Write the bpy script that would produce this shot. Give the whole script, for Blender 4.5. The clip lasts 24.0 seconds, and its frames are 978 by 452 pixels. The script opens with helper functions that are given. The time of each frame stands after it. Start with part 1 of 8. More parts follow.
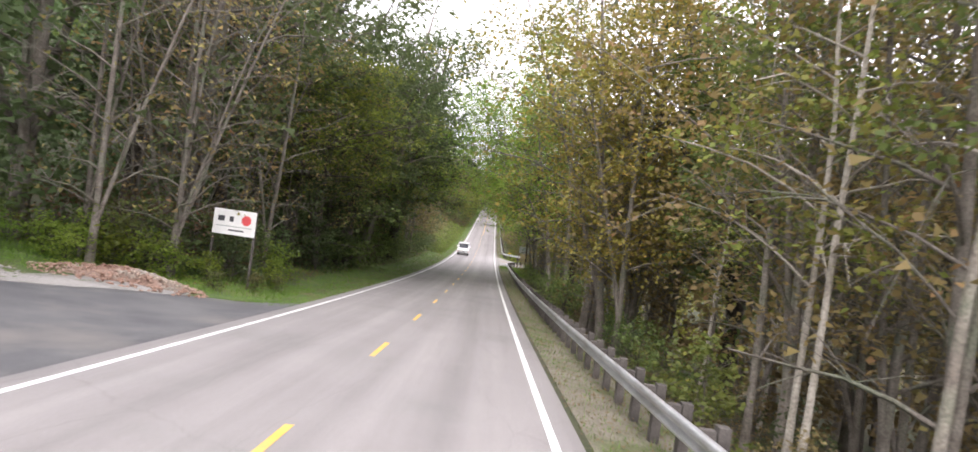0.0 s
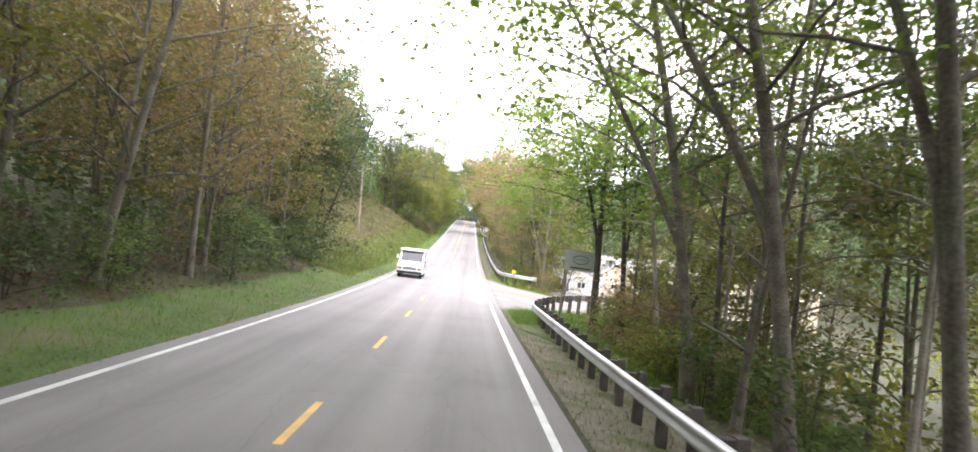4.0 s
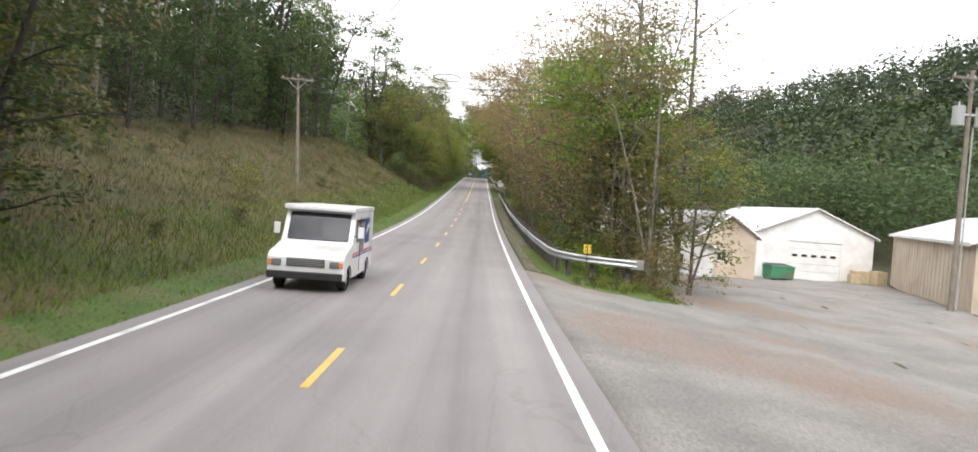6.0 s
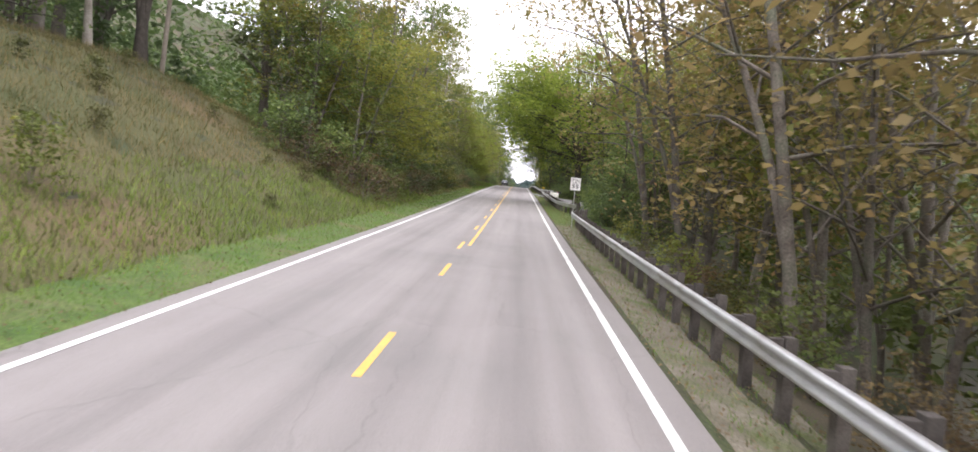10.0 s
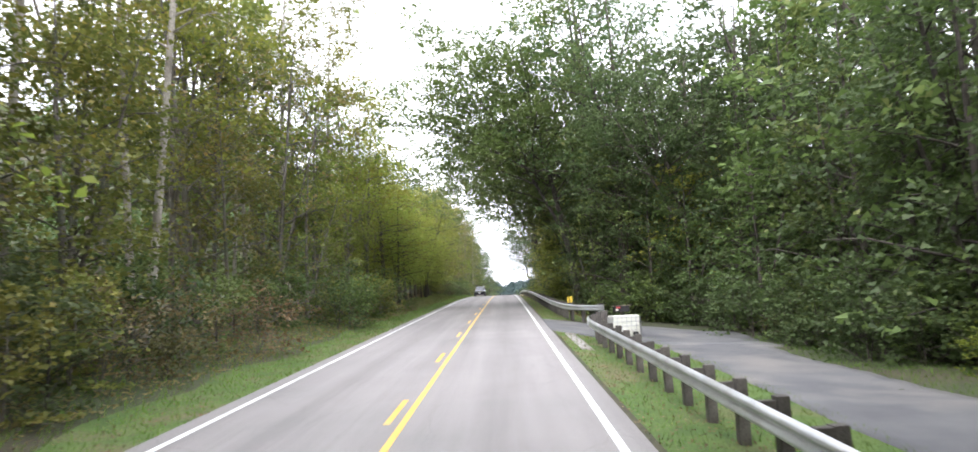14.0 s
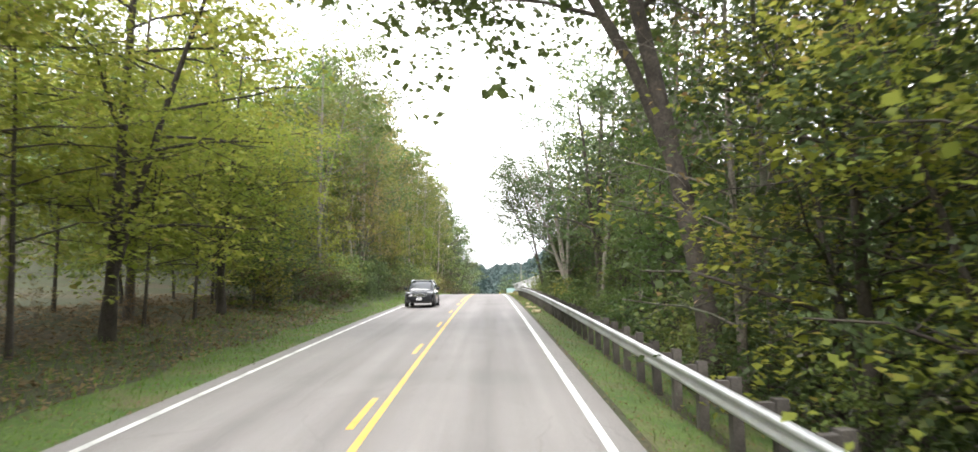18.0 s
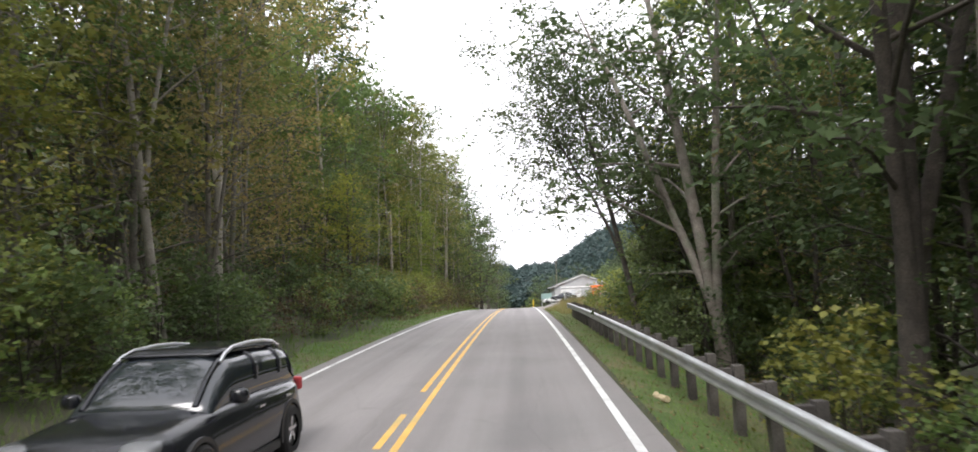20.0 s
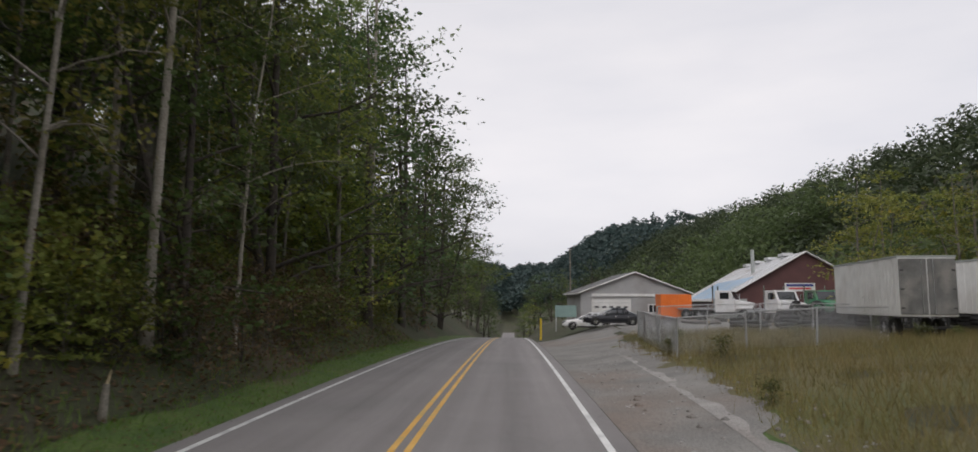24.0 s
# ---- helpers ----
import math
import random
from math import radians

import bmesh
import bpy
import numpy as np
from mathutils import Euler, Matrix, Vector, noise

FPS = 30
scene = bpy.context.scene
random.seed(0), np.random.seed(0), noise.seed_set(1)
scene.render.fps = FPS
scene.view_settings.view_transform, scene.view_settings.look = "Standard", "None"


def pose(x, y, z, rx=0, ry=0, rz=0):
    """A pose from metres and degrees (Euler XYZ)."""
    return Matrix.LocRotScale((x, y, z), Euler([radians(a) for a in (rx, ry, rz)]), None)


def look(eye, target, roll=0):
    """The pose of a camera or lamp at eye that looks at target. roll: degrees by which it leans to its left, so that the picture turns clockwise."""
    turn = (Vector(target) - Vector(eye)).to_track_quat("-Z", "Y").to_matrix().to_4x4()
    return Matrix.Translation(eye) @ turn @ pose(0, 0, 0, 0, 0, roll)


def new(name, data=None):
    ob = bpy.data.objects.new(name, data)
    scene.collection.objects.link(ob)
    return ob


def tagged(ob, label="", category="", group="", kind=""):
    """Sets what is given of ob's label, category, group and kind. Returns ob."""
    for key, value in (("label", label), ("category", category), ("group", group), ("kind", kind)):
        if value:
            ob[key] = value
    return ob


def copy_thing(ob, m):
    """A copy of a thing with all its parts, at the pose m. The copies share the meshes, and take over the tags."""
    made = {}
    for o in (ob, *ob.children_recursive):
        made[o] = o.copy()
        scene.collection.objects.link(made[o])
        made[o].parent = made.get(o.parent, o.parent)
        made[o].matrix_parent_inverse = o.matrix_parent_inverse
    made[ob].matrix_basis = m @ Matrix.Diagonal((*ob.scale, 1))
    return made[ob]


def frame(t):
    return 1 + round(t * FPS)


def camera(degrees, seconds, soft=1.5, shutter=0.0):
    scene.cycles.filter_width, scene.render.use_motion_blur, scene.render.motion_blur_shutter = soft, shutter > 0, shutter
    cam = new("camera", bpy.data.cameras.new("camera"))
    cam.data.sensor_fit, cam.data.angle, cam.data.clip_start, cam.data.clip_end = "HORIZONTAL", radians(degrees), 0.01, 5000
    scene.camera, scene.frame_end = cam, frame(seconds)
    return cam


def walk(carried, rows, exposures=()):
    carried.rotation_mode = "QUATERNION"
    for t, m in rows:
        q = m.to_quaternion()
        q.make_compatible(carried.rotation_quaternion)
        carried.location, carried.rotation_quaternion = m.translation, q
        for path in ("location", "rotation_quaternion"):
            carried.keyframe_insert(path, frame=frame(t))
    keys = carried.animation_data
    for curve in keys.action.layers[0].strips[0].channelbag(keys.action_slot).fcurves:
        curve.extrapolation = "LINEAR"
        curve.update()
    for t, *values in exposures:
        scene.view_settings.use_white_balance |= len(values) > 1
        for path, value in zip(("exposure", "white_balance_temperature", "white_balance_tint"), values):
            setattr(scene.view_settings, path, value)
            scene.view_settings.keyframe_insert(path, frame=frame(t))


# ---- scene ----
cam = camera(71.6, 24.0, soft=1.6, shutter=0.12)

# seconds, x, y, z of the eye, then yaw, pitch and lean in degrees
ROUTE = [
    (0, 2.25, 0.00, 2.46, 0.22, -0.47, 7.86),
    (0.5, 2.26, 8.35, 1.95, 0.18, -0.31, 6.04),
    (1, 2.24, 16.73, 1.47, 0.08, 0.85, 2.01),
    (1.5, 2.15, 25.12, 1.02, -0.14, 3.32, 1.48),
    (2, 2.10, 33.54, 0.59, -0.09, 3.27, -0.59),
    (2.5, 2.09, 41.98, 0.18, -0.16, 1.91, 3.84),
    (4.5, 1.97, 75.96, -1.10, -1.63, 0.86, 6.95),
    (5, 2.05, 84.51, -1.33, -3.75, -1.27, 4.65),
    (5.5, 2.08, 93.08, -1.52, -5.90, -1.33, 3.43),
    (6, 2.09, 101.67, -1.65, -0.89, -2.03, 4.07),
    (6.5, 2.04, 110.29, -1.74, -0.55, 0.40, 4.55),
    (7, 1.98, 118.95, -1.77, 0.90, 0.47, 5.24),
    (7.5, 1.90, 127.64, -1.74, 1.24, 0.38, 5.43),
    (8, 1.77, 136.36, -1.66, 1.56, 0.47, 4.84),
    (8.5, 1.71, 145.12, -1.51, 1.80, -0.81, 6.03),
    (9, 1.69, 153.92, -1.30, 2.19, -0.96, 6.06),
    (9.5, 1.69, 162.75, -1.02, 2.03, -1.54, 6.80),
    (11.5, 1.98, 198.42, 0.67, 1.94, 5.98, -3.15),
    (12, 2.02, 207.42, 1.16, 0.83, 8.86, -2.82),
    (12.5, 2.03, 216.44, 1.68, 0.69, 8.73, -2.50),
    (13, 2.09, 225.43, 2.21, 0.90, 7.97, -2.37),
    (13.5, 2.06, 234.40, 2.75, 1.14, 7.92, -2.20),
    (14, 2.02, 243.35, 3.28, 1.17, 7.75, -2.42),
    (14.5, 1.99, 252.28, 3.81, 1.23, 7.51, -3.55),
    (15, 1.95, 261.19, 4.33, 1.33, 7.59, -2.52),
    (15.5, 1.92, 270.08, 4.86, 1.12, 7.71, -2.53),
    (16, 1.87, 278.95, 5.37, 1.35, 7.88, -2.36),
    (16.5, 1.79, 287.80, 5.88, 1.39, 7.25, -2.15),
    (17, 1.84, 296.63, 6.38, 1.32, 7.17, -0.56),
    (17.5, 1.91, 305.44, 6.88, -0.19, 6.66, -0.43),
    (19.5, 2.07, 340.54, 8.69, 1.39, 5.88, -1.64),
    (20, 2.03, 349.29, 9.08, 2.34, 6.33, -2.45),
    (20.5, 2.00, 358.04, 9.44, 7.95, 7.70, -1.27),
    (21, 2.03, 366.78, 9.77, 9.28, 8.24, -1.17),
    (21.5, 1.99, 375.51, 10.05, 9.43, 10.06, -3.22),
    (22, 1.95, 384.23, 10.27, 8.43, 10.16, -2.07),
    (22.5, 1.90, 392.95, 10.44, 6.09, 8.53, 0.21),
    (23, 1.88, 401.66, 10.55, 4.38, 8.38, -0.58),
    (23.5, 1.85, 410.37, 10.62, 3.18, 8.23, -1.26),
    (24, 1.87, 419.06, 10.63, 1.91, 6.30, 0.28),
]


def aim(x, y, z, yaw, pitch, lean):
    a, b = radians(yaw), radians(pitch)
    way = Vector((-math.sin(a) * math.cos(b), math.cos(a) * math.cos(b), math.sin(b)))
    eye = Vector((x, y, z))
    return look(eye, eye + 10 * way, lean)


# the clip's camera opens up under the trees and stops down under the open sky
STOPS = [(0, 1.5, 6500, 19), (1, 2.05, 6100, 19), (2, 2.65, 6050, 27), (2.5, 2.5, 6050, 25), (5, 1.65, 6500, 15), (6, 1.0, 6500, 13), (6.5, 0.8, 6500, 16), (7, 0.35, 6700, 20), (8, 0.75, 6500, 19), (9, 1.25, 6600, 19), (12, 1.65, 5850, 21), (13, 2.1, 6100, 11), (14, 1.75, 6150, 15), (15, 1.6, 6150, 17), (16, 1.8, 6400, 11), (17, 2.3, 6500, 10), (19.5, 1.2, 6500, 14), (20, 1.1, 6400, 14), (21, 0.85, 6350, 13), (22, 0.2, 6500, 14), (23, -0.35, 6500, 14), (24, -0.4, 6500, 15)]
walk(cam, [(t, aim(*row)) for t, *row in ROUTE], STOPS)

# the road's grade along its length: metres from the start, rise per metre
GRADE = [(-45.2, -0.0743), (0.0, -0.0621), (45.2, -0.0450), (90.4, -0.0213), (135.6, 0.0123), (180.8, 0.0502), (226.0, 0.0601), (271.2, 0.0585), (316.4, 0.0547), (361.6, 0.0384), (406.8, 0.0064), (452.0, -0.0196), (497.2, -0.045), (542.4, -0.062), (587.6, -0.07), (632.8, -0.072), (678.0, -0.068)]

# ---- sky and light ----
world = bpy.data.worlds.new("overcast_sky")
scene.world = world
world.use_nodes = True
wn, wl = world.node_tree.nodes, world.node_tree.links
wn.clear()
sky = wn.new("ShaderNodeTexSky")
sky.sky_type = "NISHITA"
sky.sun_disc = False
sky.sun_elevation, sky.sun_rotation = radians(48), radians(200)
sky.air_density, sky.dust_density = 1.0, 3.0
grey = wn.new("ShaderNodeHueSaturation")
grey.inputs["Saturation"].default_value = 0.12
grey.inputs["Value"].default_value = 0.12
wl.new(sky.outputs[0], grey.inputs["Color"])
wco = wn.new("ShaderNodeTexCoord")
wmap = wn.new("ShaderNodeMapping")
wmap.inputs["Scale"].default_value = (1.0, 1.0, 3.5)
wl.new(wco.outputs["Generated"], wmap.inputs[0])
cloud = wn.new("ShaderNodeTexNoise")
cloud.inputs["Scale"].default_value, cloud.inputs["Detail"].default_value = 2.2, 5
wl.new(wmap.outputs[0], cloud.inputs["Vector"])
cramp = wn.new("ShaderNodeValToRGB")
cramp.color_ramp.elements[0].position, cramp.color_ramp.elements[0].color = 0.30, (0.86, 0.89, 0.94, 1)
cramp.color_ramp.elements[1].position, cramp.color_ramp.elements[1].color = 0.68, (1.08, 1.08, 1.08, 1)
wl.new(cloud.outputs[0], cramp.inputs[0])
wmix = wn.new("ShaderNodeMixRGB")
wmix.inputs[0].default_value = 0.72
wl.new(grey.outputs[0], wmix.inputs[1]), wl.new(cramp.outputs[0], wmix.inputs[2])
wbg = wn.new("ShaderNodeBackground")
wbg.inputs[1].default_value = 1.25
wl.new(wmix.outputs[0], wbg.inputs[0])
wout = wn.new("ShaderNodeOutputWorld")
wl.new(wbg.outputs[0], wout.inputs[0])

sun = new("sun", bpy.data.lights.new("sun", "SUN"))
sun.data.energy, sun.data.angle, sun.data.color = 0.9, radians(25), (1.0, 0.97, 0.92)
sun.matrix_world = look((0, 0, 60), (math.sin(radians(200)) * -40, math.cos(radians(200)) * -40, 15))

# ---- materials ----


def rgb(c):
    return (c[0], c[1], c[2], 1.0)


def surface(name, a, b, scale=4.0, rough=0.8, metal=0.0, fine=60.0, bump=0.15, fine_amount=0.25, stain=None, stain_scale=0.6, vary=0.0):
    """A two-scale noise material: a and b blended over large patches, speckled finely, with a stain tint and bump."""
    m = bpy.data.materials.new(name)
    m.use_nodes = True
    nt = m.node_tree
    n, l = nt.nodes, nt.links
    p = n["Principled BSDF"]
    co = n.new("ShaderNodeTexCoord")
    big = n.new("ShaderNodeTexNoise")
    big.inputs["Scale"].default_value, big.inputs["Detail"].default_value = scale, 5
    l.new(co.outputs["Object"], big.inputs["Vector"])
    ramp = n.new("ShaderNodeValToRGB")
    ramp.color_ramp.elements[0].position, ramp.color_ramp.elements[0].color = 0.32, rgb(a)
    ramp.color_ramp.elements[1].position, ramp.color_ramp.elements[1].color = 0.68, rgb(b)
    l.new(big.outputs[0], ramp.inputs[0])
    col = ramp.outputs[0]
    small = n.new("ShaderNodeTexNoise")
    small.inputs["Scale"].default_value, small.inputs["Detail"].default_value = fine, 4
    l.new(co.outputs["Object"], small.inputs["Vector"])
    if stain:
        sn = n.new("ShaderNodeTexNoise")
        sn.inputs["Scale"].default_value, sn.inputs["Detail"].default_value = stain_scale, 6
        l.new(co.outputs["Object"], sn.inputs["Vector"])
        sr = n.new("ShaderNodeValToRGB")
        sr.color_ramp.elements[0].position, sr.color_ramp.elements[1].position = 0.50, 0.66
        l.new(sn.outputs[0], sr.inputs[0])
        mx = n.new("ShaderNodeMixRGB")
        mx.inputs[2].default_value = rgb(stain)
        l.new(sr.outputs[0], mx.inputs[0]), l.new(col, mx.inputs[1])
        col = mx.outputs[0]
    hs = n.new("ShaderNodeHueSaturation")
    mr = n.new("ShaderNodeMapRange")
    mr.inputs[1].default_value, mr.inputs[2].default_value = 0.3, 0.7
    mr.inputs[3].default_value, mr.inputs[4].default_value = 1 - fine_amount, 1 + fine_amount
    l.new(small.outputs[0], mr.inputs[0])
    val = mr.outputs[0]
    if vary:
        oi = n.new("ShaderNodeObjectInfo")
        vr = n.new("ShaderNodeMapRange")
        vr.inputs[3].default_value, vr.inputs[4].default_value = 1 - vary, 1 + vary
        l.new(oi.outputs["Random"], vr.inputs[0])
        mu = n.new("ShaderNodeMath")
        mu.operation = "MULTIPLY"
        l.new(val, mu.inputs[0]), l.new(vr.outputs[0], mu.inputs[1])
        val = mu.outputs[0]
    l.new(val, hs.inputs["Value"]), l.new(col, hs.inputs["Color"])
    l.new(hs.outputs[0], p.inputs["Base Color"])
    p.inputs["Roughness"].default_value, p.inputs["Metallic"].default_value = rough, metal
    if bump:
        bp = n.new("ShaderNodeBump")
        bp.inputs["Strength"].default_value, bp.inputs["Distance"].default_value = bump, 0.02
        l.new(small.outputs[0], bp.inputs["Height"]), l.new(bp.outputs[0], p.inputs["Normal"])
    return m


def leaf_material(name, dark, light, tint, tint_share=0.25, through_share=0.3, spray=0.45):
    """Foliage: each leaf takes its own tone, each plant its own shade; thin enough to let light through."""
    m = bpy.data.materials.new(name)
    m.use_nodes = True
    n, l = m.node_tree.nodes, m.node_tree.links
    n.clear()
    ge = n.new("ShaderNodeNewGeometry")
    ramp = n.new("ShaderNodeValToRGB")
    r = ramp.color_ramp
    r.elements[0].position, r.elements[0].color = 0.0, rgb(dark)
    r.elements[1].position, r.elements[1].color = 1.0 - tint_share, rgb(light)
    e = r.elements.new(1.0)
    e.color = rgb(tint)
    # each spray has its own tone besides each leaf's
    co = n.new("ShaderNodeTexCoord")
    nz = n.new("ShaderNodeTexNoise")
    nz.inputs["Scale"].default_value, nz.inputs["Detail"].default_value = spray, 2
    l.new(co.outputs["Object"], nz.inputs["Vector"])
    sr = n.new("ShaderNodeMapRange")
    sr.inputs[1].default_value, sr.inputs[2].default_value = 0.36, 0.64
    sr.inputs[3].default_value, sr.inputs[4].default_value = -0.22, 0.22
    l.new(nz.outputs[0], sr.inputs[0])
    ad = n.new("ShaderNodeMath")
    ad.use_clamp = True
    ra = n.new("ShaderNodeMapRange")
    ra.inputs[3].default_value, ra.inputs[4].default_value = 0.16, 0.84
    l.new(ge.outputs["Random Per Island"], ra.inputs[0])
    l.new(ra.outputs[0], ad.inputs[0]), l.new(sr.outputs[0], ad.inputs[1])
    l.new(ad.outputs[0], ramp.inputs[0])
    oi = n.new("ShaderNodeObjectInfo")
    hs = n.new("ShaderNodeHueSaturation")
    hr = n.new("ShaderNodeMapRange")
    hr.inputs[3].default_value, hr.inputs[4].default_value = 0.475, 0.525
    vr = n.new("ShaderNodeMapRange")
    vr.inputs[3].default_value, vr.inputs[4].default_value = 0.75, 1.3
    mul = n.new("ShaderNodeMath")
    mul.operation = "MULTIPLY"
    mul.inputs[1].default_value = 7.31
    fr = n.new("ShaderNodeMath")
    fr.operation = "FRACT"
    l.new(oi.outputs["Random"], mul.inputs[0]), l.new(mul.outputs[0], fr.inputs[0])
    l.new(oi.outputs["Random"], hr.inputs[0]), l.new(fr.outputs[0], vr.inputs[0])
    l.new(hr.outputs[0], hs.inputs["Hue"]), l.new(vr.outputs[0], hs.inputs["Value"])
    l.new(ramp.outputs[0], hs.inputs["Color"])
    d = n.new("ShaderNodeBsdfPrincipled")
    d.inputs["Roughness"].default_value = 0.55
    d.inputs["Specular IOR Level"].default_value = 0.35
    tr = n.new("ShaderNodeBsdfTranslucent")
    l.new(hs.outputs[0], d.inputs["Base Color"]), l.new(hs.outputs[0], tr.inputs[0])
    mx = n.new("ShaderNodeMixShader")
    mx.inputs[0].default_value = through_share
    l.new(d.outputs[0], mx.inputs[1]), l.new(tr.outputs[0], mx.inputs[2])
    o = n.new("ShaderNodeOutputMaterial")
    l.new(mx.outputs[0], o.inputs[0])
    return m


M_ASPHALT = surface("aged_asphalt", (0.232, 0.217, 0.215), (0.256, 0.241, 0.237), 0.5, 0.85, 0, 90, 0.25, 0.2, (0.213, 0.203, 0.2), 0.25)
an, al = M_ASPHALT.node_tree.nodes, M_ASPHALT.node_tree.links
acol = an["Principled BSDF"].inputs["Base Color"].links[0].from_socket
aco = an.new("ShaderNodeTexCoord")
asep = an.new("ShaderNodeSeparateXYZ")
al.new(aco.outputs["Object"], asep.inputs[0])
aabs = an.new("ShaderNodeMath")
aabs.operation = "ABSOLUTE"
al.new(asep.outputs[0], aabs.inputs[0])
awob = an.new("ShaderNodeTexNoise")
awob.inputs["Scale"].default_value = 0.35
al.new(aco.outputs["Object"], awob.inputs["Vector"])
aadd = an.new("ShaderNodeMath")
aadd.operation = "MULTIPLY_ADD"
aadd.inputs[1].default_value = 0.35
al.new(awob.outputs[0], aadd.inputs[0]), al.new(aabs.outputs[0], aadd.inputs[2])
adiv = an.new("ShaderNodeMath")
adiv.operation = "DIVIDE"
adiv.inputs[1].default_value = 4.2
al.new(aadd.outputs[0], adiv.inputs[0])
arp = an.new("ShaderNodeValToRGB")
while len(arp.color_ramp.elements) < 8:
    arp.color_ramp.elements.new(0.5)
for el, (pos, v) in zip(arp.color_ramp.elements, ((0.0, 0.96), (0.14, 0.92), (0.27, 1.06), (0.40, 0.97), (0.50, 0.86), (0.60, 0.97), (0.74, 1.06), (0.9, 0.93))):
    el.position, el.color = pos, (v, v * 0.995, v * 0.985, 1)
al.new(adiv.outputs[0], arp.inputs[0])
amul = an.new("ShaderNodeMixRGB")
amul.blend_type = "MULTIPLY"
amul.inputs[0].default_value = 1.0
al.new(acol, amul.inputs[1]), al.new(arp.outputs[0], amul.inputs[2])
# long streaks along the lanes, and fine cracks
amap = an.new("ShaderNodeMapping")
amap.inputs["Scale"].default_value = (2.2, 0.035, 1.0)
al.new(aco.outputs["Object"], amap.inputs[0])
astr = an.new("ShaderNodeTexNoise")
astr.inputs["Scale"].default_value, astr.inputs["Detail"].default_value = 1.0, 4.0
al.new(amap.outputs[0], astr.inputs["Vector"])
asr = an.new("ShaderNodeMapRange")
asr.inputs[1].default_value, asr.inputs[2].default_value = 0.3, 0.7
asr.inputs[3].default_value, asr.inputs[4].default_value = 0.88, 1.1
al.new(astr.outputs[0], asr.inputs[0])
amap2 = an.new("ShaderNodeMapping")
amap2.inputs["Scale"].default_value = (0.45, 0.16, 1.0)
awarp = an.new("ShaderNodeMixRGB")
awarp.inputs[0].default_value = 0.12
anz = an.new("ShaderNodeTexNoise")
anz.inputs["Scale"].default_value = 1.4
al.new(aco.outputs["Object"], anz.inputs["Vector"])
al.new(aco.outputs["Object"], amap2.inputs[0])
al.new(amap2.outputs[0], awarp.inputs[1]), al.new(anz.outputs["Color"], awarp.inputs[2])
avor = an.new("ShaderNodeTexVoronoi")
avor.feature = "DISTANCE_TO_EDGE"
avor.inputs["Scale"].default_value = 1.0
al.new(awarp.outputs[0], avor.inputs["Vector"])
acr = an.new("ShaderNodeMapRange")
acr.inputs[1].default_value, acr.inputs[2].default_value = 0.0, 0.006
acr.inputs[3].default_value, acr.inputs[4].default_value = 0.88, 1.0
al.new(avor.outputs["Distance"], acr.inputs[0])
am2 = an.new("ShaderNodeMath")
am2.operation = "MULTIPLY"
al.new(asr.outputs[0], am2.inputs[0]), al.new(acr.outputs[0], am2.inputs[1])
amul2 = an.new("ShaderNodeMixRGB")
amul2.blend_type = "MULTIPLY"
amul2.inputs[0].default_value = 1.0
al.new(amul.outputs[0], amul2.inputs[1]), al.new(am2.outputs[0], amul2.inputs[2])
al.new(amul2.outputs[0], an["Principled BSDF"].inputs["Base Color"])
M_ASPHALT2 = surface("dark_asphalt", (0.09, 0.09, 0.095), (0.14, 0.14, 0.14), 0.6, 0.85, 0, 80, 0.25, 0.2, (0.17, 0.16, 0.15), 0.3)
M_GRAVEL = surface("pale_gravel", (0.26, 0.25, 0.235), (0.36, 0.34, 0.32), 0.9, 0.95, 0, 25, 0.6, 0.3, (0.20, 0.18, 0.16), 0.4)
M_WHITE_LINE = surface("white_road_paint", (0.62, 0.62, 0.60), (0.78, 0.78, 0.76), 1.4, 0.6, 0, 40, 0.1, 0.12, (0.5, 0.5, 0.49), 1.2)
M_YELLOW_LINE = surface("yellow_road_paint", (0.66, 0.36, 0.06), (0.76, 0.45, 0.10), 1.4, 0.6, 0, 40, 0.1, 0.12, (0.5, 0.36, 0.12), 1.2)
M_GROUND = surface("forest_floor", (0.05, 0.045, 0.025), (0.045, 0.06, 0.022), 0.35, 0.95, 0, 12, 0.5, 0.4, (0.075, 0.06, 0.035), 0.15)
M_GRASS_GROUND = surface("mown_turf", (0.05, 0.098, 0.018), (0.09, 0.135, 0.028), 1.3, 0.95, 0, 18, 0.6, 0.4, (0.12, 0.115, 0.05), 0.55)
M_SHOULDER = surface("gritty_shoulder", (0.125, 0.112, 0.078), (0.20, 0.182, 0.142), 1.1, 0.95, 0, 22, 0.6, 0.35, (0.085, 0.105, 0.034), 0.8)
M_BANK = surface("weedy_turf", (0.06, 0.07, 0.022), (0.095, 0.085, 0.032), 0.25, 0.95, 0, 14, 0.6, 0.4, (0.12, 0.085, 0.042), 0.12)
M_FIELD = surface("dry_field_turf", (0.095, 0.085, 0.036), (0.15, 0.13, 0.06), 0.4, 0.95, 0, 16, 0.6, 0.4, (0.10, 0.11, 0.04), 0.2)
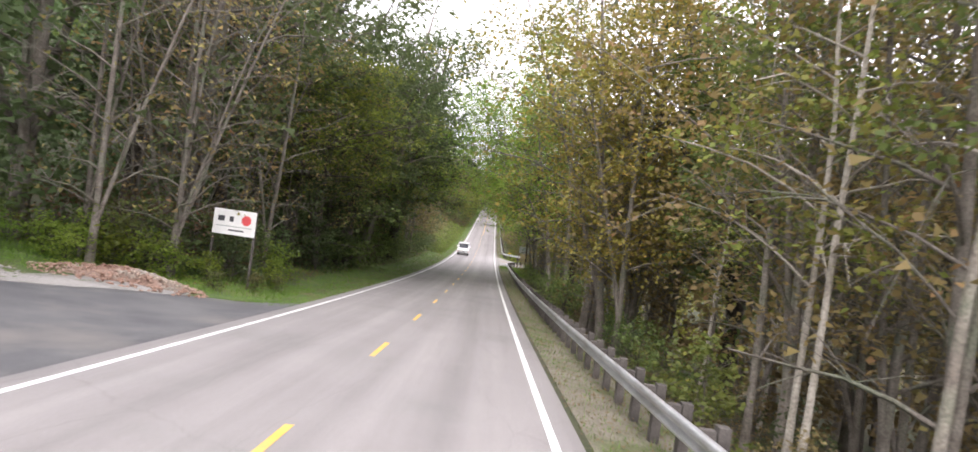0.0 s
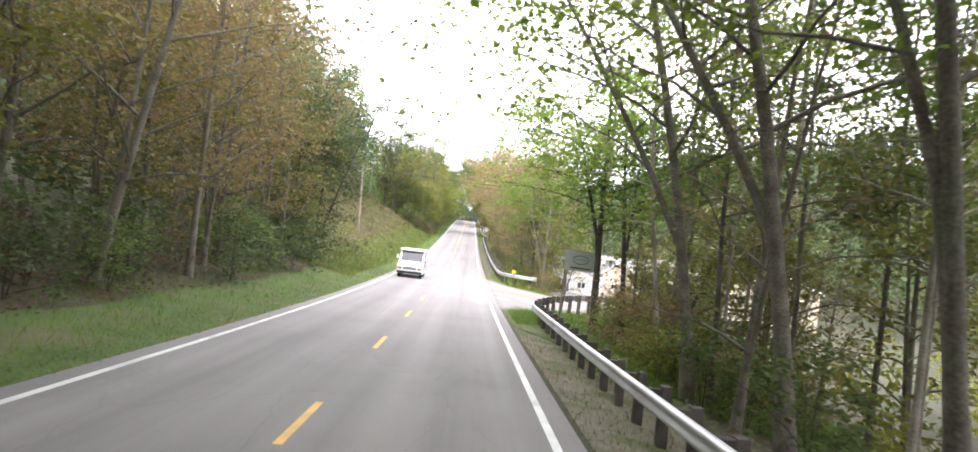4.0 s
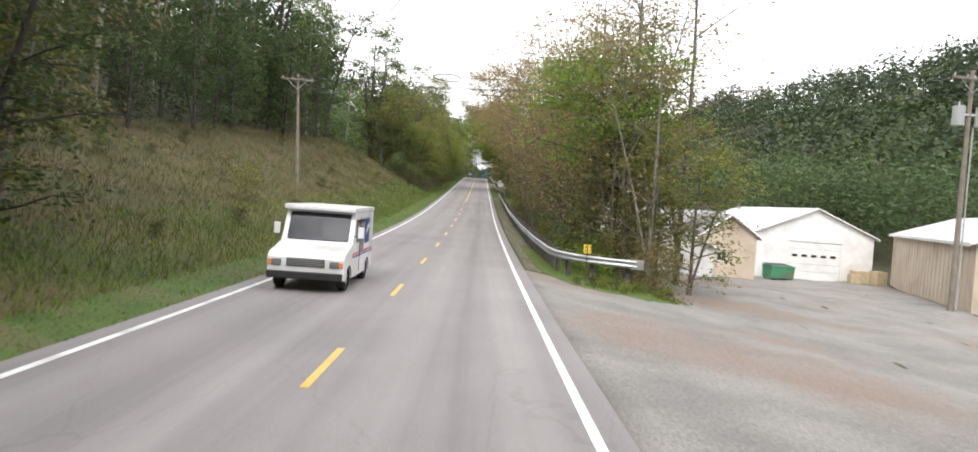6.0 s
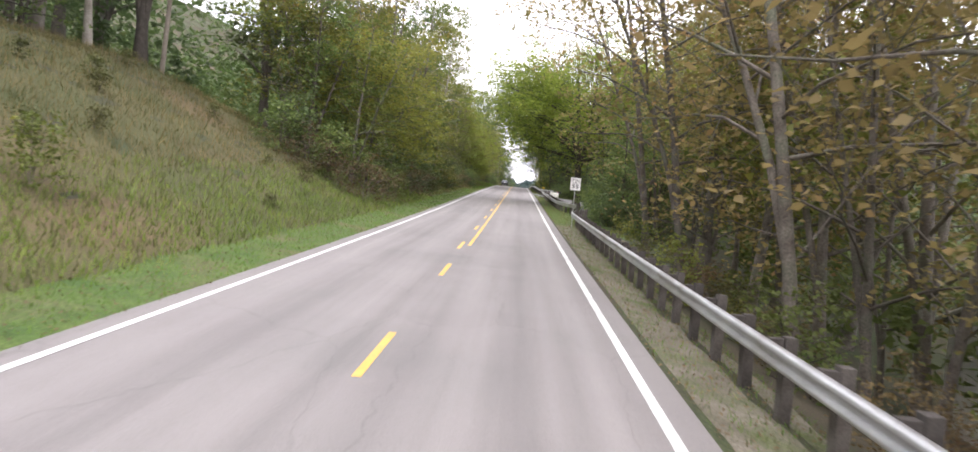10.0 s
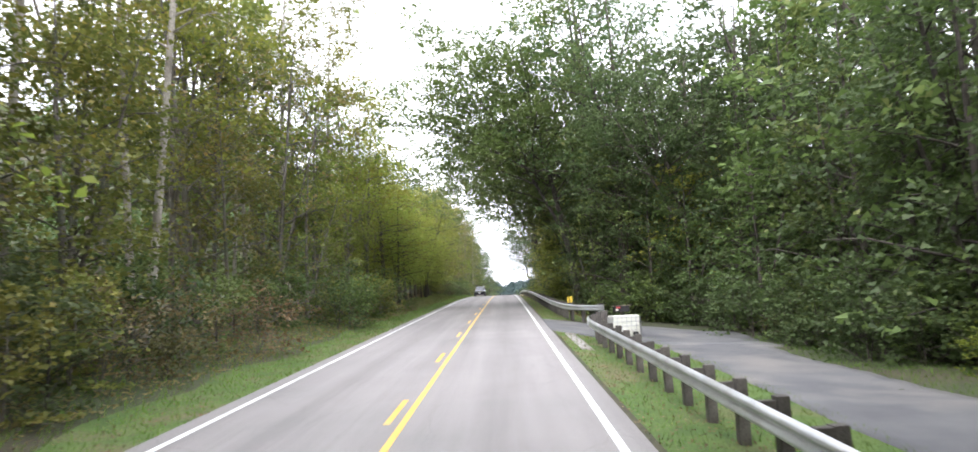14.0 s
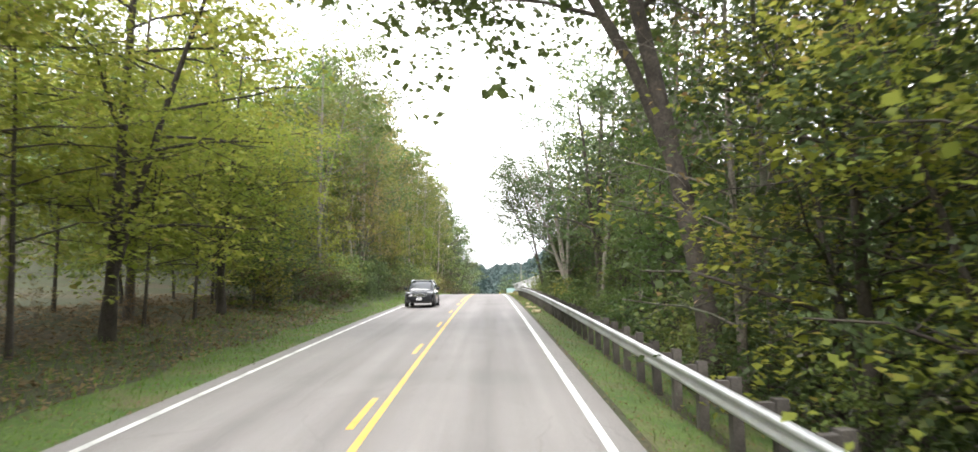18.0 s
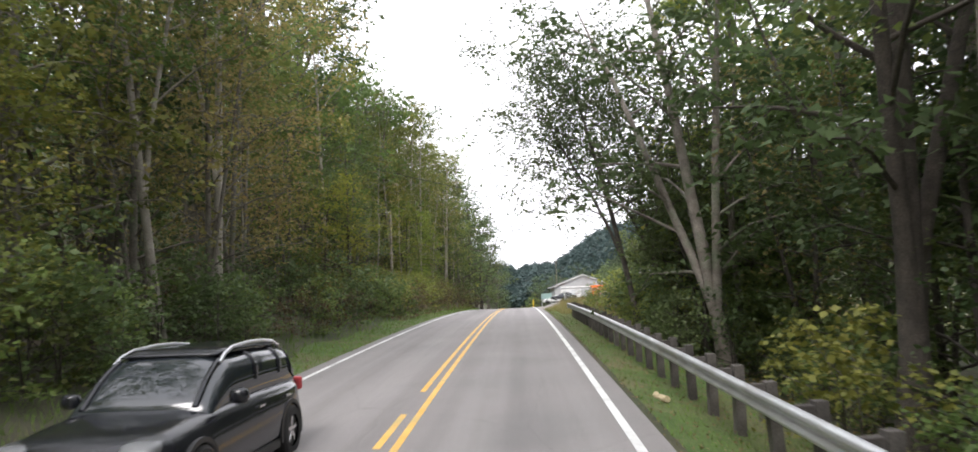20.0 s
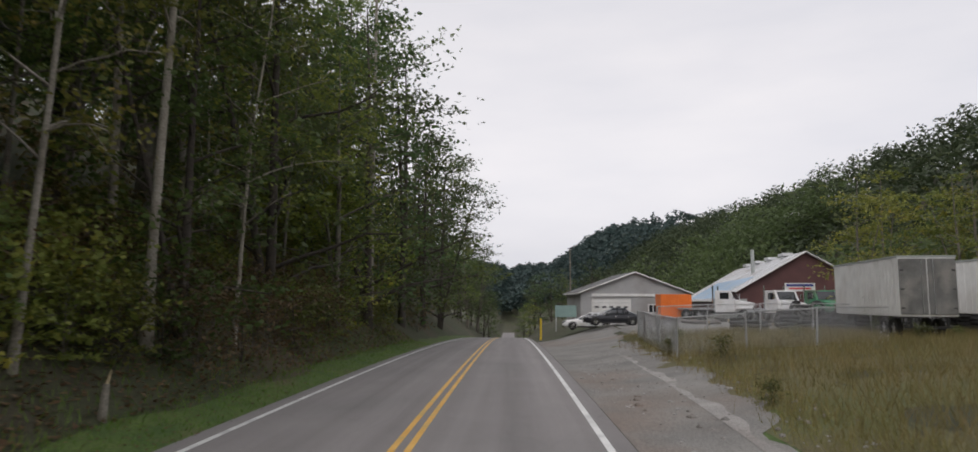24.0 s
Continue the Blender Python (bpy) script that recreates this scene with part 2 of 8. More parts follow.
M_STEEL = surface("galvanised_steel", (0.50, 0.51, 0.52), (0.62, 0.63, 0.64), 1.0, 0.42, 0.85, 30, 0.05, 0.08, (0.42, 0.41, 0.40), 0.7)
M_POST = surface("weathered_post_timber", (0.055, 0.048, 0.043), (0.105, 0.094, 0.085), 3, 0.9, 0, 40, 0.4, 0.3, vary=0.25)
M_BARK = surface("grey_bark", (0.10, 0.085, 0.07), (0.19, 0.17, 0.145), 2.5, 0.95, 0, 22, 0.8, 0.35, (0.13, 0.14, 0.10), 1.0, vary=0.3)
M_BARK_PALE = surface("pale_bark", (0.24, 0.215, 0.18), (0.38, 0.35, 0.30), 2.0, 0.95, 0, 20, 0.6, 0.3, (0.17, 0.15, 0.12), 1.0, vary=0.2)
M_BARK_DARK = surface("dark_bark", (0.045, 0.038, 0.032), (0.085, 0.072, 0.06), 2.5, 0.95, 0, 22, 0.8, 0.35, vary=0.25)
L_FRESH = leaf_material("fresh_green_leaves", (0.15, 0.235, 0.036), (0.235, 0.32, 0.056), (0.33, 0.36, 0.08), 0.2, 0.62)
# far leaves: the blue of distance haze is put into their base colour
L_HAZE_BLUE = leaf_material("haze_tinted_leaves", (0.05, 0.085, 0.085), (0.07, 0.11, 0.105), (0.10, 0.14, 0.12), 0.2, 0.3, 0.05)
L_RIDGE = leaf_material("hillside_leaves", (0.045, 0.062, 0.03), (0.075, 0.095, 0.042), (0.12, 0.13, 0.05), 0.2, 0.3, 0.12)
L_LIME = leaf_material("lime_green_leaves", (0.19, 0.235, 0.04), (0.28, 0.31, 0.06), (0.38, 0.32, 0.09), 0.2, 0.6)
L_DARK = leaf_material("dark_green_leaves", (0.062, 0.092, 0.035), (0.10, 0.14, 0.053), (0.15, 0.18, 0.078), 0.2, 0.45)
L_MID = leaf_material("mid_green_leaves", (0.095, 0.135, 0.037), (0.15, 0.20, 0.058), (0.22, 0.235, 0.08), 0.2, 0.47)
L_YELLOW = leaf_material("yellow_green_leaves", (0.12, 0.15, 0.035), (0.23, 0.24, 0.055), (0.36, 0.29, 0.06), 0.2, 0.42)
L_GOLD = leaf_material("golden_leaves", (0.155, 0.15, 0.034), (0.255, 0.225, 0.048), (0.36, 0.235, 0.055), 0.25, 0.42)
L_RUST = leaf_material("olive_brown_leaves", (0.18, 0.15, 0.06), (0.29, 0.24, 0.092), (0.35, 0.235, 0.105), 0.3, 0.5)
L_GRASS = leaf_material("verge_grass", (0.09, 0.16, 0.025), (0.15, 0.245, 0.038), (0.25, 0.265, 0.085), 0.12)
L_WEED = leaf_material("rank_weeds", (0.075, 0.09, 0.026), (0.14, 0.145, 0.045), (0.21, 0.165, 0.07), 0.3)
L_FIELD = leaf_material("field_grass", (0.13, 0.13, 0.045), (0.235, 0.215, 0.08), (0.31, 0.25, 0.11), 0.3)
L_DRY = leaf_material("dry_brown_weeds", (0.10, 0.07, 0.032), (0.185, 0.13, 0.06), (0.25, 0.18, 0.09), 0.3)

# ---- mesh helpers ----


def link_mesh(name, verts, faces, mat, parent=None, label="", smooth=False):
    """One mesh object from arrays; faces is (n, 3) or (n, 4)."""
    v = np.asarray(verts, np.float32)
    f = np.asarray(faces, np.int32)
    me = bpy.data.meshes.new(name)
    me.vertices.add(len(v))
    me.vertices.foreach_set("co", v.ravel())
    k = f.shape[1]
    me.loops.add(f.size)
    me.loops.foreach_set("vertex_index", f.ravel())
    me.polygons.add(len(f))
    me.polygons.foreach_set("loop_start", np.arange(0, f.size, k, dtype=np.int32))
    me.polygons.foreach_set("loop_total", np.full(len(f), k, np.int32))
    if smooth:
        me.polygons.foreach_set("use_smooth", np.ones(len(f), bool))
    me.update(calc_edges=True)
    me.materials.append(mat)
    ob = new(name, me)
    if parent:
        ob.parent = parent
    if label:
        tagged(ob, label)
    return ob


def part(name, bm, mat, parent=None, label="", smooth=False):
    """Links a bmesh as one mesh object under a thing or a part."""
    me = bpy.data.meshes.new(name)
    bmesh.ops.recalc_face_normals(bm, faces=bm.faces[:])
    if smooth:
        for f in bm.faces:
            f.smooth = True
    bm.to_mesh(me)
    bm.free()
    me.materials.append(mat)
    ob = new(name, me)
    if parent:
        ob.parent = parent
    if label:
        tagged(ob, label)
    return ob


def box(sx, sy, sz, at=(0, 0, 0), bevel=0.0, turn=None, bm=None):
    """A box of that size centred on at, bevelled; added to bm where one is given."""
    bm = bm or bmesh.new()
    m = Matrix.Translation(at) @ (turn or Matrix()) @ Matrix.Diagonal((sx, sy, sz, 1))
    made = bmesh.ops.create_cube(bm, size=1, matrix=m)["verts"]
    if bevel:
        edges = list({e for v in made for e in v.link_edges})
        bmesh.ops.bevel(bm, geom=edges, offset=bevel, segments=2, affect="EDGES", profile=0.6)
    return bm


def rod(a, b, r0, r1=None, sides=10, bm=None):
    """A tapered rod from a to b."""
    bm = bm or bmesh.new()
    a, b = Vector(a), Vector(b)
    r1 = r0 if r1 is None else r1
    m = Matrix.Translation((a + b) / 2) @ (b - a).to_track_quat("Z", "Y").to_matrix().to_4x4()
    bmesh.ops.create_cone(bm, cap_ends=True, segments=sides, radius1=r0, radius2=r1, depth=(b - a).length, matrix=m)
    return bm


def prism(points, y0, y1, bm=None):
    """An outline in x and z drawn out from y0 to y1."""
    bm = bm or bmesh.new()
    a = [bm.verts.new((x, y0, z)) for x, z in points]
    b = [bm.verts.new((x, y1, z)) for x, z in points]
    bm.faces.new(a), bm.faces.new(b[::-1])
    for i in range(len(points)):
        j = (i + 1) % len(points)
        bm.faces.new((a[i], a[j], b[j], b[i]))
    return bm


def thing(name, at, label, category, group="", turn=0.0):
    ob = new(name)
    ob.matrix_world = pose(*at, 0, 0, turn)
    return tagged(ob, label, category, group)


def tube(path, radii, sides):
    """Vertices and quads of a tube round a path."""
    p = np.asarray(path, float)
    d = np.gradient(p, axis=0)
    d /= np.linalg.norm(d, axis=1, keepdims=True) + 1e-9
    ref = np.where(np.abs(d[:, 2:3]) > 0.9, [[1.0, 0, 0]], [[0, 0, 1.0]])
    u = np.cross(d, ref)
    u /= np.linalg.norm(u, axis=1, keepdims=True) + 1e-9
    w = np.cross(d, u)
    a = np.linspace(0, 2 * np.pi, sides, endpoint=False)
    r = np.asarray(radii)[:, None, None]
    v = p[:, None] + r * (np.cos(a)[None, :, None] * u[:, None] + np.sin(a)[None, :, None] * w[:, None])
    i, j = np.meshgrid(np.arange(len(p) - 1), np.arange(sides), indexing="ij")
    k = (i * sides + j).ravel()
    k2 = (i * sides + (j + 1) % sides).ravel()
    return v.reshape(-1, 3), np.stack([k, k2, k2 + sides, k + sides], -1)


def join(pieces):
    vs, fs, n = [], [], 0
    for v, f in pieces:
        vs.append(v), fs.append(f + n)
        n += len(v)
    return np.concatenate(vs), np.concatenate(fs)


# ---- the lie of the land ----
GY = np.arange(-80.0, 2600.0, 1.0)
gk = np.array([k for k, _ in GRADE] + [760.0, 900.0])
gs = np.array([s for _, s in GRADE] + [-0.03, 0.0])
GS = np.interp(GY, gk, gs)
GZ = np.concatenate([[0.0], np.cumsum((GS[1:] + GS[:-1]) / 2)])
GZ = GZ - np.interp(0.0, GY, GZ)


def road_z(y):
    return np.interp(y, GY, GZ)


# cross sections: distance along the road, then the rise over the road at each offset from its middle
XL = np.array([-160.0, -80.0, -45.0, -20.0, -12.0, -8.0, -5.5, -4.0])
LEFT = {
    -60: (40, 12, 3, 0.5, 0.1, 0.0, -0.05, -0.03), 15: (40, 12, 4, 1.0, 0.3, 0.1, -0.05, -0.03),
    80: (50, 20, 8, 1.6, 0.6, 0.2, -0.08, -0.03), 112: (55, 24, 10, 4.0, 1.6, 0.5, 0.0, -0.03),
    140: (60, 26, 11, 4.6, 1.9, 0.6, 0.05, -0.03), 165: (60, 28, 13, 6.2, 2.5, 0.8, 0.08, -0.03),
    210: (60, 28, 13, 7.0, 3.0, 0.9, 0.08, -0.03), 236: (50, 20, 8, 3.0, 1.5, 0.6, 0.05, -0.03),
    260: (40, 12, 3, 1.6, 1.0, 0.5, 0.0, -0.03), 320: (40, 10, 2, 1.2, 0.9, 0.35, -0.05, -0.03),
    370: (50, 20, 5, 1.6, 0.8, 0.4, 0.0, -0.03), 400: (60, 32, 14, 5.0, 1.9, 0.8, 0.1, -0.03),
    430: (70, 40, 20, 8.0, 4.2, 1.8, 0.25, -0.03), 560: (71.89, 41.89, 21.89, 9.89, 5.51, 2.45, 0.39, -0.03), 900: (67.46, 37.46, 17.46, 11.46, 7.97, 4.73, 0.85, -0.03),
}
XR = np.array([4.0, 5.5, 7.0, 10.0, 16.0, 30.0, 66.0, 140.0, 260.0])
RIGHT = {
    -60: (-0.03, -0.2, -0.5, -1.6, -3.0, -4.0, -2.0, 32.2, 43.7), 70: (-0.03, -0.2, -0.5, -1.6, -3.0, -4.0, -2.0, 32.2, 43.7),
    96: (-0.03, -0.1, -0.2, -0.5, -1.5, -2.5, -2.0, 32.2, 43.7), 115: (-0.02, -0.12, -0.25, -0.5, -1.2, -2.6, -2.5, 32.2, 44.7),
    134: (-0.05, -0.3, -0.5, -0.9, -1.2, -1.6, -2.0, 32.2, 44.7), 149: (-0.05, -0.35, -0.7, -1.4, -1.9, -2.3, -2.6, 32.2, 44.7), 165: (-0.05, -0.4, -1.0, -2.4, -3.5, -3.6, -3.4, 32.2, 44.7),
    192: (-0.05, -0.3, -0.9, -2.4, -4.0, -5.0, -4.0, 30.2, 43.7), 215: (-0.04, -0.1, -0.25, -0.8, -2.0, -3.0, -3.0, 29.1, 42.6),
    250: (-0.04, -0.15, -0.3, -0.35, -0.5, -1.0, -1.0, 36.4, 53.3), 286: (-0.04, -0.2, -0.3, -0.5, -0.8, -2.0, -2.0, 36.4, 53.3),
    318: (-0.05, -0.3, -0.7, -2.0, -4.0, -6.0, -5.0, 36.4, 53.3), 370: (-0.05, -0.3, -0.6, -1.6, -3.0, -5.0, -4.0, 37.7, 53.3),
    405: (-0.05, -0.2, -0.3, -0.6, -1.0, -1.5, -1.0, 41.6, 54.0), 432: (-0.04, -0.02, 0.15, 0.5, 0.8, 0.9, 1.0, 39.0, 50.0),
    462: (-0.03, 0.1, 0.4, 1.0, 1.2, 1.2, 1.5, 41.0, 52.0), 500: (-0.03, 0.34, 1.03, 2.23, 2.53, 2.53, 2.93, 53.43, 64.43),
    560: (-0.03, 0.39, 1.17, 3.49, 4.89, 5.39, 5.89, 51.89, 61.89), 900: (-0.03, 0.85, 2.54, 8.46, 9.46, 10.46, 15.46, 69.46, 91.46),
}


def table_at(table, y):
    ys = np.array(sorted(table))
    cols = np.array([table[k] for k in sorted(table)], float)
    return np.stack([np.interp(y, ys, cols[:, i]) for i in range(cols.shape[1])], -1)


def rough_ground(x, y):
    return (np.sin(x * 0.9 + y * 0.31) * np.sin(y * 0.73 - x * 0.27) * 0.6 + np.sin(x * 2.3 - y * 1.7) * np.sin(y * 2.9 + x) * 0.25)


def ground_z(x, y):
    """The height of the ground; arrays or numbers."""
    x, y = np.broadcast_arrays(np.asarray(x, float), np.asarray(y, float))
    lt, rt = table_at(LEFT, y.ravel()), table_at(RIGHT, y.ravel())
    xs = x.ravel()
    out = np.full(xs.shape, -0.03)
    for xk, tb, sel in ((XL, lt, xs < -4.0), (XR, rt, xs > 4.0)):
        idx = np.clip(np.searchsorted(xk, xs) - 1, 0, len(xk) - 2)
        k = np.clip((xs - xk[idx]) / (xk[idx + 1] - xk[idx]), 0, 1)
        r = np.arange(len(xs))
        rise = tb[r, idx] * (1 - k) + tb[r, idx + 1] * k
        out[sel] = rise[sel]
    off = np.clip((np.abs(xs) - 5.5) / 6.0, 0, 1)
    z = road_z(y.ravel()) + out + rough_ground(xs, y.ravel()) * off * (0.14 + np.clip((np.abs(xs) - 40) / 40, 0, 1) * 1.5)
    # hills that close the valley far ahead
    yy = y.ravel()
    hill = np.clip((yy - 1000) / 600, 0, 1)
    z = z + hill * hill * (3 - 2 * hill) * (44 + 10 * np.sin(xs * 0.011) + 9 * np.sin(xs * 0.023 + 2.0))
    return z.reshape(x.shape)


def gz(x, y):
    return float(ground_z(x, y))


gx = np.concatenate([np.arange(-900, -200, 50), np.arange(-200, -60, 10), np.arange(-60, -24, 2.5), np.arange(-24, -10, 1.0), np.arange(-10, -4.0, 0.5), [-4.0, -2.0, 2.0], np.arange(4.0, 12, 0.5), np.arange(12, 40, 1.0), np.arange(40, 70, 3.0), np.arange(70, 200, 8.0), np.arange(200, 901, 50)])
gy = np.concatenate([np.arange(-80, 560, 2.0), np.arange(560, 900, 10.0), np.arange(900, 2560, 40.0)])
GXX, GYY = np.meshgrid(gx, gy)
gv = np.stack([GXX, GYY, ground_z(GXX, GYY)], -1).reshape(-1, 3)
ni, nj = len(gy), len(gx)
ii, jj = np.meshgrid(np.arange(ni - 1), np.arange(nj - 1), indexing="ij")
q = (ii * nj + jj).ravel()
gf = np.stack([q, q + 1, q + nj + 1, q + nj], -1)
ground = link_mesh("ground", gv, gf, M_GROUND, smooth=True)
tagged(ground, "leaf-strewn earth of a wooded valley beside the road", "ground", kind="structure")


def ribbon(name, xa, xb, ya, yb, lift, mat, step=2.0, across=2, follow=False, parent=None, wave=0.0):
    """A strip of surface along the road between two offsets; follow: it lies on the ground, not on the road's own plane."""
    ys = np.linspace(ya, yb, max(2, int((yb - ya) / step) + 1))
    ts = np.linspace(0, 1, across)
    x0 = np.array([xa(y) if callable(xa) else xa for y in ys])
    x1 = np.array([xb(y) if callable(xb) else xb for y in ys])
    if wave:
        x1 = x1 + wave * (np.sin(ys * 0.9) + np.sin(ys * 2.7 + 1) * 0.6)
    X = x0[:, None] * (1 - ts) + x1[:, None] * ts
    Y = np.repeat(ys[:, None], across, 1)
    Z = (ground_z(X, Y) if follow else np.repeat(road_z(ys)[:, None], across, 1)) + lift
    v = np.stack([X, Y, Z], -1).reshape(-1, 3)
    a, b = np.meshgrid(np.arange(len(ys) - 1), np.arange(across - 1), indexing="ij")
    k = (a * across + b).ravel()
    return link_mesh(name, v, np.stack([k, k + 1, k + across + 1, k + across], -1), mat, parent, smooth=True)


road = ribbon("road", -4.05, 4.0, -80, 900, 0.0, M_ASPHALT, across=9)
tagged(road, "worn grey two-lane asphalt road with faded tyre tracks", "road", kind="structure")
for side, xc in (("white_edge_line", 3.56), ("white_edge_line", -3.58)):
    ribbon(side, xc - 0.07, xc + 0.07, -80, 700, 0.006, M_WHITE_LINE, parent=road)
ribbon("yellow_line", 0.08, 0.2, 196, 700, 0.006, M_YELLOW_LINE, parent=road)
ribbon("yellow_line", -0.2, -0.08, 364, 700, 0.006, M_YELLOW_LINE, parent=road)
dash_y = 49.7 - 8.66 * 7
while dash_y < 364:
    if 190 < dash_y < 198:
        # the passing zone begins anew where the solid line starts
        dash_y = 194.7
    xc = 0.0 if dash_y < 192 else -0.14
    ribbon("yellow_dash", xc - 0.06, xc + 0.06, dash_y, dash_y + 2.4, 0.006, M_YELLOW_LINE, step=1.0, parent=road)
    dash_y += 8.66


verge_l = ribbon("grass_verge", lambda y: -3.98, lambda y: float(np.interp(y, [24, 40, 100, 240, 400, 430], [-5.2, -7.5, -7.5, -5.8, -5.8, -5.2])), 22, 560, 0.012, M_GRASS_GROUND, across=5, follow=True, wave=0.25)
tagged(verge_l, "mown green grass verge beside the road", "verge", kind="structure")
for a, b in ((-80, 100), (129, 213), (213, 274), (283, 438)):
    v_ = ribbon("grass_verge", 4.15, lambda y: float(np.interp(y, [0, 200, 215, 245, 400], [6.3, 6.3, 9.0, 9.0, 7.5])), a, b, 0.012, M_SHOULDER if a < 200 else M_GRASS_GROUND, across=5, follow=True, wave=0.25)
    tagged(v_, "thin mown grass verge under the guard rail", "verge", kind="structure")

bank = ribbon("grass_bank", -5.7, -23.5, 112, 228, 0.02, M_BANK, across=16, follow=True, wave=0.3)
tagged(bank, "grassy road bank with patches of dry brown weeds", "bank", kind="structure")
field = ribbon("weedy_field", 6.6, 34, 398, 457, 0.02, M_FIELD, across=16, follow=True, wave=0.3)
tagged(field, "weedy field beside the truck yard", "field", kind="structure")

# ---- materials of made things ----
M_YARD = surface("trodden_yard_gravel", (0.17, 0.165, 0.155), (0.25, 0.24, 0.22), 0.5, 0.95, 0, 22, 0.5, 0.3, (0.21, 0.165, 0.135), 0.16)
M_WHITE = surface("white_paint", (0.70, 0.70, 0.68), (0.80, 0.80, 0.78), 1.5, 0.5, 0, 30, 0.05, 0.06, (0.66, 0.65, 0.62), 0.5)
M_WHITE_CAR = surface("white_vehicle_paint", (0.74, 0.75, 0.76), (0.80, 0.80, 0.80), 1.0, 0.25, 0, 20, 0.0, 0.03, (0.62, 0.61, 0.58), 0.8)
M_BLACK_CAR = surface("black_vehicle_paint", (0.012, 0.013, 0.016), (0.02, 0.021, 0.025), 1.0, 0.12, 0, 20, 0.0, 0.05)
M_BLACK = surface("black_plastic", (0.015, 0.015, 0.015), (0.03, 0.03, 0.03), 3, 0.5, 0, 40, 0.1, 0.15)
M_RUBBER = surface("tyre_rubber", (0.012, 0.012, 0.012), (0.028, 0.027, 0.026), 3, 0.85, 0, 40, 0.2, 0.2)
M_CHROME = surface("bright_metal", (0.6, 0.6, 0.6), (0.72, 0.72, 0.72), 3, 0.22, 1.0, 30, 0.0, 0.05)
M_TAN = surface("tan_cladding", (0.52, 0.44, 0.34), (0.60, 0.51, 0.40), 0.8, 0.7, 0, 25, 0.1, 0.08, (0.42, 0.34, 0.26), 0.4)
M_GREY_WALL = surface("grey_cladding", (0.36, 0.36, 0.36), (0.44, 0.44, 0.44), 0.8, 0.7, 0, 25, 0.1, 0.08, (0.30, 0.29, 0.28), 0.4)
M_METAL_ROOF = surface("pale_metal_roof", (0.56, 0.57, 0.58), (0.68, 0.69, 0.70), 0.5, 0.45, 0.2, 15, 0.05, 0.08, (0.45, 0.42, 0.40), 0.35)
M_BLUE_ROOF = surface("blue_metal_roof", (0.20, 0.33, 0.47), (0.27, 0.41, 0.55), 0.5, 0.45, 0.2, 15, 0.05, 0.08, (0.35, 0.40, 0.44), 0.35)
M_SHINGLE = surface("grey_shingle", (0.22, 0.22, 0.225), (0.31, 0.31, 0.31), 0.9, 0.9, 0, 22, 0.4, 0.2, (0.17, 0.165, 0.16), 0.5)
M_MAROON = surface("maroon_cladding", (0.085, 0.035, 0.035), (0.12, 0.05, 0.045), 0.7, 0.6, 0, 25, 0.1, 0.1)
M_ORANGE = surface("orange_paint", (0.75, 0.16, 0.02), (0.85, 0.21, 0.03), 1.2, 0.5, 0, 25, 0.05, 0.08)
M_YELLOW = surface("yellow_sign_paint", (0.72, 0.50, 0.03), (0.82, 0.58, 0.05), 1.5, 0.5, 0, 30, 0.05, 0.06)
M_POLE = surface("weathered_pole_timber", (0.17, 0.14, 0.11), (0.26, 0.225, 0.185), 1.5, 0.9, 0, 30, 0.4, 0.25, vary=0.1)
M_RED = surface("red_paint", (0.55, 0.06, 0.07), (0.66, 0.09, 0.09), 2, 0.5, 0, 30, 0.0, 0.06)
M_BLUE = surface("blue_paint", (0.03, 0.05, 0.20), (0.05, 0.07, 0.27), 2, 0.5, 0, 30, 0.0, 0.06)
M_GREEN = surface("green_paint", (0.05, 0.22, 0.11), (0.08, 0.29, 0.15), 1.5, 0.6, 0, 30, 0.05, 0.1, (0.12, 0.16, 0.10), 0.7)
M_TEAL = surface("teal_board", (0.22, 0.33, 0.31), (0.28, 0.40, 0.37), 1.5, 0.7, 0, 30, 0.05, 0.1)
M_TOTE = surface("milky_plastic", (0.72, 0.72, 0.64), (0.80, 0.80, 0.72), 1.2, 0.4, 0, 25, 0.0, 0.05, (0.62, 0.60, 0.50), 0.9)
M_BRICK = surface("broken_red_rubble", (0.25, 0.145, 0.105), (0.33, 0.23, 0.18), 1.5, 0.95, 0, 12, 0.8, 0.4, (0.36, 0.33, 0.28), 0.7, vary=0.3)
M_WIRE = surface("black_cable", (0.02, 0.02, 0.02), (0.035, 0.035, 0.035), 2, 0.6, 0, 30, 0.0, 0.1)
M_LOG = surface("split_wood", (0.45, 0.36, 0.22), (0.58, 0.48, 0.31), 3, 0.9, 0, 25, 0.4, 0.25)
M_INK = surface("dark_lettering", (0.03, 0.03, 0.035), (0.05, 0.05, 0.055), 3, 0.6, 0, 30, 0.0, 0.1)
M_SIGN_GREY = surface("faded_sign_face", (0.33, 0.35, 0.34), (0.42, 0.44, 0.42), 1.2, 0.7, 0, 30, 0.05, 0.08, (0.30, 0.34, 0.30), 0.6)
M_LAMP = surface("headlamp_lens", (0.12, 0.125, 0.13), (0.2, 0.205, 0.21), 2, 0.1, 0, 20, 0.0, 0.03)


